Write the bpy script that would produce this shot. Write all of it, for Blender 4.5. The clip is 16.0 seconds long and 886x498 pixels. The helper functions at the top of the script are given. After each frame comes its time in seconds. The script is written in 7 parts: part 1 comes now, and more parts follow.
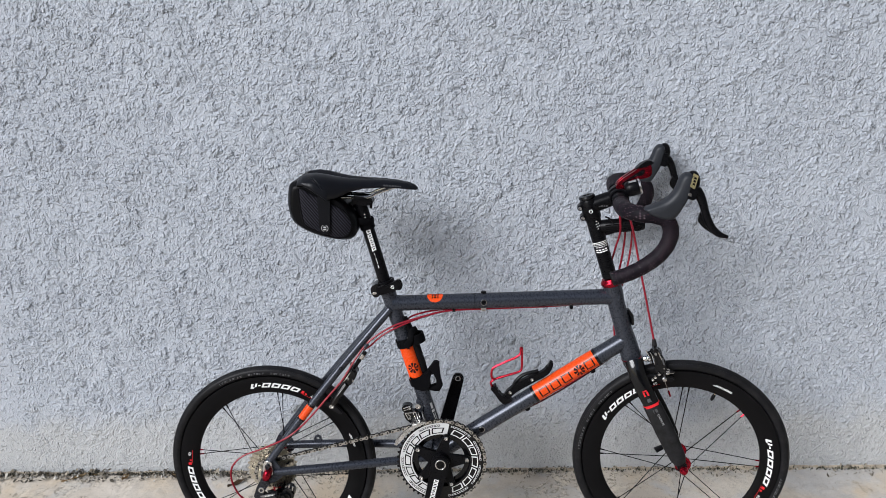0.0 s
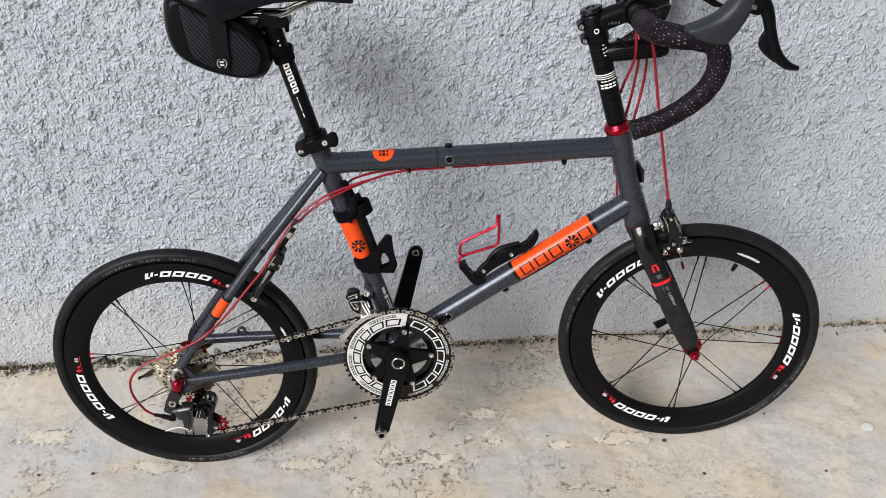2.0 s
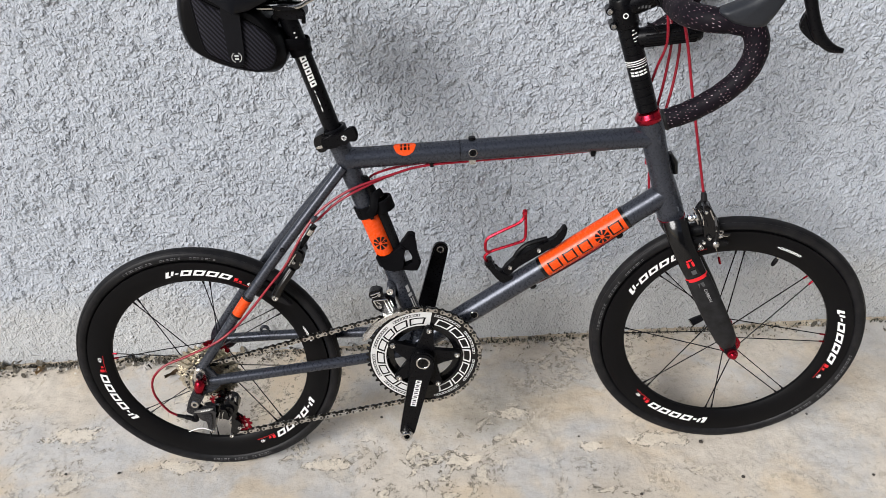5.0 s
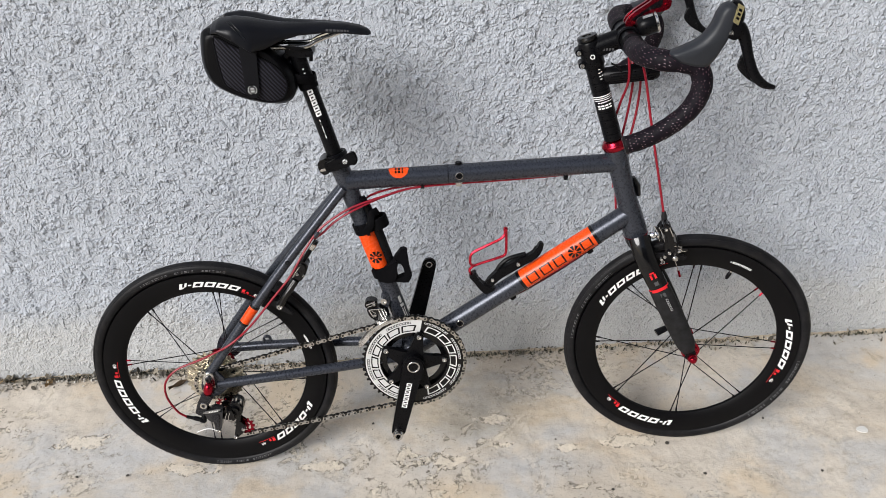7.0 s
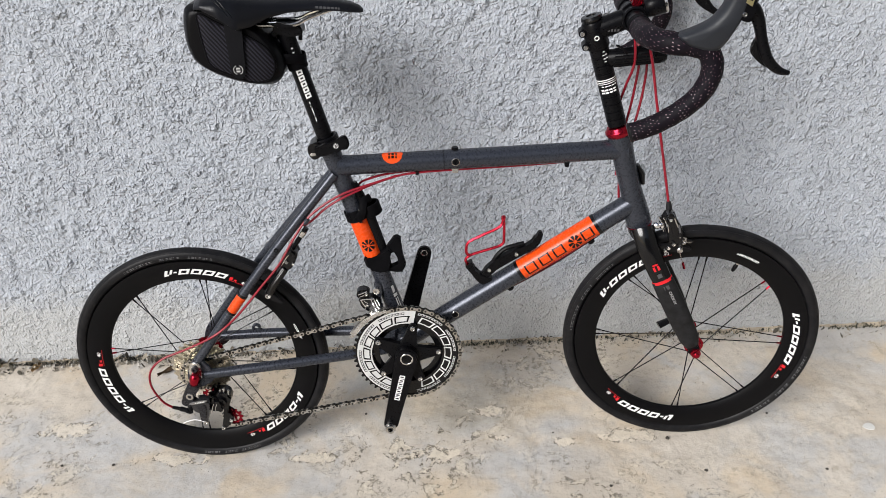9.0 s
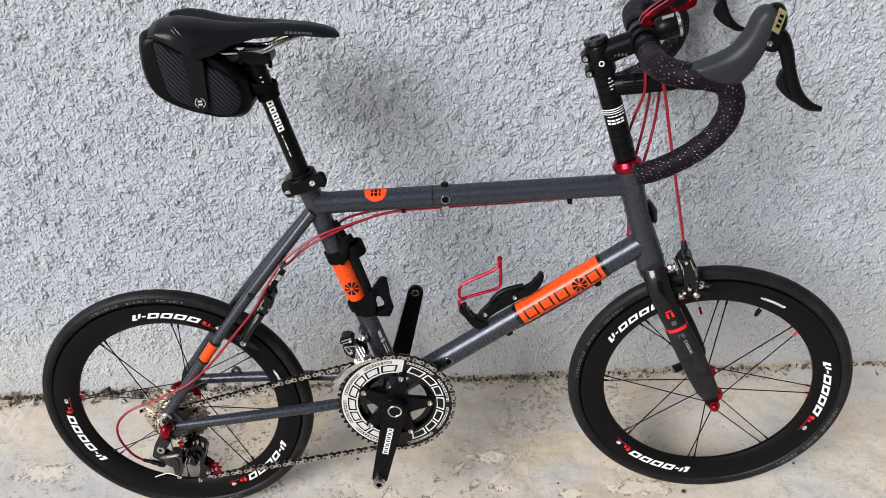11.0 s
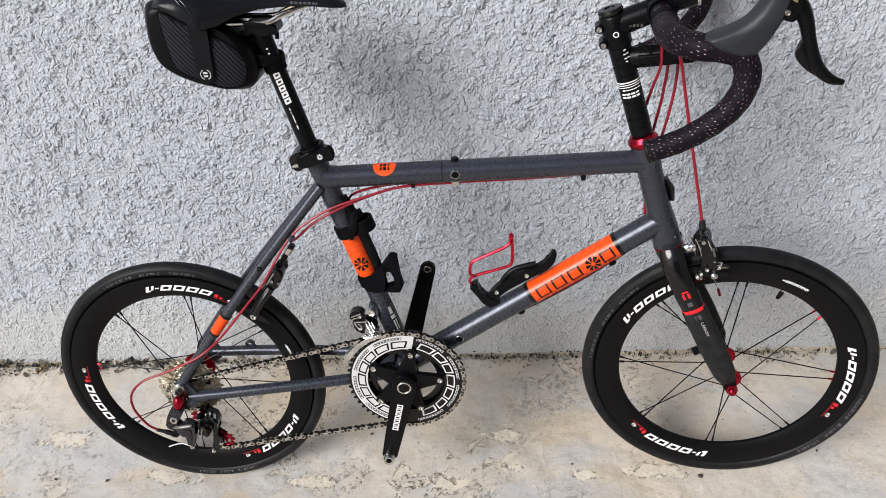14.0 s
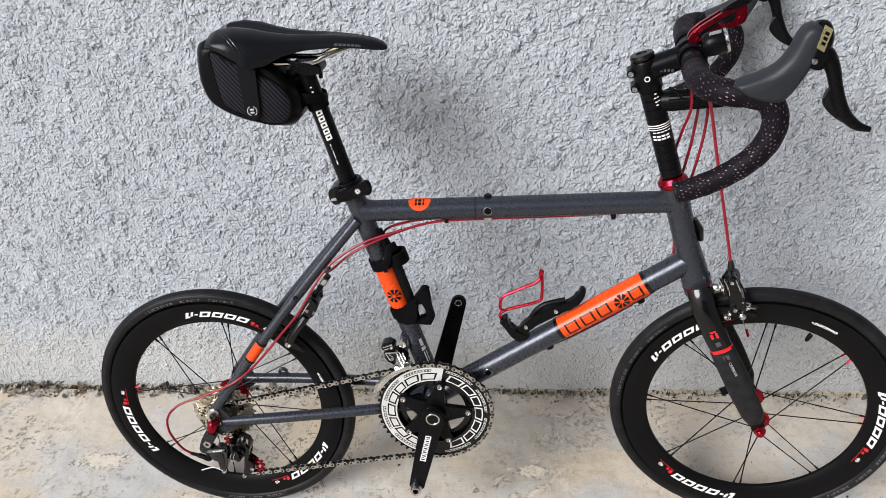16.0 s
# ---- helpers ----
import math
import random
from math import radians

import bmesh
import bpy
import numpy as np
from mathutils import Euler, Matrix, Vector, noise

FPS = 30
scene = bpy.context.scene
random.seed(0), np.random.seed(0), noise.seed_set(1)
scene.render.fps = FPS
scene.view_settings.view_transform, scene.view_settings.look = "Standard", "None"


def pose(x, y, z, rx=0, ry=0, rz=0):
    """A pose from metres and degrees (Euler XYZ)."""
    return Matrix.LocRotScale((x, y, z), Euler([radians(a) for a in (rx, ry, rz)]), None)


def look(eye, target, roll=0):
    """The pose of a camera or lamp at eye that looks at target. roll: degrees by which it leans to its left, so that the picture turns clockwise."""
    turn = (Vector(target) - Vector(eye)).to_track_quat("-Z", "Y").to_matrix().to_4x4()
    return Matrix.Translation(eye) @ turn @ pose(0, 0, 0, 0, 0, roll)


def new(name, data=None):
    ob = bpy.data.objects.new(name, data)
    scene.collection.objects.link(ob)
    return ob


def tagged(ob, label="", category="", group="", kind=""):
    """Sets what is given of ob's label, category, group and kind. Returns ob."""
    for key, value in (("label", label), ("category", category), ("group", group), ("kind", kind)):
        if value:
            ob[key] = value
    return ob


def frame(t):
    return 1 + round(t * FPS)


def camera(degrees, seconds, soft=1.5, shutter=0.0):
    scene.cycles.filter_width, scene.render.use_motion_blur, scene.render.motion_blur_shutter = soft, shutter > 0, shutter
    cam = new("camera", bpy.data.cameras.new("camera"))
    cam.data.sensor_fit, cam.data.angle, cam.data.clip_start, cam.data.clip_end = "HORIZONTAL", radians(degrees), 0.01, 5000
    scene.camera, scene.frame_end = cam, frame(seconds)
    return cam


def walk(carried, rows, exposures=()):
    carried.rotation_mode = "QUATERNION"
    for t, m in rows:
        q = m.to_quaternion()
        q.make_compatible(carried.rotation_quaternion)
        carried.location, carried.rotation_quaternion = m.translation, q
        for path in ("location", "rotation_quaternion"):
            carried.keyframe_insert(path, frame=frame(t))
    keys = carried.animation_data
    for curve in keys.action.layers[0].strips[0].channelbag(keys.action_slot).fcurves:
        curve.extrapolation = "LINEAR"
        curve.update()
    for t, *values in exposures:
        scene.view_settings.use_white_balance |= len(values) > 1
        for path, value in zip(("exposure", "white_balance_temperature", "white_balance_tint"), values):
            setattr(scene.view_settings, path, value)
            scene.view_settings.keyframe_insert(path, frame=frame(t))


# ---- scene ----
cam = camera(59.6, 16.0, soft=0.6)
PATH = [
    (0, (0.114, 0.308, 1.342), (0.01, 2.187, 0.665), -2.4),
    (0.5, (0.109, 0.394, 1.3), (0.049, 2.202, 0.448), -3),
    (1, (0.048, 0.554, 1.271), (0.03, 2.298, 0.293), -3),
    (1.5, (0.034, 0.664, 1.242), (0.093, 2.35, 0.167), -1.9),
    (2, (0.07, 0.743, 1.24), (0.108, 2.401, 0.12), -2.1),
    (2.5, (0.11, 0.827, 1.224), (0.054, 2.462, 0.074), -3.5),
    (3, (0.106, 0.884, 1.211), (-0.009, 2.491, 0.025), -4.3),
    (3.5, (0.086, 0.939, 1.209), (-0.015, 2.534, 0.006), -4.2),
    (4, (0.087, 0.914, 1.213), (0.01, 2.519, 0.022), -4),
    (4.2, (0.096, 0.895, 1.211), (0.024, 2.507, 0.029), -4.1),
    (6.3, (0.074, 0.637, 1.268), (0.06, 2.329, 0.202), -3.8),
    (6.5, (0.074, 0.635, 1.273), (0.067, 2.33, 0.211), -3.6),
    (7, (0.074, 0.635, 1.267), (0.076, 2.336, 0.215), -3.2),
    (7.5, (0.079, 0.633, 1.265), (0.084, 2.333, 0.211), -2.8),
    (8, (0.085, 0.635, 1.261), (0.086, 2.327, 0.193), -2.7),
    (8.5, (0.084, 0.653, 1.255), (0.082, 2.335, 0.174), -2.8),
    (8.7, (0.086, 0.668, 1.254), (0.082, 2.345, 0.165), -2.8),
    (10.8, (0.134, 0.837, 1.252), (0.071, 2.493, 0.132), -3.8),
    (11, (0.148, 0.849, 1.253), (0.077, 2.506, 0.136), -4),
    (11.5, (0.188, 0.874, 1.252), (0.101, 2.532, 0.138), -4.2),
    (12, (0.207, 0.873, 1.249), (0.101, 2.532, 0.138), -4.6),
    (12.5, (0.209, 0.864, 1.246), (0.085, 2.515, 0.125), -4.9),
    (13, (0.211, 0.862, 1.242), (0.069, 2.501, 0.105), -5.2),
    (13.5, (0.203, 0.863, 1.238), (0.045, 2.49, 0.086), -5.3),
    (14, (0.196, 0.868, 1.239), (0.018, 2.486, 0.077), -5.4),
    (14.5, (0.194, 0.865, 1.24), (-0.001, 2.484, 0.083), -5.4),
    (15, (0.194, 0.859, 1.243), (-0.02, 2.489, 0.104), -5.4),
    (15.5, (0.196, 0.855, 1.246), (-0.037, 2.498, 0.13), -5.6),
    (16, (0.194, 0.84, 1.255), (-0.056, 2.505, 0.175), -5.3),
]
EXPOSURES = [(0.0, 0.13, 6030, 10), (0.5, 0.18, 6250, 10), (1.0, 0.19, 6300, 10), (1.5, 0.27, 6320, 10), (3.0, 0.32, 6330, 10), (8.5, 0.28, 6400, 10), (11.0, 0.37, 6350, 10), (16.0, 0.39, 6350, 10)]
walk(cam, [(t, look(eye, target, roll)) for t, eye, target, roll in PATH], exposures=EXPOSURES)

# ---- light ----
world = bpy.data.worlds.new("overcast_sky")
scene.world = world
world.use_nodes = True
wn = world.node_tree
wn.nodes.clear()
sky = wn.nodes.new("ShaderNodeTexSky")
sky.sky_type = "NISHITA"
sky.sun_disc = False
sky.sun_elevation = radians(33)
sky.sun_rotation = radians(222)
sky.air_density, sky.dust_density, sky.ozone_density = 1.0, 2.0, 1.2
bg = wn.nodes.new("ShaderNodeBackground")
bg.inputs[1].default_value = 0.067
wo = wn.nodes.new("ShaderNodeOutputWorld")
wn.links.new(sky.outputs[0], bg.inputs[0])
wn.links.new(bg.outputs[0], wo.inputs[0])
sun = new("sun", bpy.data.lights.new("sun", "SUN"))
sun.data.energy, sun.data.angle, sun.data.color = 3.45, radians(31), (1.0, 0.98, 0.96)
sun.matrix_world = look((-0.68, -0.74, 0.66), (0, 0, 0))


# ---- materials ----
def nodes_of(name):
    m = bpy.data.materials.new(name)
    m.use_nodes = True
    nt = m.node_tree
    return m, nt, nt.nodes["Principled BSDF"]


def add(nt, kind, **values):
    n = nt.nodes.new(kind)
    for k, v in values.items():
        n.inputs[k.replace("_", " ")].default_value = v
    return n


def ramp(nt, source, stops):
    r = nt.nodes.new("ShaderNodeValToRGB")
    els = r.color_ramp.elements
    while len(els) < len(stops):
        els.new(0.5)
    for e, (p, c) in zip(els, stops):
        e.position = p
        e.color = (*c, 1) if len(c) == 3 else c
    nt.links.new(source, r.inputs[0])
    return r.outputs[0]


def grey(v):
    return (v, v, v)


def mix(nt, fac, a, b, kind="MIX"):
    m = nt.nodes.new("ShaderNodeMix")
    m.data_type, m.blend_type = "RGBA", kind
    for sock, val in ((m.inputs[0], fac), (m.inputs[6], a), (m.inputs[7], b)):
        if hasattr(val, "is_linked"):
            nt.links.new(val, sock)
        elif isinstance(val, (int, float)):
            sock.default_value = val
        else:
            sock.default_value = (*val, 1)
    return m.outputs[2]


def noise_at(nt, scale, detail=4.0, rough=0.55, dist=0.0, coord=None):
    n = add(nt, "ShaderNodeTexNoise", Scale=scale, Detail=detail, Roughness=rough, Distortion=dist)
    nt.links.new(coord or nt.nodes["coords"].outputs["Object"], n.inputs["Vector"])
    return n.outputs[0]


def coords(nt):
    c = nt.nodes.new("ShaderNodeTexCoord")
    c.name = "coords"
    return c


def bump(nt, bsdf, height, strength, distance):
    b = nt.nodes.new("ShaderNodeBump")
    b.inputs["Strength"].default_value, b.inputs["Distance"].default_value = strength, distance
    nt.links.new(height, b.inputs["Height"])
    nt.links.new(b.outputs[0], bsdf.inputs["Normal"])


def coated(name, color, rough=0.4, metal=0.0, vary=0.12, scale=60.0, relief=0.15, coat=0.0, dust=0.0, gloss=0.3):
    """Paint, metal, rubber or plastic with slight mottling, worn gloss and fine relief."""
    m, nt, b = nodes_of(name)
    coords(nt)
    big, fine = noise_at(nt, scale * 0.2, 3), noise_at(nt, scale * 6, 2)
    dark = [c * (1 - vary) for c in color]
    lite = [min(1, c * (1 + vary)) for c in color]
    col = ramp(nt, big, [(0.3, dark), (0.7, lite)])
    if dust:
        col = mix(nt, ramp(nt, noise_at(nt, scale * 0.6, 6, 0.7), [(0.45, grey(0)), (0.8, grey(dust))]), col, (0.34, 0.31, 0.27))
    nt.links.new(col, b.inputs["Base Color"])
    nt.links.new(ramp(nt, fine, [(0.2, grey(max(0.03, rough - 0.08))), (0.8, grey(min(1, rough + 0.1)))]), b.inputs["Roughness"])
    b.inputs["Metallic"].default_value = metal
    b.inputs["Coat Weight"].default_value = coat
    b.inputs["Specular IOR Level"].default_value = gloss
    b.inputs["Coat Roughness"].default_value = 0.08
    if relief:
        bump(nt, b, fine, relief, 0.0006)
    return m


def plaster():
    """Grey wall paint over thrown plaster: sharp little flakes on smooth paint, dust near the ground."""
    m, nt, b = nodes_of("painted_roughcast")
    c = coords(nt)
    cloud = noise_at(nt, 1.6, 5, 0.6)
    grain = noise_at(nt, 300, 3, 0.6)
    fine = noise_at(nt, 120, 3, 0.6)
    col = ramp(nt, cloud, [(0.3, (0.385, 0.412, 0.458)), (0.7, (0.435, 0.464, 0.510))])
    col = mix(nt, ramp(nt, fine, [(0.46, grey(0.0)), (0.64, grey(0.35))]), col, (0.54, 0.565, 0.60))
    col = mix(nt, ramp(nt, grain, [(0.30, grey(0.40)), (0.44, grey(0.0))]), col, (0.22, 0.235, 0.26))
    sep = nt.nodes.new("ShaderNodeSeparateXYZ")
    nt.links.new(c.outputs["Object"], sep.inputs[0])
    wob = nt.nodes.new("ShaderNodeMath")
    wob.operation = "MULTIPLY_ADD"
    nt.links.new(noise_at(nt, 7, 5, 0.65), wob.inputs[0])
    wob.inputs[1].default_value = -0.26
    nt.links.new(sep.outputs[2], wob.inputs[2])
    col = mix(nt, ramp(nt, wob.outputs[0], [(0.0, grey(0.45)), (0.09, grey(0.0))]), col, (0.47, 0.455, 0.41))
    nt.links.new(col, b.inputs["Base Color"])
    b.inputs["Roughness"].default_value = 0.6
    b.inputs["Specular IOR Level"].default_value = 0.4
    thin = ramp(nt, noise_at(nt, 15, 3, 0.55), [(0.38, grey(0.12)), (0.62, grey(1.0))])
    small = ramp(nt, noise_at(nt, 180, 1.0, 0.5, 0.3), [(0.50, grey(0)), (0.78, grey(1))])
    large = ramp(nt, noise_at(nt, 82, 1.0, 0.5, 0.4), [(0.56, grey(0)), (0.69, grey(1))])
    h = mix(nt, 0.52, mix(nt, 1.0, small, thin, "MULTIPLY"), large)
    low = ramp(nt, sep.outputs[2], [(0.0, grey(0.50)), (0.36, grey(1.0))])
    h = mix(nt, 1.0, h, low, "MULTIPLY")
    grit = ramp(nt, noise_at(nt, 240, 2.0, 0.6), [(0.42, grey(0)), (0.66, grey(1))])
    bump(nt, b, mix(nt, 0.12, h, grit), 1.0, 0.0066)
    return m


OLIVE, COOL, CREAM = (0.32, 0.285, 0.225), (0.44, 0.45, 0.46), (0.70, 0.625, 0.51)
# soft-edged olive, brown and blue-grey patches and worn islands of the screed: middle, half sizes, colour, strength
PATCHES = ((0.13, 2.03, 0.28, 0.12, OLIVE, 0.45), (0.12, 1.93, 0.24, 0.085, OLIVE, 0.60), (0.28, 1.935, 0.13, 0.06, (0.46, 0.365, 0.25), 0.5),
        (0.33, 1.885, 0.11, 0.04, COOL, 0.75), (0.20, 1.79, 0.30, 0.05, COOL, 0.55), (-0.63, 1.89, 0.12, 0.045, COOL, 0.6), (-0.88, 1.95, 0.12, 0.06, COOL, 0.6), (0.75, 1.95, 0.30, 0.12, COOL, 0.35))
WORN = ((0.05, 1.815, 0.11, 0.035), (0.19, 1.853, 0.055, 0.022), (0.32, 1.835, 0.055, 0.022), (0.46, 1.84, 0.10, 0.035), (-0.77, 1.93, 0.09, 0.045), (-0.50, 1.835, 0.12, 0.03), (0.17, 1.93, 0.07, 0.03), (-0.20, 1.82, 0.10, 0.03))


def concrete():
    """Worn screed: warm cement skin, blue-grey stains, flaked edges with grit, pits and specks."""
    m, nt, b = nodes_of("worn_concrete")
    c = coords(nt)
    cloud = noise_at(nt, 1.9, 6, 0.62, 0.5)
    stain = noise_at(nt, 3.4, 7, 0.6, 0.9)
    flake = noise_at(nt, 19.0, 9, 0.72, 0.6)
    where = noise_at(nt, 2.6, 3, 0.5, 0.3)
    speck = noise_at(nt, 150, 3, 0.65)
    grit = noise_at(nt, 520, 2, 0.6)
    blot = noise_at(nt, 34, 5, 0.7, 0.6)
    skin = ramp(nt, cloud, [(0.28, (0.47, 0.415, 0.345)), (0.5, (0.56, 0.50, 0.42)), (0.75, (0.64, 0.59, 0.52))])
    skin = mix(nt, ramp(nt, stain, [(0.48, grey(0)), (0.58, grey(0.75))]), skin, (0.495, 0.49, 0.48))
    skin = mix(nt, ramp(nt, blot, [(0.34, grey(0.3)), (0.50, grey(0.0))]), skin, (0.40, 0.355, 0.295))
    # broad warm stains, then the soft-edged patches
    skin = mix(nt, ramp(nt, noise_at(nt, 4.7, 5, 0.6, 0.4), [(0.50, grey(0)), (0.64, grey(0.6))]), skin, (0.60, 0.475, 0.32))
    def island(cx, cy, rx, ry, wobble, much):
        """0 in the middle of an oval, about 1 at its ragged edge."""
        mp = add(nt, "ShaderNodeMapping", Location=(-cx / rx, -cy / ry, 0), Scale=(1 / rx, 1 / ry, 1))
        nt.links.new(c.outputs["Object"], mp.inputs[0])
        far = nt.nodes.new("ShaderNodeVectorMath")
        far.operation = "LENGTH"
        nt.links.new(mp.outputs[0], far.inputs[0])
        edge = nt.nodes.new("ShaderNodeMath")
        edge.operation = "MULTIPLY_ADD"
        edge.inputs[1].default_value = much
        nt.links.new(wobble, edge.inputs[0])
        nt.links.new(far.outputs["Value"], edge.inputs[2])
        half = nt.nodes.new("ShaderNodeMath")
        half.operation = "MULTIPLY"
        half.inputs[1].default_value = 0.5
        nt.links.new(edge.outputs[0], half.inputs[0])
        return half.outputs[0]

    wob, crisp = noise_at(nt, 9, 6, 0.7, 0.4), noise_at(nt, 24, 8, 0.75, 0.6)
    for cx, cy, rx, ry, tone, much in PATCHES:
        skin = mix(nt, ramp(nt, island(cx, cy, rx, ry, wob, 1.5), [(0.40, grey(much)), (0.92, grey(0))]), skin, tone)
    worn_edge = None
    for cx, cy, rx, ry in WORN:
        at = island(cx, cy, rx, ry, crisp, 3.0)
        skin = mix(nt, ramp(nt, at, [(0.93, grey(0.75)), (0.99, grey(0))]), skin, CREAM)
        band = ramp(nt, at, [(0.90, grey(0)), (0.945, grey(1.0)), (0.985, grey(1.0)), (1.0, grey(0))])
        worn_edge = band if worn_edge is None else mix(nt, 1.0, worn_edge, band, "LIGHTEN")
    # small chips scattered all over
    chips = mix(nt, 1.0, ramp(nt, noise_at(nt, 33, 7, 0.7, 0.8), [(0.59, grey(0)), (0.625, grey(0.6))]), ramp(nt, noise_at(nt, 6.1, 4, 0.6), [(0.42, grey(0.1)), (0.60, grey(1))]), "MULTIPLY")
    skin = mix(nt, chips, skin, (0.36, 0.31, 0.235))
    # scaled patches: cream mortar laid bare inside thin broken rims of dark specks
    some = ramp(nt, where, [(0.42, grey(0.10)), (0.57, grey(1.0))])
    # the screed is sounder away from the middle of the yard
    sep = nt.nodes.new("ShaderNodeSeparateXYZ")
    nt.links.new(c.outputs["Object"], sep.inputs[0])
    some = mix(nt, 1.0, some, ramp(nt, sep.outputs[0], [(0.42, grey(1.0)), (0.75, grey(0.25))]), "MULTIPLY")
    bare = mix(nt, 1.0, ramp(nt, flake, [(0.545, grey(0)), (0.575, grey(0.75))]), some, "MULTIPLY")
    rim = ramp(nt, flake, [(0.505, grey(0)), (0.530, grey(0.95)), (0.555, grey(0.95)), (0.580, grey(0.0))])
    dots = ramp(nt, noise_at(nt, 95, 3, 0.6, 0.4), [(0.46, grey(1)), (0.53, grey(0))])
    mortar = mix(nt, ramp(nt, speck, [(0.36, grey(0)), (0.56, grey(1))]), (0.47, 0.41, 0.32), (0.70, 0.63, 0.51))
    col = mix(nt, bare, skin, mortar)
    rimmed = mix(nt, 1.0, mix(nt, 1.0, mix(nt, 1.0, rim, some, "MULTIPLY"), worn_edge, "LIGHTEN"), dots, "MULTIPLY")
    col = mix(nt, rimmed, col, (0.15, 0.13, 0.10))
    col = mix(nt, ramp(nt, grit, [(0.30, grey(0.4)), (0.44, grey(0))]), col, (0.2, 0.185, 0.16))
    col = mix(nt, ramp(nt, speck, [(0.66, grey(0)), (0.76, grey(0.4))]), col, (0.68, 0.65, 0.6))
    nt.links.new(col, b.inputs["Base Color"])
    nt.links.new(ramp(nt, stain, [(0.4, grey(0.85)), (0.62, grey(0.62))]), b.inputs["Roughness"])
    b.inputs["Specular IOR Level"].default_value = 0.35
    worn = ramp(nt, flake, [(0.54, grey(0.75)), (0.575, grey(0.25))])
    h = mix(nt, 0.5, mix(nt, some, flake, worn), mix(nt, 0.5, speck, blot))
    bump(nt, b, h, 0.75, 0.004)
    return m


WALL = plaster()
FLOOR = concrete()
FRAME = coated("satin_grey_paint", (0.040, 0.0445, 0.057), 0.28, 0.5, 0.06, 40, 0.05, gloss=0.5)
BLACK = coated("black_anodised", (0.0032, 0.0032, 0.0040), 0.30, 0.0, 0.15, 50, 0.05, gloss=0.12)
LACQUER = coated("black_lacquer", (0.0030, 0.0030, 0.0036), 0.13, 0.0, 0.1, 40, 0.0, gloss=0.42)
GLOSS = coated("black_gloss", (0.0030, 0.0030, 0.0036), 0.20, 0.0, 0.1, 40, 0.0, gloss=0.36)
RUBBER = coated("tyre_rubber", (0.0078, 0.0078, 0.0090), 0.42, 0.0, 0.25, 80, 0.3, dust=0.03, gloss=0.14)
RIM = coated("matt_carbon_rim", (0.0034, 0.0033, 0.0038), 0.36, 0.0, 0.12, 60, 0.05, gloss=0.11)
ORANGE = coated("orange_decal", (0.69, 0.064, 0.006), 0.26, 0.0, 0.05, 30, 0.0)
RED = coated("red_anodised", (0.31, 0.010, 0.024), 0.2, 0.9, 0.1, 50, 0.03)
REDCABLE = coated("red_cable_housing", (0.23, 0.006, 0.018), 0.3, 0.0, 0.15, 80, 0.05)
RINGWHITE = coated("worn_white_print", (0.56, 0.56, 0.55), 0.35, 0.0, 0.1, 60, 0.0)
WHITE = coated("white_decal", (0.8, 0.8, 0.79), 0.4, 0.0, 0.03, 30, 0.0)
GREYINK = coated("grey_print", (0.06, 0.06, 0.062), 0.5, 0.0, 0.1, 90, 0.0)
TYREINK = coated("moulded_tyre_mark", (0.15, 0.15, 0.155), 0.5, 0.0, 0.1, 90, 0.0)
REDINK = coated("red_decal", (0.6, 0.015, 0.022), 0.4, 0.0, 0.05, 30, 0.0)
CHROME = coated("bright_chrome", (0.85, 0.85, 0.86), 0.16, 1.0, 0.08, 150, 0.02)
STEEL = coated("steel", (0.6, 0.59, 0.57), 0.22, 1.0, 0.15, 120, 0.05)
CHAINM = coated("oiled_steel", (0.05, 0.047, 0.042), 0.35, 1.0, 0.3, 200, 0.05)
PLATE = coated("polished_link_plates", (0.52, 0.505, 0.475), 0.2, 1.0, 0.2, 200, 0.03)
COG = coated("nickel_cogs", (0.66, 0.61, 0.51), 0.28, 1.0, 0.2, 120, 0.05)
SADDLE = coated("saddle_leatherette", (0.0055, 0.0060, 0.0082), 0.34, 0.0, 0.12, 60, 0.25, gloss=0.20)
HOOD = coated("hood_rubber", (0.0150, 0.0170, 0.0215), 0.48, 0.0, 0.12, 80, 0.2, gloss=0.34)
FABRIC = coated("black_nylon", (0.0026, 0.0026, 0.0034), 0.6, 0.0, 0.2, 150, 0.5, gloss=0.06)


# ---- geometry helpers ----
def part(name, bm, material, parent, label="", sharp=0.6):
    """Link a bmesh as one mesh object under a thing or a part."""
    bmesh.ops.recalc_face_normals(bm, faces=bm.faces)
    for f in bm.faces:
        f.smooth = True
    for e in bm.edges:
        if len(e.link_faces) == 2 and e.calc_face_angle() > sharp:
            e.smooth = False
    me = bpy.data.meshes.new(name)
    bm.to_mesh(me)
    bm.free()
    me.materials.append(material)
    ob = new(name, me)
    ob.parent = parent
    if label:
        ob["label"] = label
    return ob


def P(x, z, off=0.0):
    """A place in the bicycle's own frame: ahead, up, and off to its drive side."""
    return Vector((x, -off, z))


def smooth_line(pts, k=6):
    """Catmull-Rom through the points."""
    pts = [Vector(p) for p in pts]
    q = [pts[0] * 2 - pts[1], *pts, pts[-1] * 2 - pts[-2]]
    out = []
    for i in range(1, len(q) - 2):
        a, b, c, d = q[i - 1 : i + 3]
        for j in range(k):
            t = j / k
            out.append(0.5 * (2 * b + (c - a) * t + (2 * a - 5 * b + 4 * c - d) * t * t + (3 * b - a - 3 * c + d) * t ** 3))
    return out + [pts[-1]]


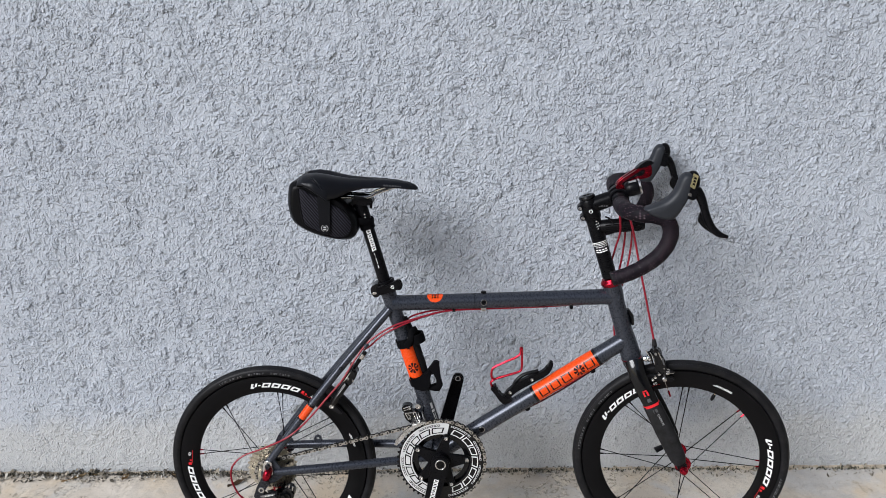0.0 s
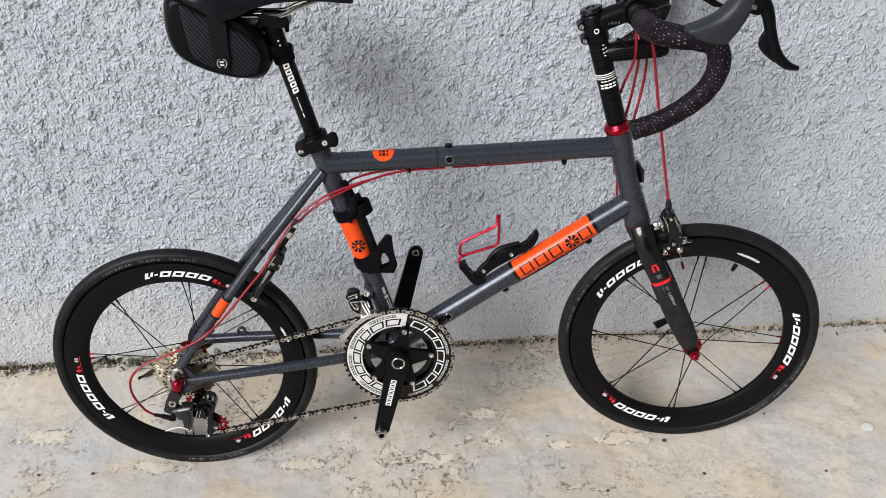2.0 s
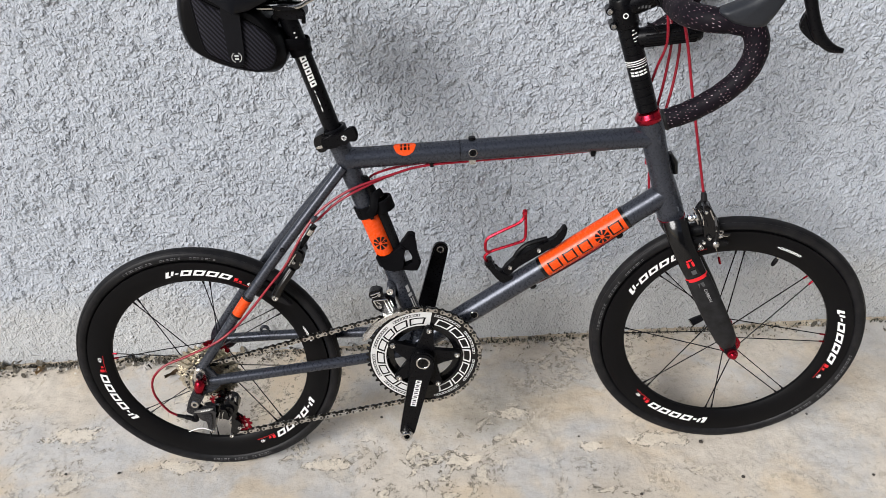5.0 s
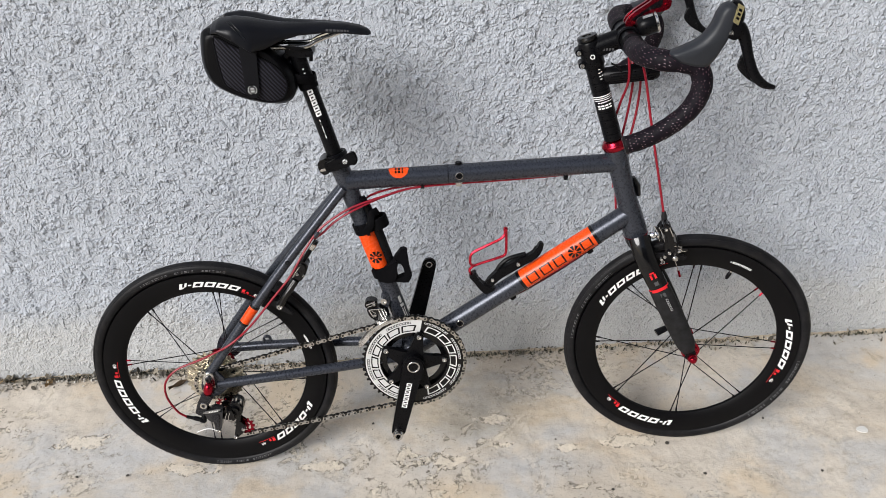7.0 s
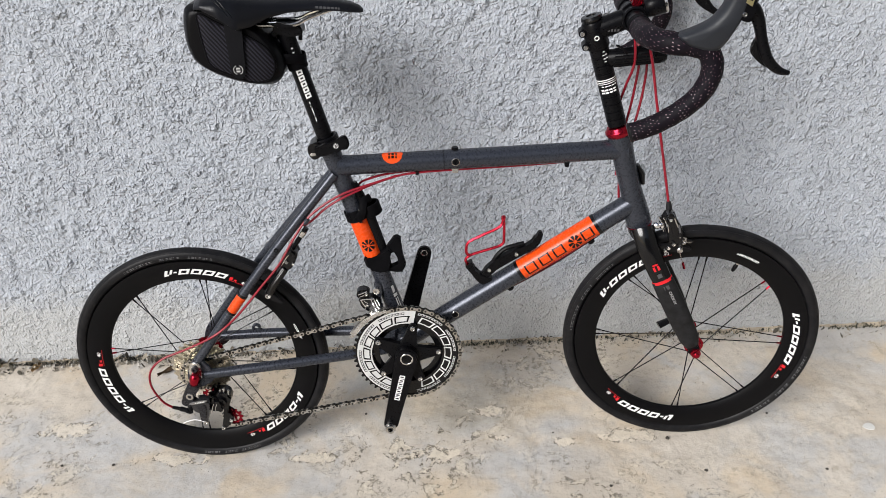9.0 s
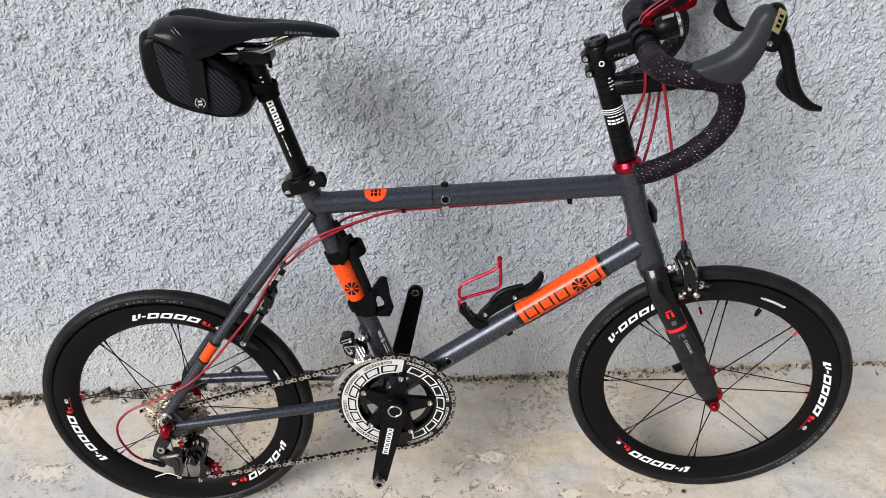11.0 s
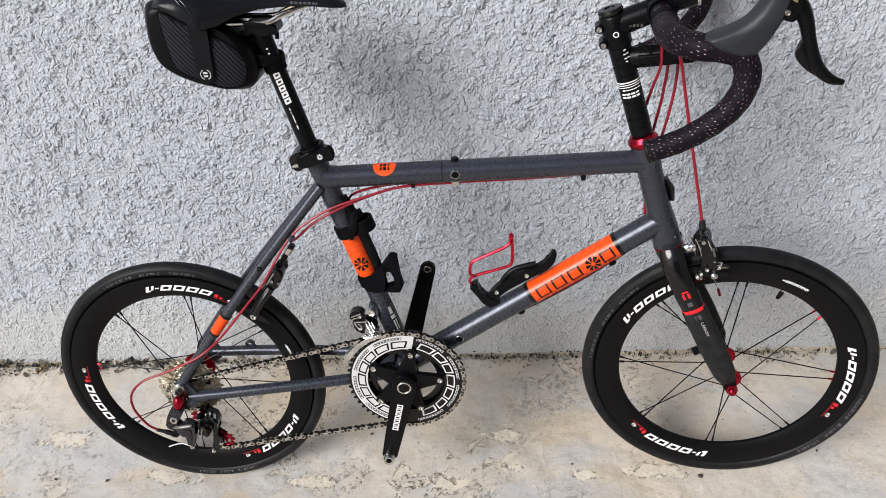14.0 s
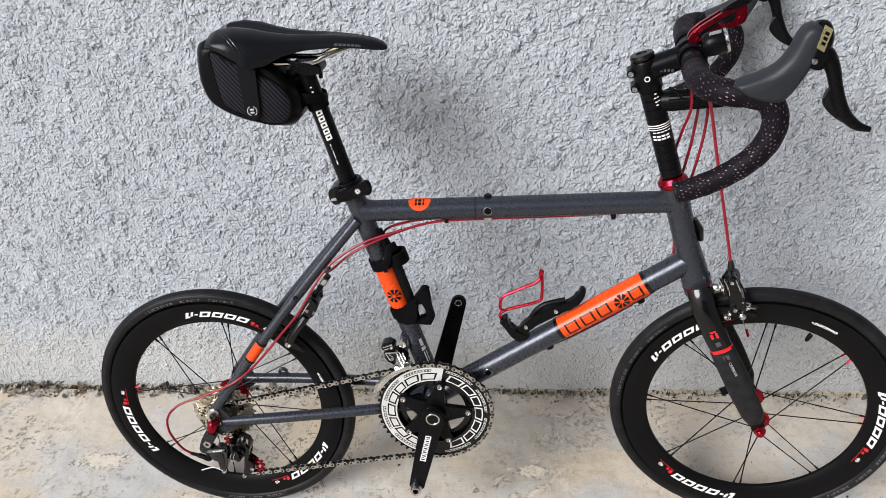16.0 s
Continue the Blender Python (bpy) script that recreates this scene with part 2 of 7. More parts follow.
def sweep(bm, pts, radius, n=14, up=None, oval=1.0, closed=False, caps=True):
    """A tube along points; radius may be a number, a list, or a function of 0..1. oval scales it across 'up'."""
    pts = [Vector(p) for p in pts]
    m = len(pts)
    rings, side = [], None
    for i, p in enumerate(pts):
        a, b = (pts[(i - 1) % m], pts[(i + 1) % m]) if closed else (pts[max(i - 1, 0)], pts[min(i + 1, m - 1)])
        t = (b - a).normalized()
        if up is not None:
            side = t.cross(Vector(up)).normalized()
        elif side is None:
            side = t.orthogonal().normalized()
        else:
            side = (side - t * side.dot(t)).normalized()
        upv = side.cross(t)
        s = i / (m - 1)
        r = radius(s) if callable(radius) else radius[i] if isinstance(radius, (list, tuple)) else radius
        rings.append([bm.verts.new(p + side * (math.cos(w) * r * oval) + upv * (math.sin(w) * r)) for w in (2 * math.pi * k / n for k in range(n))])
    uv = bm.loops.layers.uv.verify()
    far = 0.0
    for i in range(m if closed else m - 1):
        u, v = rings[i], rings[(i + 1) % m]
        step = (pts[(i + 1) % m] - pts[i]).length
        for k in range(n):
            f = bm.faces.new((u[k], u[(k + 1) % n], v[(k + 1) % n], v[k]))
            for loop, at in zip(f.loops, ((far, k), (far, k + 1), (far + step, k + 1), (far + step, k))):
                loop[uv].uv = (at[0], at[1] / n * 0.104)
        far += step
    if caps and not closed:
        bm.faces.new(rings[0][::-1])
        bm.faces.new(rings[-1])
    return bm


def tube(pts, radius, n=14, **kw):
    return sweep(bmesh.new(), pts, radius, n, **kw)


def lathe(bm, profile, center, axis, n=32, start=0.0, sweep_angle=2 * math.pi, close=False):
    """Turn a profile of (radius, along) round an axis through center."""
    ax = Vector(axis).normalized()
    u = Vector((0, 0, 1)) if abs(ax.z) < 0.9 else Vector((1, 0, 0))
    u = (u - ax * u.dot(ax)).normalized()
    v = ax.cross(u)
    full = abs(sweep_angle - 2 * math.pi) < 1e-6
    cols = []
    for k in range(n if full else n + 1):
        w = start + sweep_angle * k / n
        d = u * math.cos(w) + v * math.sin(w)
        cols.append([bm.verts.new(Vector(center) + d * r + ax * h) for r, h in profile])
    m = len(profile)
    for k in range(n):
        a, b = cols[k], cols[(k + 1) % len(cols)]
        for i in range(m if close else m - 1):
            j = (i + 1) % m
            if (a[i].co - b[i].co).length < 1e-7 and (a[j].co - b[j].co).length < 1e-7:
                continue
            bm.faces.new((a[i], a[j], b[j], b[i]))
    if not close:
        bmesh.ops.remove_doubles(bm, verts=bm.verts, dist=1e-6)
    return bm


def disc(bm, center, axis, r, h, n=24, bevel=0.0):
    """A solid cylinder whose middle is center."""
    b = min(bevel, r * 0.45, h * 0.45)
    prof = [(0, -h / 2), (r - b, -h / 2), (r, -h / 2 + b), (r, h / 2 - b), (r - b, h / 2), (0, h / 2)] if b else [(0, -h / 2), (r, -h / 2), (r, h / 2), (0, h / 2)]
    return lathe(bm, prof, center, axis, n)


def ring(bm, center, axis, r0, r1, h, n=32, bevel=0.0):
    b = min(bevel, (r1 - r0) * 0.4, h * 0.4)
    if b:
        prof = [(r0, -h / 2 + b), (r0 + b, -h / 2), (r1 - b, -h / 2), (r1, -h / 2 + b), (r1, h / 2 - b), (r1 - b, h / 2), (r0 + b, h / 2), (r0, h / 2 - b)]
    else:
        prof = [(r0, -h / 2), (r1, -h / 2), (r1, h / 2), (r0, h / 2)]
    return lathe(bm, prof, center, axis, n, close=True)


def prism(bm, outline, y0, y1, bevel=0.0):
    """A flat shape in the bicycle's plane, (ahead, up) points, from y0 to y1."""
    bot = [bm.verts.new((x, y0, z)) for x, z in outline]
    top = [bm.verts.new((x, y1, z)) for x, z in outline]
    n = len(outline)
    made = [bm.faces.new(bot[::-1]), bm.faces.new(top)]
    made += [bm.faces.new((bot[i], bot[(i + 1) % n], top[(i + 1) % n], top[i])) for i in range(n)]
    if bevel:
        edges = list({e for f in made[:2] for e in f.edges})
        bmesh.ops.bevel(bm, geom=edges, offset=bevel, segments=2, affect="EDGES")
    return bm


def along(a, b, s):
    return Vector(a).lerp(Vector(b), s)


def rounded(outline, k=4):
    """A closed outline made smoother."""
    n = len(outline)
    out = []
    for i in range(n):
        a, b, c, d = (Vector(outline[(i + j) % n]) for j in (-1, 0, 1, 2))
        for j in range(k):
            t = j / k
            out.append(tuple(0.5 * (2 * b + (c - a) * t + (2 * a - 5 * b + 4 * c - d) * t * t + (3 * b - a - 3 * c + d) * t ** 3)))
    return out


# ---- wall and ground ----
WALL_Y = 2.172


def field(rows, cols, step, low, high, seed):
    """Random relief whose bumps measure between low and high metres, at unit spread."""
    rng = np.random.RandomState(seed)
    f = np.fft.fft2(rng.randn(rows, cols))
    ky, kx = np.meshgrid(np.fft.fftfreq(rows, step), np.fft.fftfreq(cols, step), indexing="ij")
    k = np.hypot(kx, ky)
    f *= np.exp(-(k * low) ** 2) * (1 - np.exp(-(k * high) ** 2))
    h = np.fft.ifft2(f).real
    return h / h.std()


def sheet(name, x0, x1, z0, z1, heights, place, material):
    """A grid of quads with relief; place(u, v, h) gives each vertex."""
    cols, rows = heights.shape[1], heights.shape[0]
    u, v = np.meshgrid(np.linspace(x0, x1, cols), np.linspace(z0, z1, rows))
    co = place(u, v, heights).reshape(-1, 3)
    idx = np.arange(rows * cols).reshape(rows, cols)
    quads = np.stack([idx[:-1, :-1], idx[:-1, 1:], idx[1:, 1:], idx[1:, :-1]], -1).reshape(-1, 4)
    me = bpy.data.meshes.new(name)
    me.vertices.add(len(co))
    me.vertices.foreach_set("co", co.astype(np.float32).ravel())
    me.loops.add(quads.size)
    me.loops.foreach_set("vertex_index", quads.astype(np.int32).ravel())
    me.polygons.add(len(quads))
    me.polygons.foreach_set("loop_start", np.arange(0, quads.size, 4, dtype=np.int32))
    me.polygons.foreach_set("use_smooth", np.ones(len(quads), dtype=bool))
    me.update(calc_edges=True)
    me.materials.append(material)
    return new(name, me)


def roughcast(step=0.00175, x0=-1.20, x1=1.20, z0=-0.03, z1=1.37):
    """Thrown plaster: thousands of flat-topped splashes over a fine sandy coat."""
    cols, rows = int((x1 - x0) / step), int((z1 - z0) / step)
    rng = np.random.RandomState(4)
    wx, wz = 0.0019 * field(rows, cols, step, 0.004, 0.014, 3), 0.0019 * field(rows, cols, step, 0.004, 0.014, 6)
    gx, gz = np.meshgrid(np.arange(cols) * step, np.arange(rows) * step)
    gx, gz = gx + wx, gz + wz
    h = np.zeros((rows, cols))
    dense = field(rows, cols, step, 0.05, 0.3, 9)
    count = 16000
    px, pz = rng.rand(count) * cols * step, rng.rand(count) * rows * step
    size = np.clip(np.exp(rng.randn(count) * 0.45) * 0.0034, 0.0018, 0.012)
    tall = (0.0010 + 0.19 * size) * (0.5 + 0.9 * rng.rand(count))
    stretch, turn = 1 + 0.9 * rng.rand(count), rng.rand(count) * 3.14
    order = np.argsort(size)
    for k in order:
        i, j = int(pz[k] / step), int(px[k] / step)
        if dense[min(i, rows - 1), min(j, cols - 1)] < -0.9 and size[k] > 0.005:
            continue
        m = int(size[k] * stretch[k] / step) + 3
        i0, i1, j0, j1 = max(0, i - m), min(rows, i + m), max(0, j - m), min(cols, j + m)
        u, v = gx[i0:i1, j0:j1] - px[k], gz[i0:i1, j0:j1] - pz[k]
        c, s = math.cos(turn[k]), math.sin(turn[k])
        d = np.hypot((u * c + v * s) / stretch[k], v * c - u * s) / size[k]
        t = np.clip((1.0 - d) / 0.17, 0, 1)
        bump_ = tall[k] * t * t * (3 - 2 * t)
        part_ = h[i0:i1, j0:j1]
        np.maximum(part_, bump_ + 0.18 * part_ * (t > 0), out=part_)
    # flakes with steep sides and flat tops at three sizes, thinning out where the coat is smoother
    def flakes(low, high, start, end, seed):
        t = np.clip((field(rows, cols, step, low, high, seed) - start) / (end - start), 0, 1)
        return t * t * (3 - 2 * t)

    up = np.linspace(z0, z1, rows)[:, None]
    thin = np.clip(0.75 + 0.3 * dense + 0.25 * field(rows, cols, step, 0.02, 0.08, 15), 0.25, 1.1) * np.clip(0.45 + up / 0.45, 0.45, 1.0)
    h = h * np.clip(0.5 + up / 0.5, 0.5, 1.0) + thin * (0.0005 * flakes(0.0026, 0.007, 0.2, 0.6, 5) + 0.0012 * flakes(0.0048, 0.012, 0.45, 0.8, 8) + 0.0014 * flakes(0.010, 0.022, 0.9, 1.1, 13))
    h = h + 0.0004 * field(rows, cols, step, 0.08, 0.5, 7)
    ob = sheet("wall_main", x0, x1, z0, z1, h, lambda u, v, h: np.stack([u, WALL_Y - h, v], -1), WALL)
    return tagged(ob, "grey painted wall of thrown roughcast plaster", "wall", kind="structure")


roughcast()
bm = bmesh.new()
for x0, x1, z0, z1, y0 in ((-9, -1.20, -0.03, 3.2, WALL_Y), (1.20, 9, -0.03, 3.2, WALL_Y), (-1.20, 1.20, 1.37, 3.2, WALL_Y), (-1.20, 1.20, -0.03, 1.37, WALL_Y + 0.03)):
    y1 = WALL_Y + 0.2
    vs = [bm.verts.new(c) for c in ((x0, y0, z0), (x1, y0, z0), (x1, y0, z1), (x0, y0, z1), (x0, y1, z0), (x1, y1, z0), (x1, y1, z1), (x0, y1, z1))]
    for f in ((0, 1, 2, 3), (4, 7, 6, 5), (3, 2, 6, 7), (0, 4, 5, 1), (0, 3, 7, 4), (1, 5, 6, 2)):
        bm.faces.new([vs[i] for i in f])
tagged(part("wall_outer", bm, WALL, None), "grey painted wall running on beyond the bicycle", "wall", kind="structure")


def paving(step=0.006, x0=-1.6, x1=1.7, y0=0.9, y1=2.19):
    cols, rows = int((x1 - x0) / step), int((y1 - y0) / step)
    h = 0.0006 * field(rows, cols, step, 0.05, 0.5, 11) + 0.00035 * field(rows, cols, step, 0.008, 0.03, 12)
    u, v = np.meshgrid(np.linspace(0, 1, cols), np.linspace(0, 1, rows))
    edge = np.clip(np.minimum(np.minimum(u, 1 - u), v) / 0.06, 0, 1)
    ob = sheet("floor_near", x0, x1, y0, y1, h * edge - 0.001, lambda u, v, h: np.stack([u, v, h], -1), FLOOR)
    return tagged(ob, "worn beige concrete paving with scaled grey patches", "floor", kind="structure")


paving()
bm = bmesh.new()
for x0, x1, y0, y1 in ((-400, -1.6, -400, 2.19), (1.7, 400, -400, 2.19), (-1.6, 1.7, -400, 0.9), (-400, 400, 2.19, 400)):
    bm.faces.new([bm.verts.new((x, y, -0.001)) for x, y in ((x0, y0), (x1, y0), (x1, y1), (x0, y1))])
tagged(part("ground", bm, FLOOR, None), "concrete ground reaching away from the wall", "ground", kind="structure")



# unseen slabs added behind the camera and beside it, to block sky light and darken reflections
DULL = coated("blocker_grey", (0.16, 0.155, 0.14), 0.9, 0.0, 0.15, 8, 0.2)


def light_blocker(name, x0, x1, y0, y1, z1, label):
    bm = bmesh.new()
    z0 = -0.03
    vs = [bm.verts.new(c) for c in ((x0, y0, z0), (x1, y0, z0), (x1, y0, z1), (x0, y0, z1), (x0, y1, z0), (x1, y1, z0), (x1, y1, z1), (x0, y1, z1))]
    for f in ((0, 1, 2, 3), (4, 7, 6, 5), (3, 2, 6, 7), (0, 4, 5, 1), (0, 3, 7, 4), (1, 5, 6, 2)):
        bm.faces.new([vs[i] for i in f])
    tagged(part(name, bm, DULL, None), label, "wall", kind="structure")


light_blocker("blocker_opposite", -1.2, 9, -5.2, -5.0, 3.0, "unseen dull slab added opposite to darken reflections and block sky")
light_blocker("blocker_side", 2.0, 2.2, -5.0, 2.165, 5.4, "unseen dull slab added at the side to block sky light")



def text_bm(words, size, place, turn=0.0):
    """Lettering of Blender's own font, flat in the bicycle's plane and facing its drive side; turn in degrees."""
    cu = bpy.data.curves.new("lettering", "FONT")
    cu.body, cu.size, cu.align_x, cu.align_y, cu.resolution_u, cu.extrude = words, size, "CENTER", "CENTER", 2, 0.0003
    ob = bpy.data.objects.new("lettering", cu)
    me = bpy.data.meshes.new_from_object(ob)
    bm = bmesh.new()
    bm.from_mesh(me)
    bpy.data.objects.remove(ob)
    bpy.data.curves.remove(cu)
    bpy.data.meshes.remove(me)
    bm.transform(Matrix.Translation(Vector(place)) @ Matrix.Rotation(-radians(turn), 4, "Y") @ Matrix.Rotation(radians(90), 4, "X"))
    return bm


def plate(bm, quad, out, thick=0.0005):
    """A thin raised patch from four corners, lifted along out."""
    o = Vector(out) * thick
    a = [bm.verts.new(Vector(p)) for p in quad]
    b = [bm.verts.new(Vector(p) + o) for p in quad]
    n = len(quad)
    bm.faces.new(b)
    for i in range(n):
        bm.faces.new((a[i], a[(i + 1) % n], b[(i + 1) % n], b[i]))


def sleeve(a, b, r, a0, a1, s0, s1, n=14, lift=0.0006, toward=(0, -1, 0)):
    """A patch wrapped on a tube from a to b: angles a0 to a1 from 'toward', stretch s0 to s1 along it."""
    a, b = Vector(a), Vector(b)
    t = (b - a).normalized()
    f = (Vector(toward) - t * Vector(toward).dot(t)).normalized()
    g = t.cross(f)
    bm = bmesh.new()
    rows = []
    for k in range(n + 1):
        w = radians(a0 + (a1 - a0) * k / n)
        d = f * math.cos(w) + g * math.sin(w)
        rows.append([bm.verts.new(a.lerp(b, s) + d * rr) for s, rr in ((s0, r), (s0, r + lift), (s1, r + lift), (s1, r))])
    for p, q in zip(rows, rows[1:]):
        for i in range(3):
            bm.faces.new((p[i], q[i], q[i + 1], p[i + 1]))
    return bm


def bolt(bm, place, axis, r=0.004, h=0.003):
    """A button-head socket screw."""
    prof = [(0, h * 0.3), (r * 0.45, h * 0.3), (r * 0.5, h), (r * 0.8, h), (r, h * 0.5), (r, -h * 0.4), (0, -h * 0.4)]
    return lathe(bm, prof, place, axis, 14)


# ---- bicycle ----
BIKE = new("bicycle")
BIKE.empty_display_size = 0.2
BIKE.matrix_world = Matrix.Translation((-0.41, 1.838, 0.0)) @ pose(0, 0, 0, 0, 0, 0.6) @ pose(0, 0, 0, -6.0, 0, 0)
tagged(BIKE, "grey small-wheeled drop-bar bicycle with orange decals leaning on the wall", "bicycle")

R_TYRE = 0.2465
REAR = P(0.0125, R_TYRE)
FRONT = P(0.970, R_TYRE)
BB = P(0.415, 0.279)
HEAD_A, HEAD_B = P(0.809, 0.672), P(0.852, 0.498)
AXIS = (HEAD_A - HEAD_B).normalized()
SEAT_TOP = P(0.302, 0.690)
STEER = Matrix.Translation(HEAD_B) @ Matrix.Rotation(radians(-6.0), 4, AXIS) @ Matrix.Translation(-HEAD_B)
NEAR = (0, -1, 0)


def steered(ob):
    ob.matrix_basis = STEER
    return ob


# frame
TT_A, TT_B = P(0.318, 0.641), P(0.823, 0.645)
tt = part("top_tube", tube([along(TT_A, TT_B, q) for q in (0, 0.025, 0.045, 0.94, 0.965, 1)], [0.0200, 0.0186, 0.0175, 0.0175, 0.0186, 0.0205], 24), FRAME, BIKE)
bm = bmesh.new()
ring(bm, P(0.503, 0.6425), (1, 0, 0), 0.0172, 0.0177, 0.0012, 28)
part("joint_line", bm, BLACK, tt)
bm = bmesh.new()
bolt(bm, P(0.523, 0.6435, 0.0172), NEAR, 0.0058, 0.003)
part("joint_bolt", bm, BLACK, tt, "small black socket bolt")
bm = bmesh.new()
ring(bm, P(0.523, 0.6435, 0.0175), NEAR, 0.0056, 0.0072, 0.0022, 20, 0.0005)
part("joint_washer", bm, STEEL, tt)
bm = bmesh.new()
disc(bm, P(0.523, 0.6622), (0, 0, 1), 0.006, 0.005, 16, 0.001)
part("joint_cap", bm, BLACK, tt)
# round sticker wrapped over the upper near side of the tube
bm = bmesh.new()
for i in range(12):
    for j in range(10):
        quad = []
        for p, q in ((i, j), (i + 1, j), (i + 1, j + 1), (i, j + 1)):
            w = math.pi * (q / 10) - math.pi / 2
            u = -1 + 2 * p / 12
            x = 0.414 + 0.0185 * u
            arc = 0.0185 * math.sqrt(max(0, 1 - u * u)) * (-1 + 2 * q / 10)
            ang = radians(74) + arc / 0.0178
            quad.append(Vector((x, -0.0180 * math.cos(ang), 0.6418 + 0.0180 * math.sin(ang))))
        bm.faces.new([bm.verts.new(v) for v in quad])
bmesh.ops.remove_doubles(bm, verts=bm.verts, dist=1e-5)
sticker = part("round_sticker", bm, ORANGE, tt, "round orange sticker")
bm = bmesh.new()
for k, (x, w) in enumerate(((0.4085, 0.003), (0.4145, 0.0045), (0.4205, 0.0025))):
    for ang0, ang1 in ((44, 60), (66, 86)):
        quad = [Vector((xx, -0.01825 * math.cos(radians(g)), 0.6418 + 0.01825 * math.sin(radians(g)))) for xx, g in ((x - w / 2, ang0), (x + w / 2, ang0), (x + w / 2, ang1), (x - w / 2, ang1))]
        plate(bm, quad, (0, -0.7, 0.7), 0.0002)
part("sticker_print", bm, BLACK, sticker)

DT_A, DT_B = P(0.42, 0.277), P(0.846, 0.545)
dt = part("down_tube", tube([along(DT_A, DT_B, q) for q in (0, 0.88, 0.93, 0.97, 1)], [0.0195, 0.0195, 0.0197, 0.0200, 0.0204], 24), FRAME, BIKE)


def dt_s(x):
    return (x - DT_A.x) / (DT_B.x - DT_A.x)


S0, S1 = dt_s(0.637), dt_s(0.777)
wrap = part("orange_wrap", sleeve(DT_A, DT_B, 0.0195, -115, 115, S0, S1, 30), ORANGE, dt, "glossy orange wrap decal")
for s in (S0, S1):
    part("wrap_band", sleeve(DT_A, DT_B, 0.0195, -118, 118, s - 0.006, s + 0.006, 30, 0.001), GLOSS, wrap)


def on_dt(s, deg, lift=0.0014):
    """A place on the skin of the down tube, deg upward from its drive side."""
    t = (DT_B - DT_A).normalized()
    f = Vector(NEAR)
    g = Vector((-t.z, 0, t.x))
    return DT_A.lerp(DT_B, s) + (f * math.cos(radians(deg)) + g * math.sin(radians(deg))) * (0.0195 + lift)


def ink(cells, s0, s1, d0, d1, place, n=4):
    """Plain dark shapes: cells are (u0, v0, u1, v1, slant) within the given stretch and angles."""
    bm = bmesh.new()
    for u0, v0, u1, v1, sl in cells:
        for i in range(n):
            va, vb = v0 + (v1 - v0) * i / n, v0 + (v1 - v0) * (i + 1) / n
            quad = [place(s0 + (s1 - s0) * (u + sl * v), d0 + (d1 - d0) * v) for u, v in ((u0, va), (u1, va), (u1, vb), (u0, vb))]
            bm.faces.new([bm.verts.new(q) for q in quad])
    return bm


def open_box(u, w, side, bar, sl):
    """Four cells that make a box w long with its middle open."""
    return [(u, 0.0, u + side, 1.0, sl), (u + w - side, 0.0, u + w, 1.0, sl), (u + side, 0.0, u + w - side, bar, sl), (u + side, 1 - bar, u + w - side, 1.0, sl)]


# brand lettering stands as plain dark open boxes
for k in (0, 1, 2, 4):
    u = 0.03 + k * 0.2
    part("wrap_box", ink(open_box(u, 0.146, 0.018, 0.105, 0.0), S0 + 0.05 * (S1 - S0), S1 - 0.04 * (S1 - S0), -22, 34, on_dt), GLOSS, wrap)
# wheel-shaped emblem
bm = bmesh.new()
cs, cd = S0 + 0.71 * (S1 - S0), 4
L = (DT_B - DT_A).length
for k in range(8):
    for w0 in (k * 45 - 15, k * 45):
        quad = []
        for r, w in ((0.0036, w0), (0.0128, w0), (0.0128, w0 + 15), (0.0036, w0 + 15)):
            w = radians(w)
            quad.append(on_dt(cs + r * math.cos(w) / L, cd + math.degrees(r * math.sin(w) / 0.0205)))
        bm.faces.new([bm.verts.new(q) for q in quad])
part("wrap_emblem", bm, GLOSS, wrap)
bm = bmesh.new()
t = (DT_B - DT_A).normalized()
bolt(bm, P(0.511, 0.3345, 0.0192), NEAR, 0.006, 0.003)
part("joint_bolt", bm, BLACK, dt)
bm = bmesh.new()
ring(bm, P(0.511, 0.3345, 0.0194), NEAR, 0.0056, 0.0072, 0.0022, 20, 0.0005)
part("joint_washer", bm, STEEL, dt)
for x, z in ((0.619, 0.387), (0.762, 0.476)):
    bm = bmesh.new()
    disc(bm, P(x, z, 0.006), (0.85, 0, 0.53), 0.0045, 0.012, 12, 0.001)
    part("cable_clip", bm, BLACK, dt)
part("cable", tube(smooth_line([P(0.60, 0.376, 0.006), P(0.69, 0.428, 0.01), P(0.765, 0.475, 0.008), P(0.815, 0.507, -0.01), P(0.82, 0.56, -0.022), P(0.815, 0.66, -0.03)], 6), 0.0022, 8), REDCABLE, dt, "red cable housing")

st = part("seat_tube", tube([BB, along(BB, SEAT_TOP, 0.9), SEAT_TOP], [0.0168, 0.0168, 0.0178], 24), FRAME, BIKE)
LS = (SEAT_TOP - BB).length


def st_s(z):
    return (z - BB.z) / (SEAT_TOP.z - BB.z)


sw = part("orange_band", sleeve(BB, SEAT_TOP, 0.0168, -150, 150, st_s(0.455), st_s(0.54), 30), ORANGE, st, "orange band on the seat tube")


def on_st(s, deg, lift=0.0012):
    t = (SEAT_TOP - BB).normalized()
    g = Vector((t.z, 0, -t.x))
    return BB.lerp(SEAT_TOP, s) + (Vector(NEAR) * math.cos(radians(deg)) + g * math.sin(radians(deg))) * (0.0168 + lift)


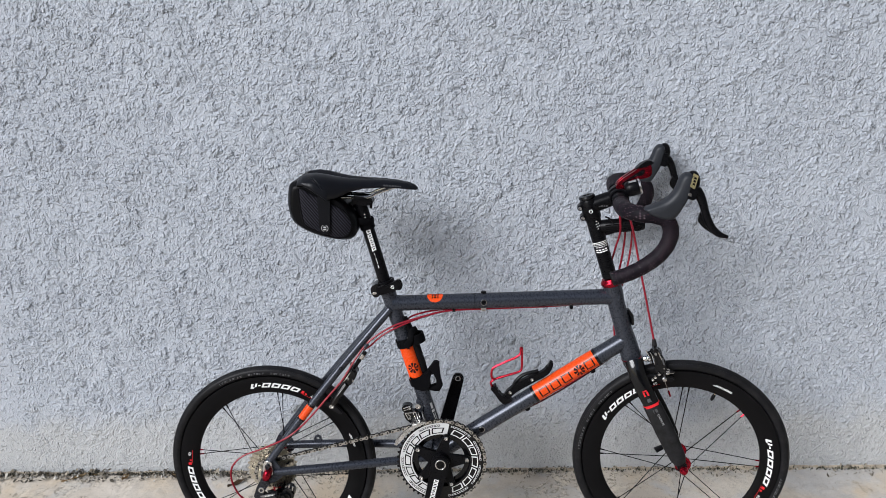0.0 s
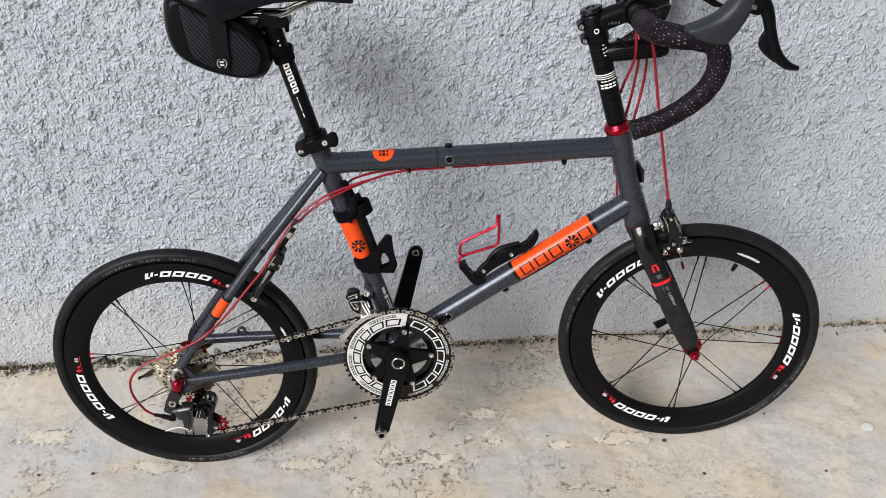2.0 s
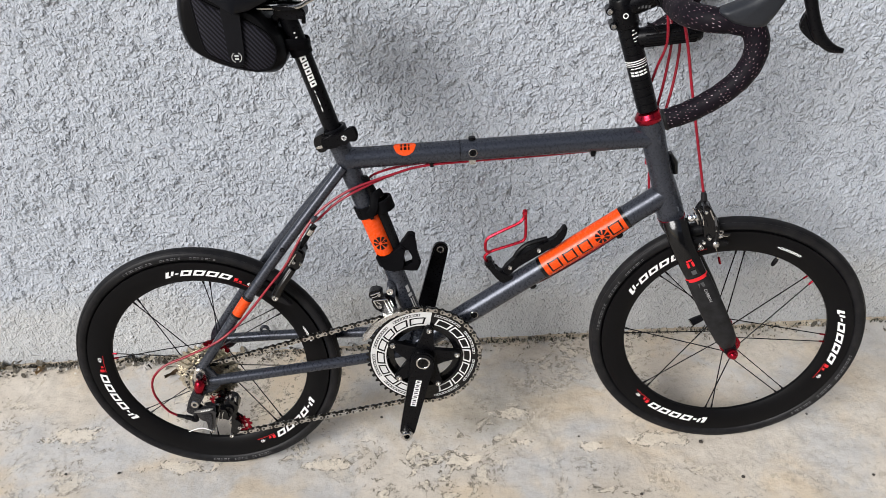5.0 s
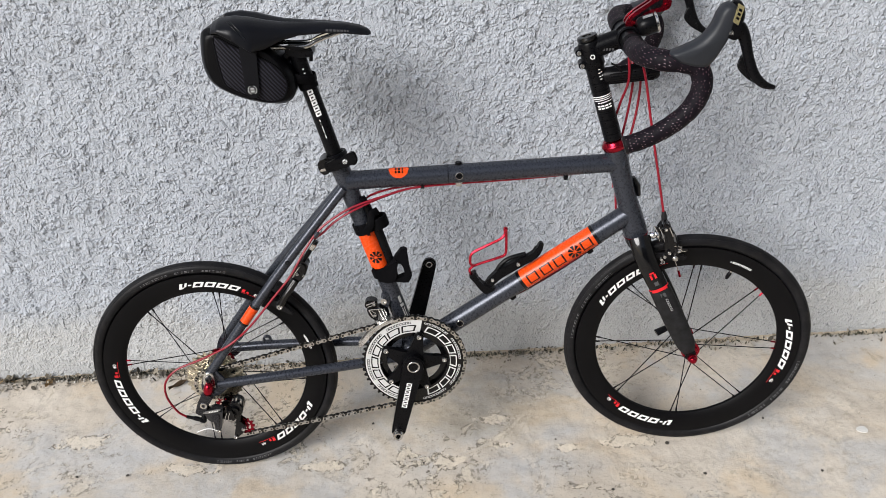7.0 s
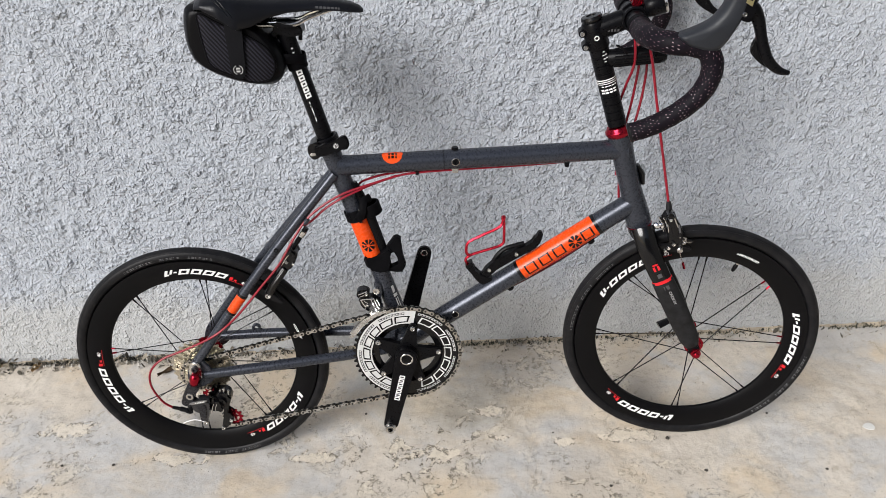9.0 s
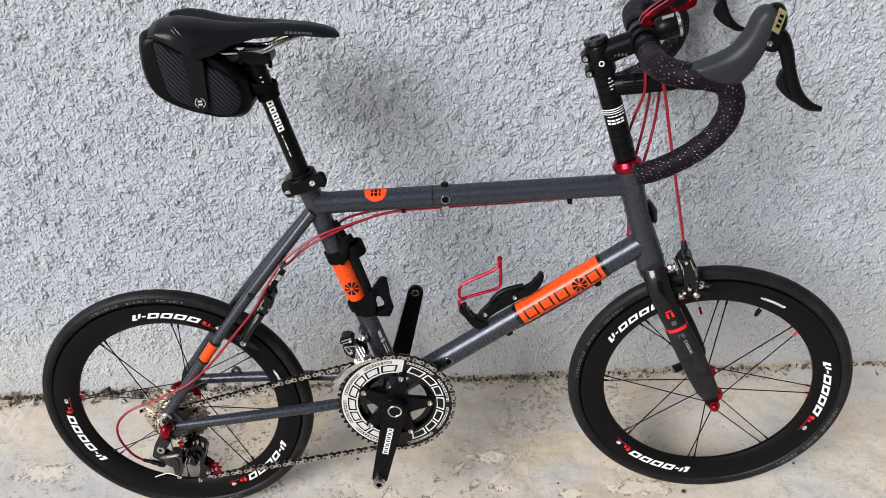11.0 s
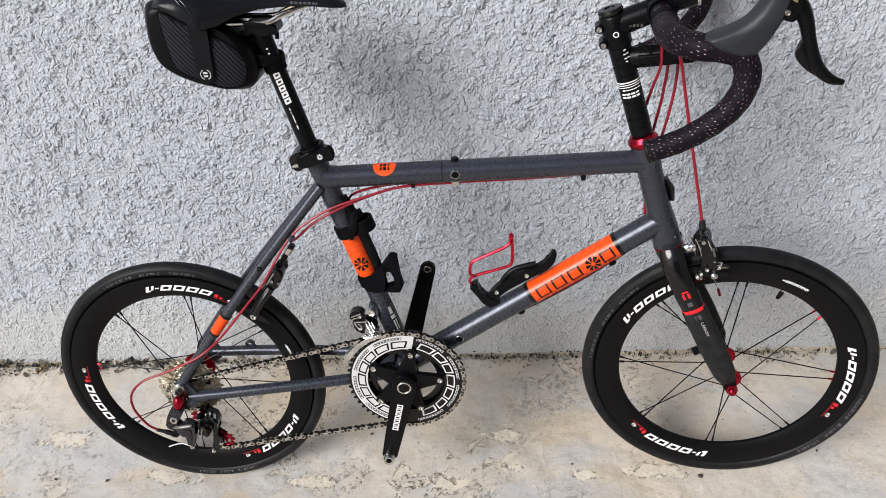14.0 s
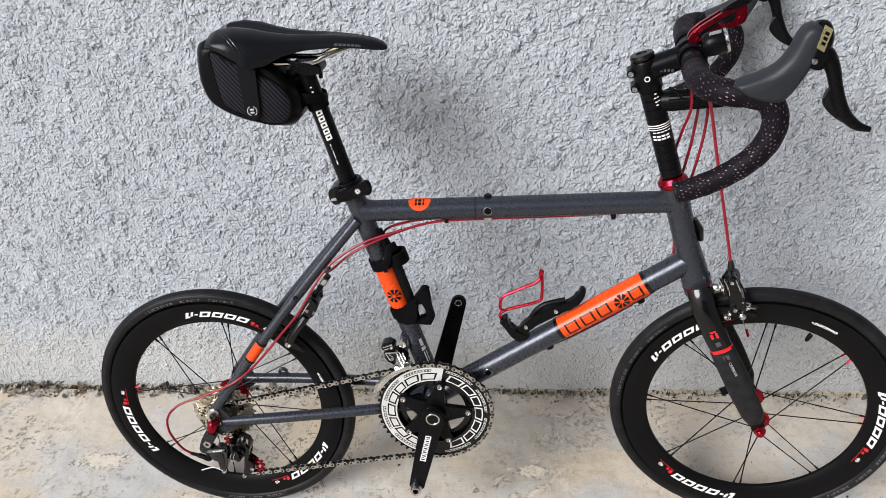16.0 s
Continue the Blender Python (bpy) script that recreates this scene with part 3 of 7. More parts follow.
bm = bmesh.new()
for k in range(8):
    for w0 in (k * 45 - 15, k * 45):
        quad = []
        for r, w in ((0.003, w0), (0.0125, w0), (0.0125, w0 + 15), (0.003, w0 + 15)):
            w = radians(w)
            quad.append(on_st(st_s(0.49) + r * math.sin(w) / LS, 4 + math.degrees(r * math.cos(w) / 0.0178)))
        bm.faces.new([bm.verts.new(q) for q in quad])
part("band_emblem", bm, GLOSS, sw)


part("tube_print", ink([(0.0, 0.2, 0.3, 0.75, 0.0), (0.36, 0.1, 0.5, 0.9, 0.0), (0.56, 0.2, 1.0, 0.4, 0.0), (0.56, 0.6, 1.0, 0.8, 0.0)], st_s(0.398), st_s(0.352), 28, 62, on_st, 3), RINGWHITE, st)


def strap(center, r, width, name, parent):
    """A rubber pump strap round the seat tube with its buckle in front."""
    t = (SEAT_TOP - BB).normalized()
    bm = bmesh.new()
    ring(bm, center, t, r, r + 0.0035, width, 28, 0.001)
    ob = part(name, bm, FABRIC, parent, "black rubber pump strap")
    return ob, t


# pump holder: a bracket along the tube, two straps and their loops
up_c = along(BB, SEAT_TOP, st_s(0.549))
s1, t = strap(up_c, 0.0172, 0.021, "pump_strap", st)
ahead = Vector((t.z, 0, -t.x))
bm = bmesh.new()
sweep(bm, smooth_line([along(BB, SEAT_TOP, st_s(z)) + ahead * e + Vector((0, -0.004, 0)) for z, e in ((0.605, 0.0165), (0.585, 0.0185), (0.55, 0.021), (0.50, 0.021), (0.455, 0.020), (0.425, 0.0165))], 4), lambda q: 0.0045 + 0.002 * math.sin(math.pi * q), 10, up=NEAR, oval=1.5)
part("pump_bracket", bm, BLACK, st, "black pump bracket along the seat tube")
bm = bmesh.new()
ring(bm, up_c + ahead * 0.029 + t * 0.002 + Vector((0, -0.004, 0)), t, 0.0135, 0.0182, 0.022, 28, 0.001)
part("strap_loop", bm, FABRIC, s1)
bm = bmesh.new()
sweep(bm, smooth_line([up_c + ahead * 0.004 + Vector((0, -0.019, 0)) - t * 0.004, up_c + ahead * 0.016 + Vector((0, -0.022, 0)) + t * 0.006, up_c + ahead * 0.024 + t * 0.022 + Vector((0, -0.016, 0)), up_c + ahead * 0.036 + t * 0.024 + Vector((0, -0.008, 0))], 5), 0.0045, 8, up=NEAR, oval=1.8)
part("strap_tail", bm, FABRIC, s1)
for e, h in ((-0.012, 0.004), (0.006, -0.006)):
    bm = bmesh.new()
    prism(bm, [(-0.003, -0.007), (0.003, -0.007), (0.0025, 0.007), (-0.0025, 0.007)], -0.0025, 0.0025, 0.001)
    bm.transform(Matrix.Translation(up_c + ahead * e + t * h + Vector((0, -0.0195 if e > 0 else -0.0165, 0))) @ Matrix.Rotation(radians(-14), 4, "Y"))
    part("strap_buckle", bm, BLACK, s1)
bm = bmesh.new()
bolt(bm, up_c + ahead * 0.012 + t * 0.012 + Vector((0, -0.0205, 0)), NEAR, 0.0018, 0.002)
part("buckle_pin", bm, STEEL, s1)
lo_c = along(BB, SEAT_TOP, st_s(0.453))
s2, t = strap(lo_c, 0.0172, 0.016, "pump_strap", st)
bm = bmesh.new()
prism(bm, [(0.349, 0.466), (0.362, 0.462), (0.378, 0.472), (0.393, 0.484), (0.400, 0.478), (0.392, 0.460), (0.391, 0.446), (0.394, 0.436), (0.376, 0.433), (0.360, 0.438)], -0.021, -0.006, 0.003)
part("strap_tongue", bm, FABRIC, s2)
bm = bmesh.new()
prism(bm, [(0.385, 0.474), (0.393, 0.486), (0.405, 0.502), (0.412, 0.503), (0.418, 0.499), (0.4155, 0.487), (0.419, 0.465), (0.4235, 0.444), (0.4165, 0.4305), (0.405, 0.432), (0.388, 0.434), (0.388, 0.442), (0.404, 0.4425), (0.4125, 0.446), (0.409, 0.462), (0.405, 0.476), (0.396, 0.470)], -0.016, 0.0, 0.002)
part("strap_tongue", bm, FABRIC, s2)

ht = part("head_tube", tube([HEAD_A, along(HEAD_A, HEAD_B, 0.1), along(HEAD_A, HEAD_B, 0.25), along(HEAD_A, HEAD_B, 0.6) + Vector((0.0015, 0, 0)), along(HEAD_A, HEAD_B, 0.82) + Vector((0.003, 0, 0)), HEAD_B + Vector((0.004, 0, 0))], [0.0205, 0.0205, 0.019, 0.0192, 0.0222, 0.0226], 28), FRAME, BIKE)
bm = bmesh.new()
fwd = Vector((AXIS.z, 0, -AXIS.x))
sweep(bm, [along(HEAD_A, HEAD_B, 0.36) + fwd * 0.0205, along(HEAD_A, HEAD_B, 0.46) + fwd * 0.0255, along(HEAD_A, HEAD_B, 0.57) + fwd * 0.0235], [0.0065, 0.0095, 0.0075], 14, up=NEAR, oval=0.6)
part("head_badge", bm, GLOSS, ht, "small black head badge")
for s in (1, -1):
    a = smooth_line([P(0.312, 0.632, 0.014 * s), P(0.2, 0.508, 0.034 * s), P(0.111, 0.403, 0.050 * s), P(0.02, 0.287, 0.064 * s)], 5)
    stay = part("seat_stay", tube(a, 0.0088, 16), FRAME, BIKE)
    if s > 0:
        part("orange_band", sleeve(P(0.1225, 0.4165, 0.048), P(0.0995, 0.3875, 0.0522), 0.0088, -175, 175, 0, 1, 26), ORANGE, stay, "orange band on the stay")
        for e0, e1 in ((-0.1, 0.02), (0.98, 1.1)):
            part("band_edge", sleeve(P(0.1225, 0.4165, 0.048), P(0.0995, 0.3875, 0.0522), 0.0088, -175, 175, e0, e1, 26, 0.001), GLOSS, stay)
        bm = bmesh.new()
        bolt(bm, P(0.196, 0.503, 0.0425), NEAR, 0.0045, 0.0022)
        part("stay_bolt", bm, BLACK, stay)
    part("chain_stay", tube(smooth_line([P(0.405, 0.272, 0.026 * s), P(0.31, 0.270, 0.041 * s), P(0.16, 0.265, 0.057 * s), P(0.03, 0.259, 0.066 * s)], 5), 0.0098, 16), FRAME, BIKE)
    bm = bmesh.new()
    prism(bm, rounded([(0.045, 0.268), (0.045, 0.247), (0.018, 0.232), (0.002, 0.236), (-0.002, 0.262), (0.012, 0.292), (0.026, 0.296)], 3), -0.066 * s - 0.003, -0.066 * s + 0.003, 0.0008)
    part("dropout", bm, FRAME, BIKE)
bm = bmesh.new()
prism(bm, [(0.088, 0.262), (0.126, 0.262), (0.117, 0.2745), (0.097, 0.2745)], 0.058, 0.0645, 0.001)
ring(bm, P(0.107, 0.2775, -0.0612), NEAR, 0.0042, 0.0092, 0.0066, 20, 0.001)
part("kickstand_boss", bm, FRAME, BIKE)
bm = bmesh.new()
disc(bm, BB, (0, 1, 0), 0.0215, 0.074, 32, 0.002)
part("bottom_bracket", bm, FRAME, BIKE)
bm = bmesh.new()
prism(bm, rounded([(0.332, 0.277), (0.350, 0.282), (0.392, 0.290), (0.398, 0.268), (0.350, 0.262), (0.334, 0.265)], 3), -0.024, 0.024, 0.004)
part("stay_yoke", bm, FRAME, BIKE)
part("stay_bridge", tube([P(0.335, 0.271, 0.034), P(0.335, 0.271, -0.034)], 0.007, 12), FRAME, BIKE)

# seat post, clamp and saddle
POST_A, POST_B = P(0.3045, 0.68), P(0.2555, 0.880)
post = part("seatpost", tube([POST_A, POST_B], 0.0138, 24), BLACK, BIKE, "black seat post with white print")


def on_post(s, deg, lift=0.0005):
    t = (POST_B - POST_A).normalized()
    g = Vector((t.z, 0, -t.x))
    return POST_A.lerp(POST_B, s) + (Vector(NEAR) * math.cos(radians(deg)) + g * math.sin(radians(deg))) * (0.0138 + lift)


# brand print running down the post, as plain bars
cells = [c for k in range(5) for c in open_box(0.2 * k + 0.02, 0.165, 0.055, 0.27, 0.03)]
part("post_print", ink(cells, 0.685, 0.44, 26, -14, on_post, 3), WHITE, post)
part("post_print", ink([(0, 0.5, 0.12, 0.8, 0), (0.2, 0.6, 0.24, 0.9, 0), (0.32, 0.5, 0.7, 0.75, 0), (0.8, 0.5, 1.0, 0.8, 0)], 0.41, 0.24, 10, -8, on_post, 2), WHITE, post)
bm = bmesh.new()
ring(bm, along(POST_A, POST_B, 0.72), POST_B - POST_A, 0.0139, 0.0168, 0.018, 28, 0.001)
part("post_collar", bm, FABRIC, post)
for z in (0.842, 0.849):
    bm = bmesh.new()
    plate(bm, [on_post((z - 0.68) / 0.2, g) for g in (10, 22, 22, 10)][:2] + [on_post((z - 0.678) / 0.2, g) for g in (22, 10)], NEAR, 0.0002)
    part("post_mark", bm, WHITE, post)
# clamp head with two bolts under the rails
bm = bmesh.new()
prism(bm, rounded([(0.243, 0.876), (0.266, 0.871), (0.284, 0.872), (0.287, 0.880), (0.282, 0.887), (0.258, 0.889), (0.243, 0.889)], 3), -0.02, 0.02, 0.003)
part("post_head", bm, BLACK, post)
for y in (-1, 1):
    bm = bmesh.new()
    prism(bm, rounded([(0.244, 0.889), (0.272, 0.886), (0.273, 0.890), (0.245, 0.893)], 3), 0.022 * y - 0.006, 0.022 * y + 0.006, 0.0008)
    part("rail_clamp", bm, BLACK, post)
for x, z in ((0.281, 0.876), (0.242, 0.876)):
    bm = bmesh.new()
    disc(bm, P(x, z), (0, 1, 0), 0.0052, 0.036, 14, 0.001)
    disc(bm, P(x, z - 0.005), (0.1, 0, 1), 0.0032, 0.02, 12, 0.0005)
    part("clamp_bolt", bm, BLACK, post)
# seat clamp with its quick-release lever
bm = bmesh.new()
ring(bm, SEAT_TOP - (SEAT_TOP - BB).normalized() * 0.004, SEAT_TOP - BB, 0.0165, 0.0222, 0.020, 28, 0.0015)
clamp = part("seat_clamp", bm, BLACK, BIKE, "black quick-release seat clamp")
bm = bmesh.new()
prism(bm, rounded([(0.2723, 0.6843), (0.2790, 0.6911), (0.2900, 0.6934), (0.2935, 0.6848), (0.2915, 0.6672), (0.2800, 0.6628), (0.2728, 0.6728)], 3), -0.024, 0.014, 0.002)
lug = part("clamp_lug", bm, GLOSS, clamp)
bm = bmesh.new()
prism(bm, rounded([(0.2765, 0.6700), (0.2880, 0.6725), (0.2880, 0.6765), (0.2765, 0.6740)], 3), -0.0252, -0.0238, 0.0004)
part("pivot_slot", bm, STEEL, lug)
bm = bmesh.new()
prism(bm, rounded([(0.2860, 0.6890), (0.3028, 0.6900), (0.3139, 0.6945), (0.3237, 0.6990), (0.3308, 0.7031), (0.3400, 0.7035), (0.3440, 0.6898), (0.3387, 0.6800), (0.3256, 0.6805), (0.3143, 0.6745), (0.2978, 0.6707), (0.2862, 0.6713)], 3), -0.0300, -0.0215, 0.0028)
lever = part("clamp_lever", bm, BLACK, clamp)
bm = bmesh.new()
for k in range(8):
    w = radians(k * 45)
    c, d = Vector((math.cos(w), 0, math.sin(w))), Vector((-math.sin(w), 0, math.cos(w)))
    o = P(0.3215, 0.6880, 0.0302)
    plate(bm, [o + c * 0.0015 - d * 0.0004, o + c * 0.0045 - d * 0.0008, o + c * 0.0045 + d * 0.0008, o + c * 0.0015 + d * 0.0004], NEAR, 0.0002)
part("lever_emblem", bm, WHITE, lever)


SAD_X = [0.128, 0.132, 0.145, 0.168, 0.193, 0.215, 0.24, 0.27, 0.31, 0.345, 0.368, 0.380, 0.3855]
SAD_W = [0.040, 0.054, 0.064, 0.068, 0.066, 0.057, 0.045, 0.034, 0.0255, 0.0215, 0.018, 0.012, 0.004]
SAD_Z = [0.932, 0.939, 0.945, 0.947, 0.943, 0.937, 0.932, 0.929, 0.926, 0.921, 0.9155, 0.910, 0.905]
SAD_D = [0.004, 0.006, 0.011, 0.026, 0.041, 0.033, 0.018, 0.010, 0.007, 0.006, 0.005, 0.003, 0.001]
SAD_G = [0.030, 0.029, 0.025, 0.019, 0.012, 0.009, 0.006, 0.004, 0.001, 0.0, 0.0, 0.0, 0.0]
SAD_T = [1, 1, 1, 1, 1, 1, 1, 1, 1, 0.95, 0.9, 0.75, 0.4]


def saddle_section(f):
    """Half of the saddle's cross-section at station f: (aside, height) pairs, top middle to underside."""
    x, w, z, d, g, k = (float(np.interp(f, range(13), v)) for v in (SAD_X, SAD_W, SAD_Z, SAD_D, SAD_G, SAD_T))
    half = [(0, -g), (0.14, -g * 0.85), (0.27, -0.001), (0.45, 0.0), (0.66, -0.003 - 0.02 * d), (0.83, -0.006 - 0.1 * d), (0.94, -0.008 - 0.32 * d), (1.0, -0.008 - 0.62 * d), (0.99, -0.008 - d), (0.95, -0.009 - d), (0.92, -0.008 - 0.7 * d), (0.8, -0.012 - 0.3 * d), (0.5, -0.011), (0.2, -0.013 - g), (0, -0.006 - g)]
    return x, [(u * w, z + v * k) for u, v in half]


def saddle():
    rows = []
    bm = bmesh.new()
    for i in range(12 * 4 + 1):
        x, half = saddle_section(i / 4)
        loop = half + [(-y, z) for y, z in half[::-1][:-1]]
        rows.append([bm.verts.new((x, y, z)) for y, z in loop])
    n = len(rows[0])
    for a, b in zip(rows, rows[1:]):
        for k in range(n):
            bm.faces.new((a[k], a[(k + 1) % n], b[(k + 1) % n], b[k]))
    bm.faces.new(rows[0])
    bm.faces.new(rows[-1])
    return part("saddle", bm, SADDLE, BIKE, "black saddle with a centre groove", sharp=1.1)


def on_saddle(f, q, s):
    x, half = saddle_section(f)
    i = min(int(q), 13)
    y, z = (Vector(half[i]).lerp(Vector(half[i + 1]), q - i))
    return Vector((x, -y * s, z))


sad = saddle()
for s in (1, -1):
    part("rail", tube(smooth_line([P(0.185, 0.905, 0.032 * s), P(0.202, 0.893, 0.027 * s), P(0.216, 0.8915, 0.025 * s), P(0.242, 0.8905, 0.024 * s), P(0.278, 0.8905, 0.023 * s), P(0.300, 0.899, 0.019 * s), P(0.345, 0.911, 0.010 * s)], 5), 0.0038, 10), STEEL, sad, "bright steel saddle rail")
for s in (1, -1):
    for f in (2.45, 2.72):
        seam = [on_saddle(f + 1.35 * u, 4.2 + 2.9 * u, s) for u in (0, 0.2, 0.4, 0.6, 0.8, 1.0)]
        part("seam", tube(smooth_line(seam, 3), lambda q: 0.0011 * math.sin(math.pi * (0.05 + 0.9 * q)), 6), GLOSS, sad)
    bm = bmesh.new()
    for k in range(7):
        f = 8.1 + 0.17 * k
        plate(bm, [on_saddle(f, 7.0, s), on_saddle(f + 0.12, 7.0, s), on_saddle(f + 0.12, 5.7, s), on_saddle(f, 5.7, s)], (0, -s, 0), 0.0004)
    part("saddle_print", bm, GREYINK, sad)


# ---- wheels ----
RIM_PROFILE = [(0.1808, 0), (0.1815, 0.0032), (0.187, 0.0066), (0.195, 0.0092), (0.204, 0.0110), (0.214, 0.0118), (0.2232, 0.0114)]


def rim_y(r):
    return float(np.interp(r, [p[0] for p in RIM_PROFILE], [p[1] for p in RIM_PROFILE]))


def arc_print(cells, a0, a1, r0, r1, surface, n=5, lift=0.0005):
    """Plain shapes on a wheel's near face: cells of (u0, v0, u1, v1, slant), u along the arc, v outward."""
    bm = bmesh.new()
    for u0, v0, u1, v1, sl in cells:
        for i in range(n):
            ua, ub = u0 + (u1 - u0) * i / n, u0 + (u1 - u0) * (i + 1) / n
            m = 3
            for j in range(m):
                va, vb = v0 + (v1 - v0) * j / m, v0 + (v1 - v0) * (j + 1) / m
                quad = []
                for u, v in ((ua, va), (ub, va), (ub, vb), (ua, vb)):
                    w, r = radians(a0 + (a1 - a0) * (u + sl * v)), r0 + (r1 - r0) * v
                    quad.append(bm.verts.new((r * math.cos(w), -surface(r) - lift, r * math.sin(w))))
                bm.faces.new(quad)
    return bm


def rim_words(w, a0, a1):
    """White brand print as slanted plain bars, then the red mark and the rim's depth in figures."""
    sl = 0.05
    cells = [(0.0, 0.0, 0.05, 1, sl), (0.05, 0.0, 0.08, 0.3, sl), (0.085, 0.25, 0.125, 1, sl), (0.15, 0.38, 0.205, 0.62, sl)]
    for k in range(4):
        cells += open_box(0.235 + k * 0.197, 0.165, 0.042, 0.27, sl)
    part("rim_print", arc_print(cells, a0, a1, 0.1965, 0.2085, rim_y), WHITE, w)
    part("rim_mark", arc_print([(0, 0.25, 0.16, 1, 0.03), (0.24, 0.25, 0.36, 0.7, 0.03), (0, 0.0, 1.0, 0.08, 0)], a1 - 2, a1 - 13, 0.196, 0.2055, rim_y), REDINK, w)
    mid = radians(a1 - 10.2)
    r = 0.2015
    bm = text_bm("40", 0.010, (r * math.cos(mid), -rim_y(r) - 0.0012, r * math.sin(mid)), math.degrees(mid) - 90)
    part("rim_figures", bm, WHITE, w)


def gear(bm, center, teeth, r_root, r_tip, y0, y1, r_hole, tip=0.35):
    """A toothed ring in the wheel's plane."""
    out = []
    for k in range(teeth):
        for f, r in ((-0.5, r_root), (-tip * 0.5 - 0.1, r_root), (-tip * 0.3, r_tip), (tip * 0.3, r_tip), (tip * 0.5 + 0.1, r_root)):
            w = 2 * math.pi * (k + f) / teeth
            out.append((r * math.cos(w), r * math.sin(w)))
    n = len(out)
    layers = []
    for y in (y0, y1):
        layers.append(([bm.verts.new((center[0] + x, y, center[2] + z)) for x, z in out],
                       [bm.verts.new((center[0] + x * r_hole / math.hypot(x, z), y, center[2] + z * r_hole / math.hypot(x, z))) for x, z in out]))
    (oa, ia), (ob, ib) = layers
    for k in range(n):
        j = (k + 1) % n
        bm.faces.new((oa[k], oa[j], ia[j], ia[k]))
        bm.faces.new((ob[j], ob[k], ib[k], ib[j]))
        bm.faces.new((oa[j], oa[k], ob[k], ob[j]))
        bm.faces.new((ia[k], ia[j], ib[j], ib[k]))
    return bm


def wheel(name, center, phase, lead, near, red, words, extra, tyre_words, flange, label):
    bm = bmesh.new()
    prof = RIM_PROFILE[:]
    prof += [(0.2232, 0.0095), (0.2232, -0.0095)]
    prof += [(r, -y) for r, y in RIM_PROFILE[::-1][:-1]]
    lathe(bm, prof, (0, 0, 0), (0, 1, 0), 128, close=True)
    w = part(name, bm, RIM, BIKE, label)
    w.matrix_basis = Matrix.Translation(center)
    bm = bmesh.new()
    prof = []
    for k in range(20):
        a = 2 * math.pi * k / 20
        r, y = 0.2345 + 0.0120 * math.cos(a), 0.0125 * math.sin(a)
        prof.append((r, y))
    lathe(bm, prof, (0, 0, 0), (0, 1, 0), 128, close=True)
    ty = part("tyre", bm, RUBBER, w, "black slick road tyre")

    def tyre_y(r):
        return 0.0125 * math.sqrt(max(0.0, 1 - ((r - 0.2345) / 0.0120) ** 2))

    for a0, a1 in tyre_words:
        cells = [(k / 26, v, (k + 0.3 + 0.45 * ((k * 7) % 3) / 2) / 26, v + 0.3, 0.004) for k in range(26) if k not in (9, 10, 17, 18) for v in (0.0, 0.7)]
        part("tyre_print", arc_print(cells, a0, a1, 0.2305, 0.2345, tyre_y, 1, 0.0003), TYREINK, ty)
    # moulded rib where the tread meets the side
    for s in (1, -1):
        bm = bmesh.new()
        lathe(bm, [(0.2410, s * 0.0101), (0.2416, s * 0.0108), (0.2422, s * 0.0099)], (0, 0, 0), (0, 1, 0), 128)
        part("tread_rib", bm, RUBBER, ty)
    for a0, a1 in words:
        rim_words(w, a0, a1)
    for a0, a1 in extra:
        part("rim_print", arc_print([(0, 0.2, 0.06, 0.8, 0.03)] + [q for k in range(6) for q in open_box(0.1 + 0.15 * k, 0.125, 0.035, 0.24, 0.03)], a0, a1, 0.2010, 0.2052, rim_y, 2), WHITE, w)
    bm = bmesh.new()
    lathe(bm, [(0, -0.040), (0.009, -0.040), (0.010, -0.034), (0.010, 0.034), (0.009, 0.040), (0, 0.040)], (0, 0, 0), (0, 1, 0), 24)
    hub = part("hub", bm, BLACK, w, "black hub with red flanges")
    for s in (1, -1):
        bm = bmesh.new()
        fl, g = flange, (0.0305 if s > 0 else near)
        lathe(bm, [(0.008, s * (g - 0.0045)), (fl - 0.004, s * (g - 0.0025)), (fl, s * (g - 0.002)), (fl, s * (g + 0.002)), (fl - 0.004, s * (g + 0.0025)), (0.012, s * (g + 0.006)), (0.008, s * (g + 0.006))], (0, 0, 0), (0, 1, 0), 30, close=True)
        part("hub_flange", bm, RED, hub, "red anodised flange")
    # pairs of spokes; both of a pair leave their flanges on the same side, and the pairs alternate
    for k in range(8):
        way = lead * (1 - 2 * (k % 2))
        for s in (1, -1):
            a, h = radians(phase + 45 * k - 2.1 * s), radians(phase + 45 * k + 78 * way)
            bm = bmesh.new()
            p0 = Vector(((flange - 0.0025) * math.cos(h), -0.0305 * s if s < 0 else -near, (flange - 0.0025) * math.sin(h)))
            p1 = Vector((0.1835 * math.cos(a), -0.001 * s, 0.1835 * math.sin(a)))
            sweep(bm, [p0, p1], 0.0011, 6, oval=0.9)
            part("spoke", bm, BLACK, w)
            bm = bmesh.new()
            q = (p1 - p0).normalized()
            sweep(bm, [p1 - q * 0.011, p1 + q * 0.002], 0.0018, 6)
            part("nipple", bm, RED if k in red else BLACK, w)
    return w


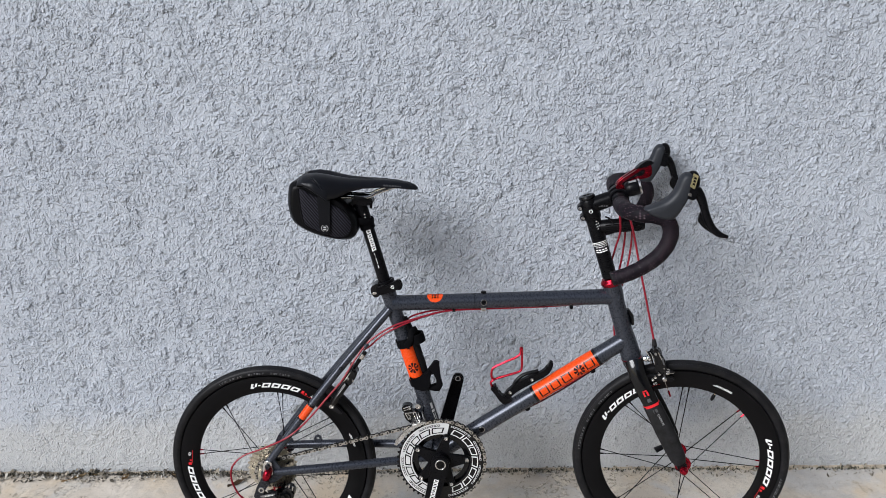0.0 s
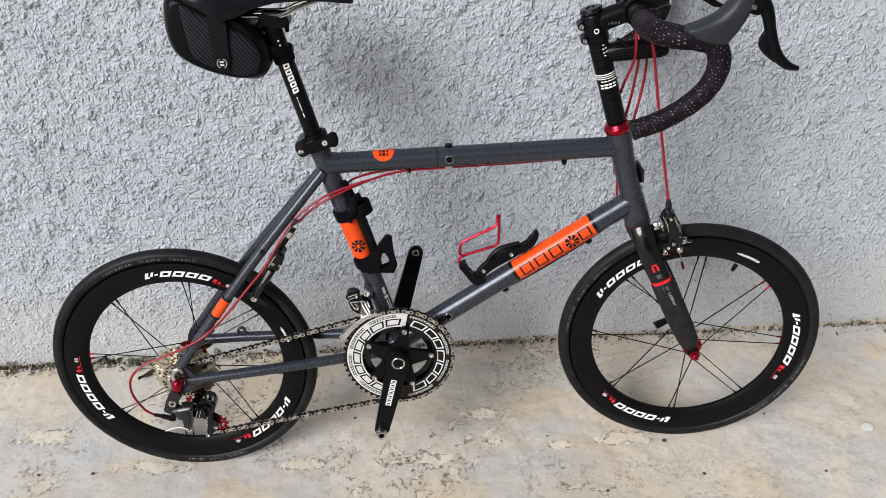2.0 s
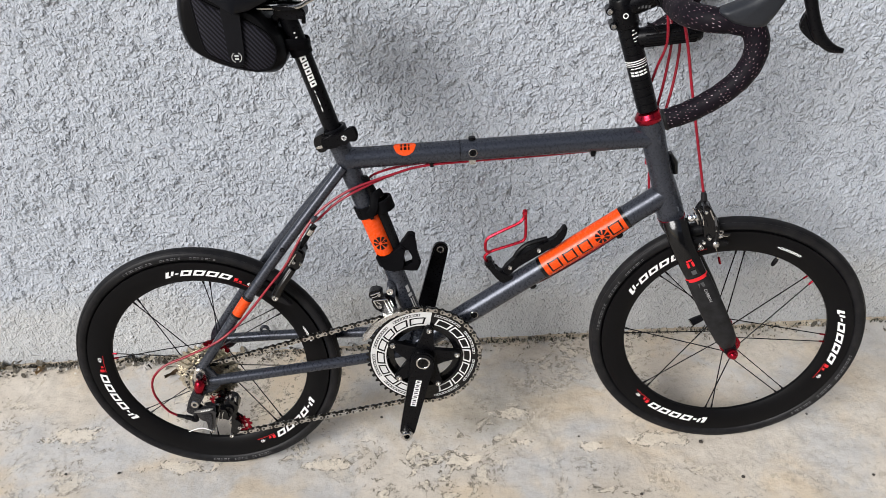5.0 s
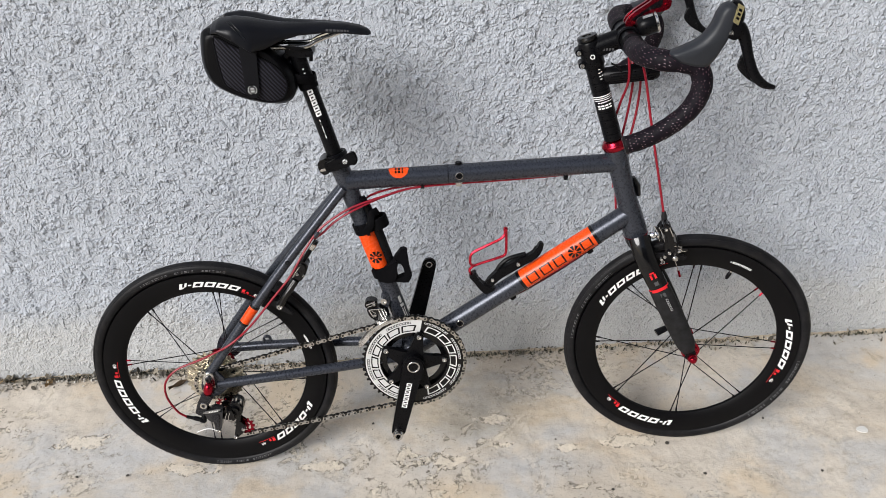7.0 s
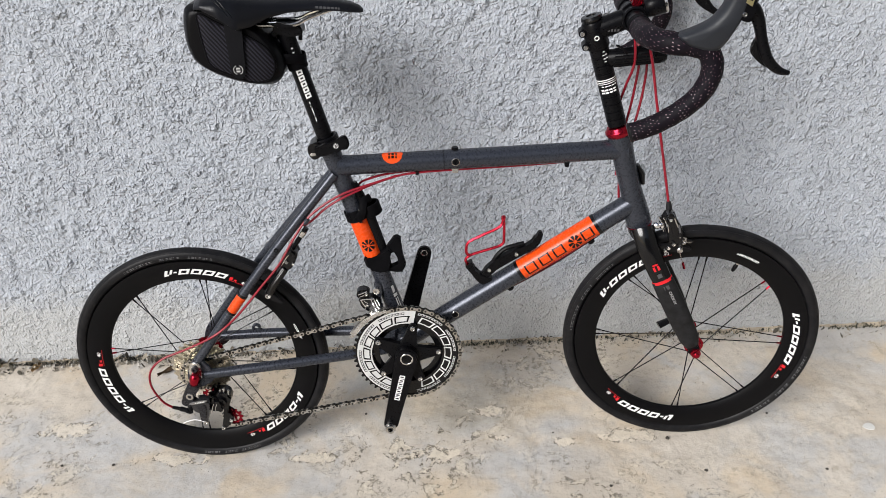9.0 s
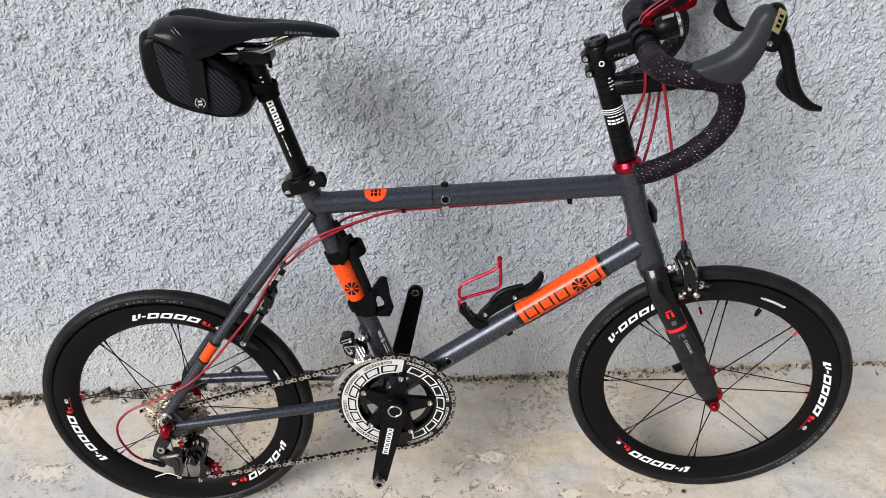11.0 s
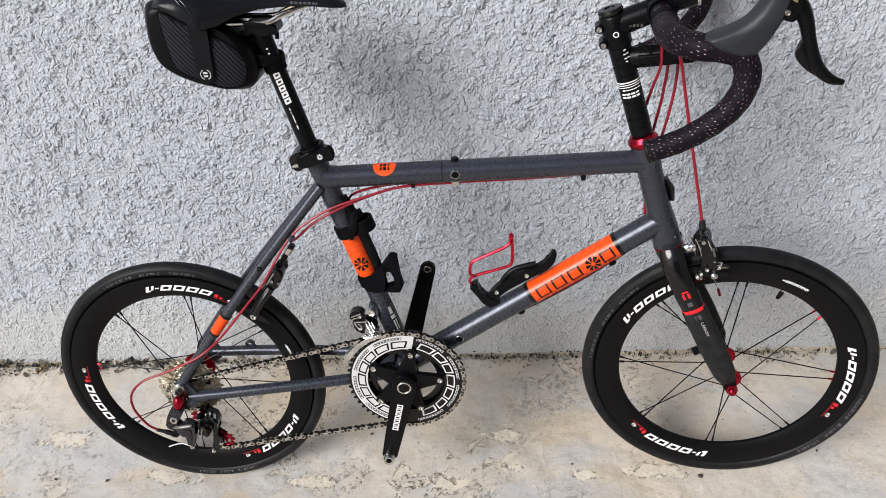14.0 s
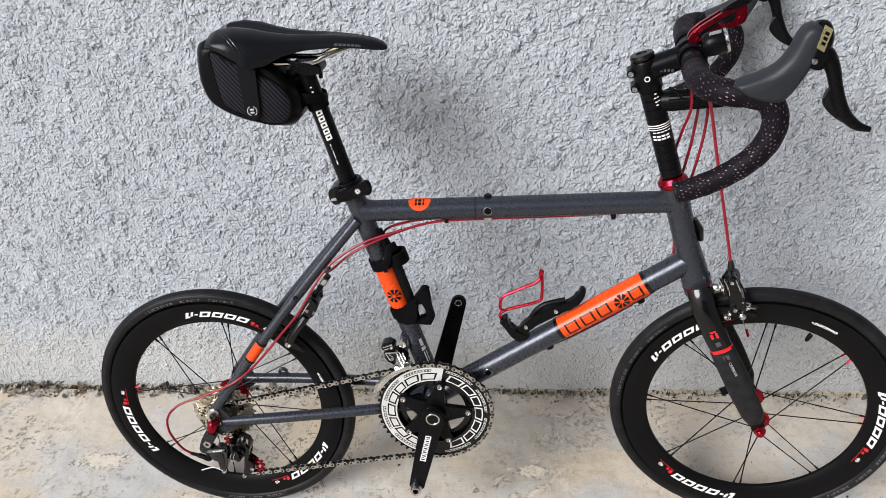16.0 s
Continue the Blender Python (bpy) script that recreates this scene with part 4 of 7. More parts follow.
REAR_WHEEL = wheel("rear_wheel", REAR, 81, -1, 0.0215, (2,), ((101, 68), (-26, -60), (-145, -178)), ((22, 12),), ((118, 75), (-70, -100)), 0.030, "deep-section black rear wheel with white print")
FRONT_WHEEL = wheel("front_wheel", FRONT, 87, 1, 0.0305, (6, 7), ((151, 118), (18, -16), (-93, -127)), ((71, 58),), ((175, 132), (-10, -52)), 0.0185, "deep-section black front wheel with white print")
FRONT_WHEEL.matrix_basis = STEER @ Matrix.Translation(FRONT + Vector((0.001, 0.003, 0)))
REAR_WHEEL.matrix_basis = Matrix.Translation(REAR + Vector((-0.0025, 0.006, 0.0006)))
for ob in FRONT_WHEEL.children:
    if ob.name.startswith("hub"):
        ob.location = (0.004, 0, 0.001)
a = radians(66)
bm = bmesh.new()
sweep(bm, [Vector((r * math.cos(a), 0, r * math.sin(a))) for r in (0.185, 0.176)], 0.003, 10)
part("valve_stem", bm, STEEL, FRONT_WHEEL)
bm = bmesh.new()
sweep(bm, [Vector((r * math.cos(a), 0, r * math.sin(a))) for r in (0.179, 0.174, 0.165, 0.162)], [0.003, 0.0042, 0.0036, 0.002], 10)
part("valve_cap", bm, BLACK, FRONT_WHEEL)
for s in (1, -1):
    bm = bmesh.new()
    lathe(bm, [(0, -0.006), (0.008, -0.006), (0.0098, -0.003), (0.0098, 0.002), (0.0088, 0.004), (0.0070, 0.0045), (0.0066, 0.009), (0.0045, 0.0115), (0, 0.012)], FRONT + Vector((0.003, -0.058 * s, 0.002)), (0, -s, 0), 24)
    steered(part("axle_nut", bm, RED, BIKE, "red skewer end"))
    bm = bmesh.new()
    lathe(bm, [(0, -0.008), (0.006, -0.008), (0.0085, -0.004), (0.0085, 0.005), (0.0055, 0.008), (0, 0.008)], REAR + Vector((0, -0.072 * s, 0.006)), (0, -s, 0), 20)
    part("axle_nut", bm, RED, BIKE, "red skewer end")
# far-side skewer levers
bm = bmesh.new()
sweep(bm, smooth_line([P(0.97, 0.2465, -0.066), P(0.958, 0.241, -0.072), P(0.943, 0.233, -0.072), P(0.926, 0.226, -0.068)], 4), lambda q: 0.007 + 0.004 * q, 12, up=NEAR, oval=0.5)
steered(part("skewer_lever", bm, BLACK, BIKE, "black quick-release lever"))
bm = bmesh.new()
sweep(bm, smooth_line([P(0.01, 0.26, -0.075), P(0.03, 0.3, -0.082), P(0.055, 0.33, -0.078)], 4), 0.007, 10, oval=0.5)
part("skewer_lever", bm, RED, BIKE)
# cassette
cas = None
for k in range(10):
    r = 0.060 - 0.0040 * k if k < 9 else 0.0245
    y = -(0.020 + 0.0039 * k)
    bm = bmesh.new()
    gear(bm, (0, 0, 0), int(28 - 1.8 * k), r - 0.004, r + 0.001, y - 0.0009, y + 0.0009, max(0.016, r - 0.017))
    if cas is None:
        cas = part("cassette", bm, COG, BIKE, "stack of nickel sprockets")
        cas.matrix_basis = Matrix.Translation(REAR)
    else:
        part("sprocket", bm, COG, cas)
bm = bmesh.new()
lathe(bm, [(0, -0.016), (0.017, -0.016), (0.017, -0.058), (0, -0.058)], (0, 0, 0), (0, 1, 0), 24)
part("freehub", bm, BLACK, cas)
for k in range(5):
    w = radians(72 * k + 20)
    bm = bmesh.new()
    prism(bm, [(0.014 * math.cos(w - 0.3), 0.014 * math.sin(w - 0.3)), (0.046 * math.cos(w - 0.07), 0.046 * math.sin(w - 0.07)), (0.046 * math.cos(w + 0.07), 0.046 * math.sin(w + 0.07)), (0.014 * math.cos(w + 0.3), 0.014 * math.sin(w + 0.3))], -0.036, -0.021)
    part("carrier_arm", bm, BLACK, cas)


# ---- drive train ----
RING_C = P(0.416, 0.2745, 0.052)
ARM = (P(0.3735, 0.122) - P(0.415, 0.279)).normalized()


bm = bmesh.new()
gear(bm, (0, 0, 0), 52, 0.0985, 0.1035, -0.0535, -0.0505, 0.066)
ringo = part("chainring", bm, GLOSS, BIKE, "black chainring, half of its face white")
ringo.matrix_basis = Matrix.Translation((RING_C.x, 0, RING_C.z))


def ring_face(r):
    return 0.0535


# white half of the face, and the brand print as plain bars in reversed colours
part("ring_face", arc_print([(k / 40, 0, (k + 1) / 40, 1, 0) for k in range(40)], 77, 256, 0.0675, 0.0955, ring_face, 1, 0.0004), RINGWHITE, ringo, "white half of the chainring face")


def ring_words(a0, a1, big, count, r0, r1, mat, lift):
    cells = []
    wide = [(1.12, 1.0, 0.86, 1.06, 0.96, 0.9, 1.1)[k % 7] if big else 1.0 for k in range(count)]
    for k in range(count):
        u, w = sum(wide[:k]) / sum(wide), wide[k] / sum(wide)
        cells += open_box(u + 0.04 * w, 0.88 * w, 0.105 * w if big else 0.17 * w, 0.15, 0.12 * w)
    part("ring_print", arc_print(cells, a0, a1, r0, r1, ring_face, 2, lift), mat, ringo)


ring_words(250, 84, True, 8, 0.0705, 0.0845, GLOSS, 0.0008)
ring_words(72, -74, True, 7, 0.0705, 0.0845, RINGWHITE, 0.0004)
for a0 in (246, 205, 164, 123):
    ring_words(a0, a0 - 33, False, 9, 0.0872, 0.0922, GLOSS, 0.0008)
for a0 in (74, 33, -8, -49):
    ring_words(a0, a0 - 33, False, 9, 0.0878, 0.0922, RINGWHITE, 0.0004)
bm = bmesh.new()
gear(bm, (0, 0, 0), 38, 0.073, 0.077, -0.0445, -0.042, 0.054)
part("inner_chainring", bm, GLOSS, ringo)
def arm_outline(reach, tip, root):
    """A crank arm's outline: a round boss tapering to a round end."""
    up = [(root * math.cos(radians(a)), root * math.sin(radians(a))) for a in (180, 155, 130, 105, 80)]
    up += [(reach * k, root + (tip - root) * k ** 0.8) for k in (0.3, 0.55, 0.8)]
    up += [(reach + tip * math.cos(radians(a)), tip * math.sin(radians(a))) for a in (90, 67, 45, 22)]
    return up + [(reach + tip, 0)] + [(x, -z) for x, z in up[:0:-1]]


# crank with its five-armed spider
bm = bmesh.new()
disc(bm, P(0.415, 0.279, 0.066), NEAR, 0.021, 0.020, 28, 0.003)
prism(bm, arm_outline(0.1600, 0.0138, 0.021), -0.0065, 0.0065, 0.003)
arm_ang = math.atan2(ARM.z, ARM.x)
own = [v for v in bm.verts if abs(v.co.y) < 0.01]
bmesh.ops.transform(bm, matrix=Matrix.Translation(P(0.415, 0.279, 0.073)) @ Matrix.Rotation(-arm_ang, 4, "Y"), verts=own)
crank = part("crank", bm, BLACK, BIKE, "black crank arm without a pedal")
for deg in (76, 148, 220, 292, 4):
    w = radians(deg)
    bm = bmesh.new()
    d, e = Vector((math.cos(w), 0, math.sin(w))), Vector((-math.sin(w), 0, math.cos(w)))
    pts = [(0.010, 0.018), (0.022, 0.0165), (0.034, 0.0132), (0.050, 0.0098), (0.0635, 0.0082), (0.0685, 0.004)]
    out = [(r, h) for r, h in pts] + [(r, -h) for r, h in pts[::-1]]
    o = P(0.415, 0.2775)
    prism(bm, [(o.x + d.x * r + e.x * h, o.z + d.z * r + e.z * h) for r, h in out], -0.064, -0.0545, 0.0018)
    part("spider_arm", bm, BLACK, crank)
    bm = bmesh.new()
    bolt(bm, P(o.x + d.x * 0.0605, o.z + d.z * 0.0605, 0.064), NEAR, 0.0052, 0.003)
    part("ring_bolt", bm, STEEL, crank, "steel chainring bolt")
bm = bmesh.new()
ring(bm, P(0.415, 0.279, 0.0795), NEAR, 0.0095, 0.0125, 0.003, 28, 0.0006)
part("crank_bolt", bm, STEEL, crank, "bright ring round the hollow axle")
bm = bmesh.new()
disc(bm, P(0.415, 0.279, 0.0785), NEAR, 0.0095, 0.002, 24)
part("axle_hole", bm, GLOSS, crank)
bm = bmesh.new()
e = P(0.3735, 0.1225)
lathe(bm, [(0.0055, -0.004), (0.0055, 0.010), (0.0088, 0.011), (0.0102, 0.008), (0.0106, -0.01), (0.0055, -0.01)], e + Vector((0, -0.082, 0)), NEAR, 20, close=True)
part("pedal_insert", bm, STEEL, crank, "steel pedal thread insert")
# arm print as plain bars along the crank
bm = bmesh.new()
side = Vector((-ARM.z, 0, ARM.x))
o = P(0.415, 0.279, 0.0796)
for k in range(7):
    for u0, v0, u1, v1, _ in open_box(0.0385 + 0.0086 * k, 0.0072, 0.0019, 0.2, 0):
        plate(bm, [o + ARM * u - side * (v * 0.0105 - 0.005) for u, v in ((u0, v0), (u1, v0), (u1, v1), (u0, v1))], NEAR, 0.0005)
part("crank_print", bm, WHITE, crank)
# far crank
bm = bmesh.new()
up = P(0.457, 0.424) - P(0.415, 0.279)
prism(bm, arm_outline(0.152, 0.0138, 0.018), -0.0065, 0.0065, 0.003)
bm.transform(Matrix.Translation(P(0.415, 0.279, -0.070)) @ Matrix.Rotation(-math.atan2(up.z, up.x), 4, "Y"))
far = part("crank", bm, BLACK, BIKE, "black far crank arm without a pedal")
bm = bmesh.new()
ring(bm, P(0.457, 0.427, -0.070), NEAR, 0.0045, 0.0068, 0.0145, 20, 0.0005)
part("pedal_insert", bm, STEEL, far)

# chain: rollers in one mesh, link plates each their own
PULLEY_A, PULLEY_B = P(0.030, 0.197, 0.046), P(0.060, 0.139, 0.046)


def chain_path():
    pts = []
    cr = 0.1005
    for k in range(41):
        a = 103 - 208 * k / 40
        pts.append(P(RING_C.x + cr * math.cos(radians(a)), RING_C.z + cr * math.sin(radians(a)), 0.052))
    for k in range(13):
        a = -80 - 170 * k / 12
        pts.append(P(PULLEY_B.x + 0.019 * math.cos(radians(a)), PULLEY_B.z + 0.019 * math.sin(radians(a)), 0.046))
    for k in range(13):
        a = -60 + 170 * k / 12
        pts.append(P(PULLEY_A.x + 0.019 * math.cos(radians(a)), PULLEY_A.z + 0.019 * math.sin(radians(a)), 0.046))
    for k in range(20):
        a = -115 - 168 * k / 19
        pts.append(P(REAR.x + 0.033 * math.cos(radians(a)), REAR.z + 0.033 * math.sin(radians(a)), 0.046))
    pts.append(pts[0])
    return pts


line = chain_path()
lens = [0.0]
for p, q in zip(line, line[1:]):
    lens.append(lens[-1] + (q - p).length)
count = int(round(lens[-1] / 0.0127 / 2)) * 2
nodes = []
for k in range(count):
    d = lens[-1] * k / count
    i = max(j for j in range(len(lens) - 1) if lens[j] <= d)
    nodes.append(line[i].lerp(line[i + 1], (d - lens[i]) / max(1e-9, lens[i + 1] - lens[i])))
bm = bmesh.new()
for p in nodes:
    disc(bm, p, NEAR, 0.0036, 0.0062, 8)
    disc(bm, p, NEAR, 0.0021, 0.0090, 8)
chain = part("chain", bm, CHAINM, BIKE, "oiled steel chain")


def link_mesh(half, name, mat):
    bm = bmesh.new()
    out = []
    for sx in (1, -1):
        for k in range(5):
            a = radians(-70 + 35 * k + (0 if sx > 0 else 180))
            out.append((sx * 0.00635 + 0.0044 * math.cos(a), 0.0044 * math.sin(a)))
        out.append((0, 0.0023 * sx))
    for s in (1, -1):
        prism(bm, out, s * half, s * (half + 0.001))
    bmesh.ops.recalc_face_normals(bm, faces=bm.faces)
    me = bpy.data.meshes.new(name)
    bm.to_mesh(me)
    bm.free()
    me.materials.append(mat)
    return me


outer, inner = link_mesh(0.0031, "outer_link", PLATE), link_mesh(0.0019, "inner_link", CHAINM)
for k in range(count):
    a, b = nodes[k], nodes[(k + 1) % count]
    d = (b - a).normalized()
    ob = new("link", outer if k % 2 else inner)
    ob.parent = chain
    ob.matrix_basis = Matrix.Translation((a + b) / 2) @ Matrix.Rotation(-math.atan2(d.z, d.x), 4, "Y")

# rear derailleur
RDGREY = coated("dark_grey_alloy", (0.030, 0.030, 0.034), 0.26, 0.5, 0.12, 60, 0.03)
RDBODY = coated("dark_polished_alloy", (0.050, 0.050, 0.054), 0.2, 0.6, 0.15, 60, 0.03, gloss=0.5)
bm = bmesh.new()
prism(bm, rounded([(0.0075, 0.2592), (0.0245, 0.2556), (0.0230, 0.2465), (0.0121, 0.2306), (0.0050, 0.2173), (-0.0021, 0.2039), (-0.0124, 0.2064), (-0.0170, 0.2140), (-0.0122, 0.2240), (-0.0082, 0.2356), (-0.0011, 0.2488)], 3), -0.096, -0.080, 0.0055)
rd = part("rear_derailleur", bm, RDGREY, BIKE, "dark grey rear derailleur with red pulleys")
bm = bmesh.new()
prism(bm, rounded([(0.0045, 0.2740), (0.0091, 0.2880), (0.0165, 0.2930), (0.0250, 0.2905), (0.0280, 0.2770), (0.0265, 0.2589), (0.0204, 0.2540), (0.0100, 0.2600), (0.0050, 0.2660)], 3), -0.0765, -0.0705, 0.0015)
part("hanger", bm, STEEL, rd, "bright derailleur hanger")
bm = bmesh.new()
bolt(bm, P(0.0172, 0.2800, 0.077), NEAR, 0.0062, 0.005)
part("hanger_bolt", bm, RDBODY, rd)
bm = bmesh.new()
sweep(bm, smooth_line([P(0.0190, 0.2752, 0.084), P(0.0180, 0.2700, 0.085), P(0.0160, 0.2620, 0.086), P(0.0140, 0.2540, 0.086), P(0.0125, 0.2490, 0.085)], 4), lambda q: 0.0045 + 0.0052 * math.sin(math.pi * min(1, max(0, q))) ** 0.6, 18, up=NEAR)
knuckle = part("mount_bolt", bm, RED, rd, "red anodised mount bolt")
bm = bmesh.new()
lathe(bm, [(0, -0.002), (0.0062, -0.002), (0.0062, 0.001), (0.005, 0.003), (0.0028, 0.0034), (0.0024, 0.001), (0, 0.001)], P(0.0140, 0.2590, 0.090), NEAR, 20)
part("bolt_head", bm, RED, knuckle)
bm = bmesh.new()
lathe(bm, [(0.0036, 0.0), (0.0036, 0.0028), (0.0066, 0.0028), (0.0076, 0.0012), (0.0076, -0.003), (0.0036, -0.003)], P(0.0035, 0.2315, 0.095), NEAR, 24, close=True)
part("pivot_bolt", bm, STEEL, rd, "large steel pivot bolt with a hollow head")
bm = bmesh.new()
prism(bm, rounded([(-0.0040, 0.2145), (0.0057, 0.2200), (0.0340, 0.2231), (0.0375, 0.2139), (0.0335, 0.1925), (0.0263, 0.1704), (0.0176, 0.1702), (0.0173, 0.1882), (0.0136, 0.2015), (0.0007, 0.2066)], 3), -0.0990, -0.080, 0.0055)
body = part("parallelogram", bm, RDBODY, rd, "dark polished alloy body")
bm = bmesh.new()
prism(bm, rounded([(-0.0001, 0.2165), (0.0093, 0.2207), (0.0330, 0.2238), (0.0325, 0.2195), (0.0079, 0.2150)], 3), -0.1003, -0.0985, 0.0005)
part("name_plate", bm, coated("brushed_name_plate", (0.30, 0.30, 0.30), 0.3, 0.8, 0.1, 120, 0.03), body, "bright name plate")
bm = bmesh.new()
for k in range(6):
    x = 0.0125 + 0.0031 * k
    plate(bm, [P(x, 0.2172 + 0.0004 * k, 0.1004), P(x + 0.0020, 0.2174 + 0.0004 * k, 0.1004), P(x + 0.0020, 0.2198 + 0.0004 * k, 0.1004), P(x, 0.2196 + 0.0004 * k, 0.1004)], NEAR, 0.0002)
part("plate_print", bm, WHITE, body)
bm = bmesh.new()
prism(bm, rounded([(0.0140, 0.2085), (0.0300, 0.2120), (0.0285, 0.1935), (0.0240, 0.1790), (0.0200, 0.1800), (0.0195, 0.1930)], 3), -0.1010, -0.0985, 0.0010)
part("lower_panel", bm, RDGREY, body)
bm = bmesh.new()
prism(bm, rounded([(0.0343, 0.2085), (0.0434, 0.2160), (0.0605, 0.2163), (0.0664, 0.2091), (0.0632, 0.1984), (0.0509, 0.1902), (0.0390, 0.1905), (0.0337, 0.1962)], 3), -0.098, -0.074, 0.0075)
oval = part("outer_plate", bm, GLOSS, rd)
bm = bmesh.new()
for w in range(2):
    sweep(bm, smooth_line([P(0.040 + 0.006 * w, 0.1935, 0.098), P(0.0415 + 0.006 * w, 0.203, 0.0985), P(0.0455 + 0.006 * w, 0.2125, 0.098)], 4), 0.0007, 6)
part("bright_line", bm, STEEL, oval)
bm = bmesh.new()
prism(bm, rounded([(0.0490, 0.2160), (0.0550, 0.2270), (0.0640, 0.2320), (0.0745, 0.2240), (0.0735, 0.2060), (0.0650, 0.1930), (0.0500, 0.1990)], 3), -0.086, -0.060, 0.005)
part("cage_pivot", bm, GLOSS, rd)
for x, z in ((0.056, 0.2270), (0.0635, 0.2310), (0.071, 0.2250)):
    bm = bmesh.new()
    disc(bm, P(x, z, 0.080), (0.2, 0, 1), 0.0024, 0.010, 10, 0.0006)
    part("limit_screw", bm, STEEL, rd)
for pc in (PULLEY_A, PULLEY_B):
    bm = bmesh.new()
    gear(bm, (pc.x, 0, pc.z), 11, 0.0150, 0.0195, -0.0475, -0.0445, 0.0118, 0.5)
    pul = part("pulley", bm, RED, rd, "red jockey wheel")
    bm = bmesh.new()
    ring(bm, (pc.x, -0.046, pc.z), NEAR, 0.0040, 0.0072, 0.006, 20, 0.0008)
    part("pulley_hub", bm, RED, pul)
    for k in range(5):
        w = radians(72 * k + 12)
        bm = bmesh.new()
        sweep(bm, [Vector((pc.x + r * math.cos(w), -0.046, pc.z + r * math.sin(w))) for r in (0.0068, 0.0125)], 0.0016, 6)
        part("pulley_arm", bm, RED, pul)
    bm = bmesh.new()
    disc(bm, (pc.x, -0.046, pc.z), NEAR, 0.0042, 0.014, 16, 0.001)
    part("pulley_bolt", bm, STEEL, pul)
for y in (-0.0565, -0.0365):
    bm = bmesh.new()
    prism(bm, rounded([(0.0235, 0.2030), (0.0340, 0.2130), (0.0590, 0.2020), (0.0598, 0.1827), (0.0575, 0.1690), (0.0530, 0.1590), (0.0600, 0.1525), (0.0640, 0.1410), (0.0560, 0.1300), (0.0425, 0.1190), (0.0364, 0.1206), (0.0432, 0.1437), (0.0477, 0.1661), (0.0455, 0.1820), (0.0290, 0.1890)], 2), y - 0.001, y + 0.001)
    part("cage_plate", bm, GLOSS, rd)
for x, z in ((0.0585, 0.1400), (0.0400, 0.1220), (0.030, 0.197)):
    bm = bmesh.new()
    bolt(bm, P(x, z, 0.058), NEAR, 0.0042, 0.003)
    part("cage_bolt", bm, STEEL, rd)
bm = bmesh.new()
sweep(bm, [P(-0.0029, 0.1900, 0.087), P(-0.012, 0.1930, 0.087), P(-0.0125, 0.1932, 0.087), P(-0.024, 0.1965, 0.086), P(-0.0245, 0.1967, 0.086), P(-0.038, 0.2000, 0.085)], [0.0058, 0.0058, 0.0046, 0.0046, 0.0034, 0.0032], 12)
part("barrel_adjuster", bm, BLACK, rd)
bm = bmesh.new()
disc(bm, P(-0.004, 0.1945, 0.087), (0.15, 0, 1), 0.0046, 0.016, 14, 0.001)
part("adjuster_post", bm, BLACK, rd)
bm = bmesh.new()
bolt(bm, P(0.0235, 0.1700, 0.0975), NEAR, 0.0042, 0.003)
part("cable_anchor", bm, STEEL, rd)
part("inner_cable", tube(smooth_line([P(0.0231, 0.1674, 0.096), P(0.0142, 0.1708, 0.094), P(0.0017, 0.1730, 0.092), P(-0.0120, 0.1702, 0.092), P(-0.0228, 0.1660, 0.092)], 4), 0.0009, 6), WHITE, rd)
part("gear_cable", tube(smooth_line([P(-0.038, 0.2000, 0.085), P(-0.053, 0.2165, 0.087), P(-0.0645, 0.255, 0.091), P(-0.06, 0.288, 0.09), P(-0.035, 0.312, 0.086), P(0.008, 0.326, 0.08), P(0.055, 0.342, 0.07), P(0.084, 0.359, 0.064), P(0.116, 0.388, 0.063), P(0.164, 0.440, 0.057), P(0.200, 0.480, 0.053), P(0.227, 0.520, 0.045), P(0.2545, 0.5555, 0.036), P(0.285, 0.5785, 0.030), P(0.325, 0.5975, 0.023), P(0.385, 0.6125, 0.014), P(0.44, 0.6215, 0.005), P(0.53, 0.6232, 0.001), P(0.64, 0.6243, 0.0), P(0.745, 0.629, 0.003)], 6), 0.0021, 8), REDCABLE, BIKE, "red gear cable housing")
part("brake_cable", tube(smooth_line([P(0.247, 0.536, 0.016), P(0.264, 0.549, 0.022), P(0.290, 0.572, 0.026), P(0.325, 0.591, 0.024), P(0.385, 0.610, 0.010), P(0.45, 0.6205, -0.001), P(0.56, 0.623, -0.004), P(0.66, 0.624, -0.005), P(0.735, 0.6285, -0.003)], 6), 0.0021, 8), REDCABLE, BIKE, "red brake cable housing")
part("derailleur_cable", tube(smooth_line([P(0.338, 0.50, -0.023), P(0.335, 0.555, -0.026), P(0.345, 0.592, -0.022), P(0.37, 0.609, -0.014), P(0.42, 0.6195, -0.010), P(0.5, 0.6232, -0.009), P(0.6, 0.624, -0.009), P(0.735, 0.6285, -0.008)], 6), 0.0021, 8), REDCABLE, BIKE, "red cable housing to the front derailleur")
for x in (0.455, 0.522, 0.719):
    bm = bmesh.new()
    w = 0.0065 if x == 0.522 else 0.0045
    prism(bm, [(x - w, 0.6275), (x + w, 0.6275), (x + w * 0.7, 0.6185), (x - w * 0.7, 0.6185)], -0.006, 0.011, 0.001)
    part("cable_clip", bm, STEEL if x == 0.522 else BLACK, tt)
for x, z, o in ((0.2555, 0.5535, 0.0355), (0.088, 0.3595, 0.061)):
    bm = bmesh.new()
    disc(bm, P(x, z, o), (0.65, 0, 0.76), 0.0045, 0.012, 12, 0.001)
    part("cable_stop", bm, FRAME, BIKE)

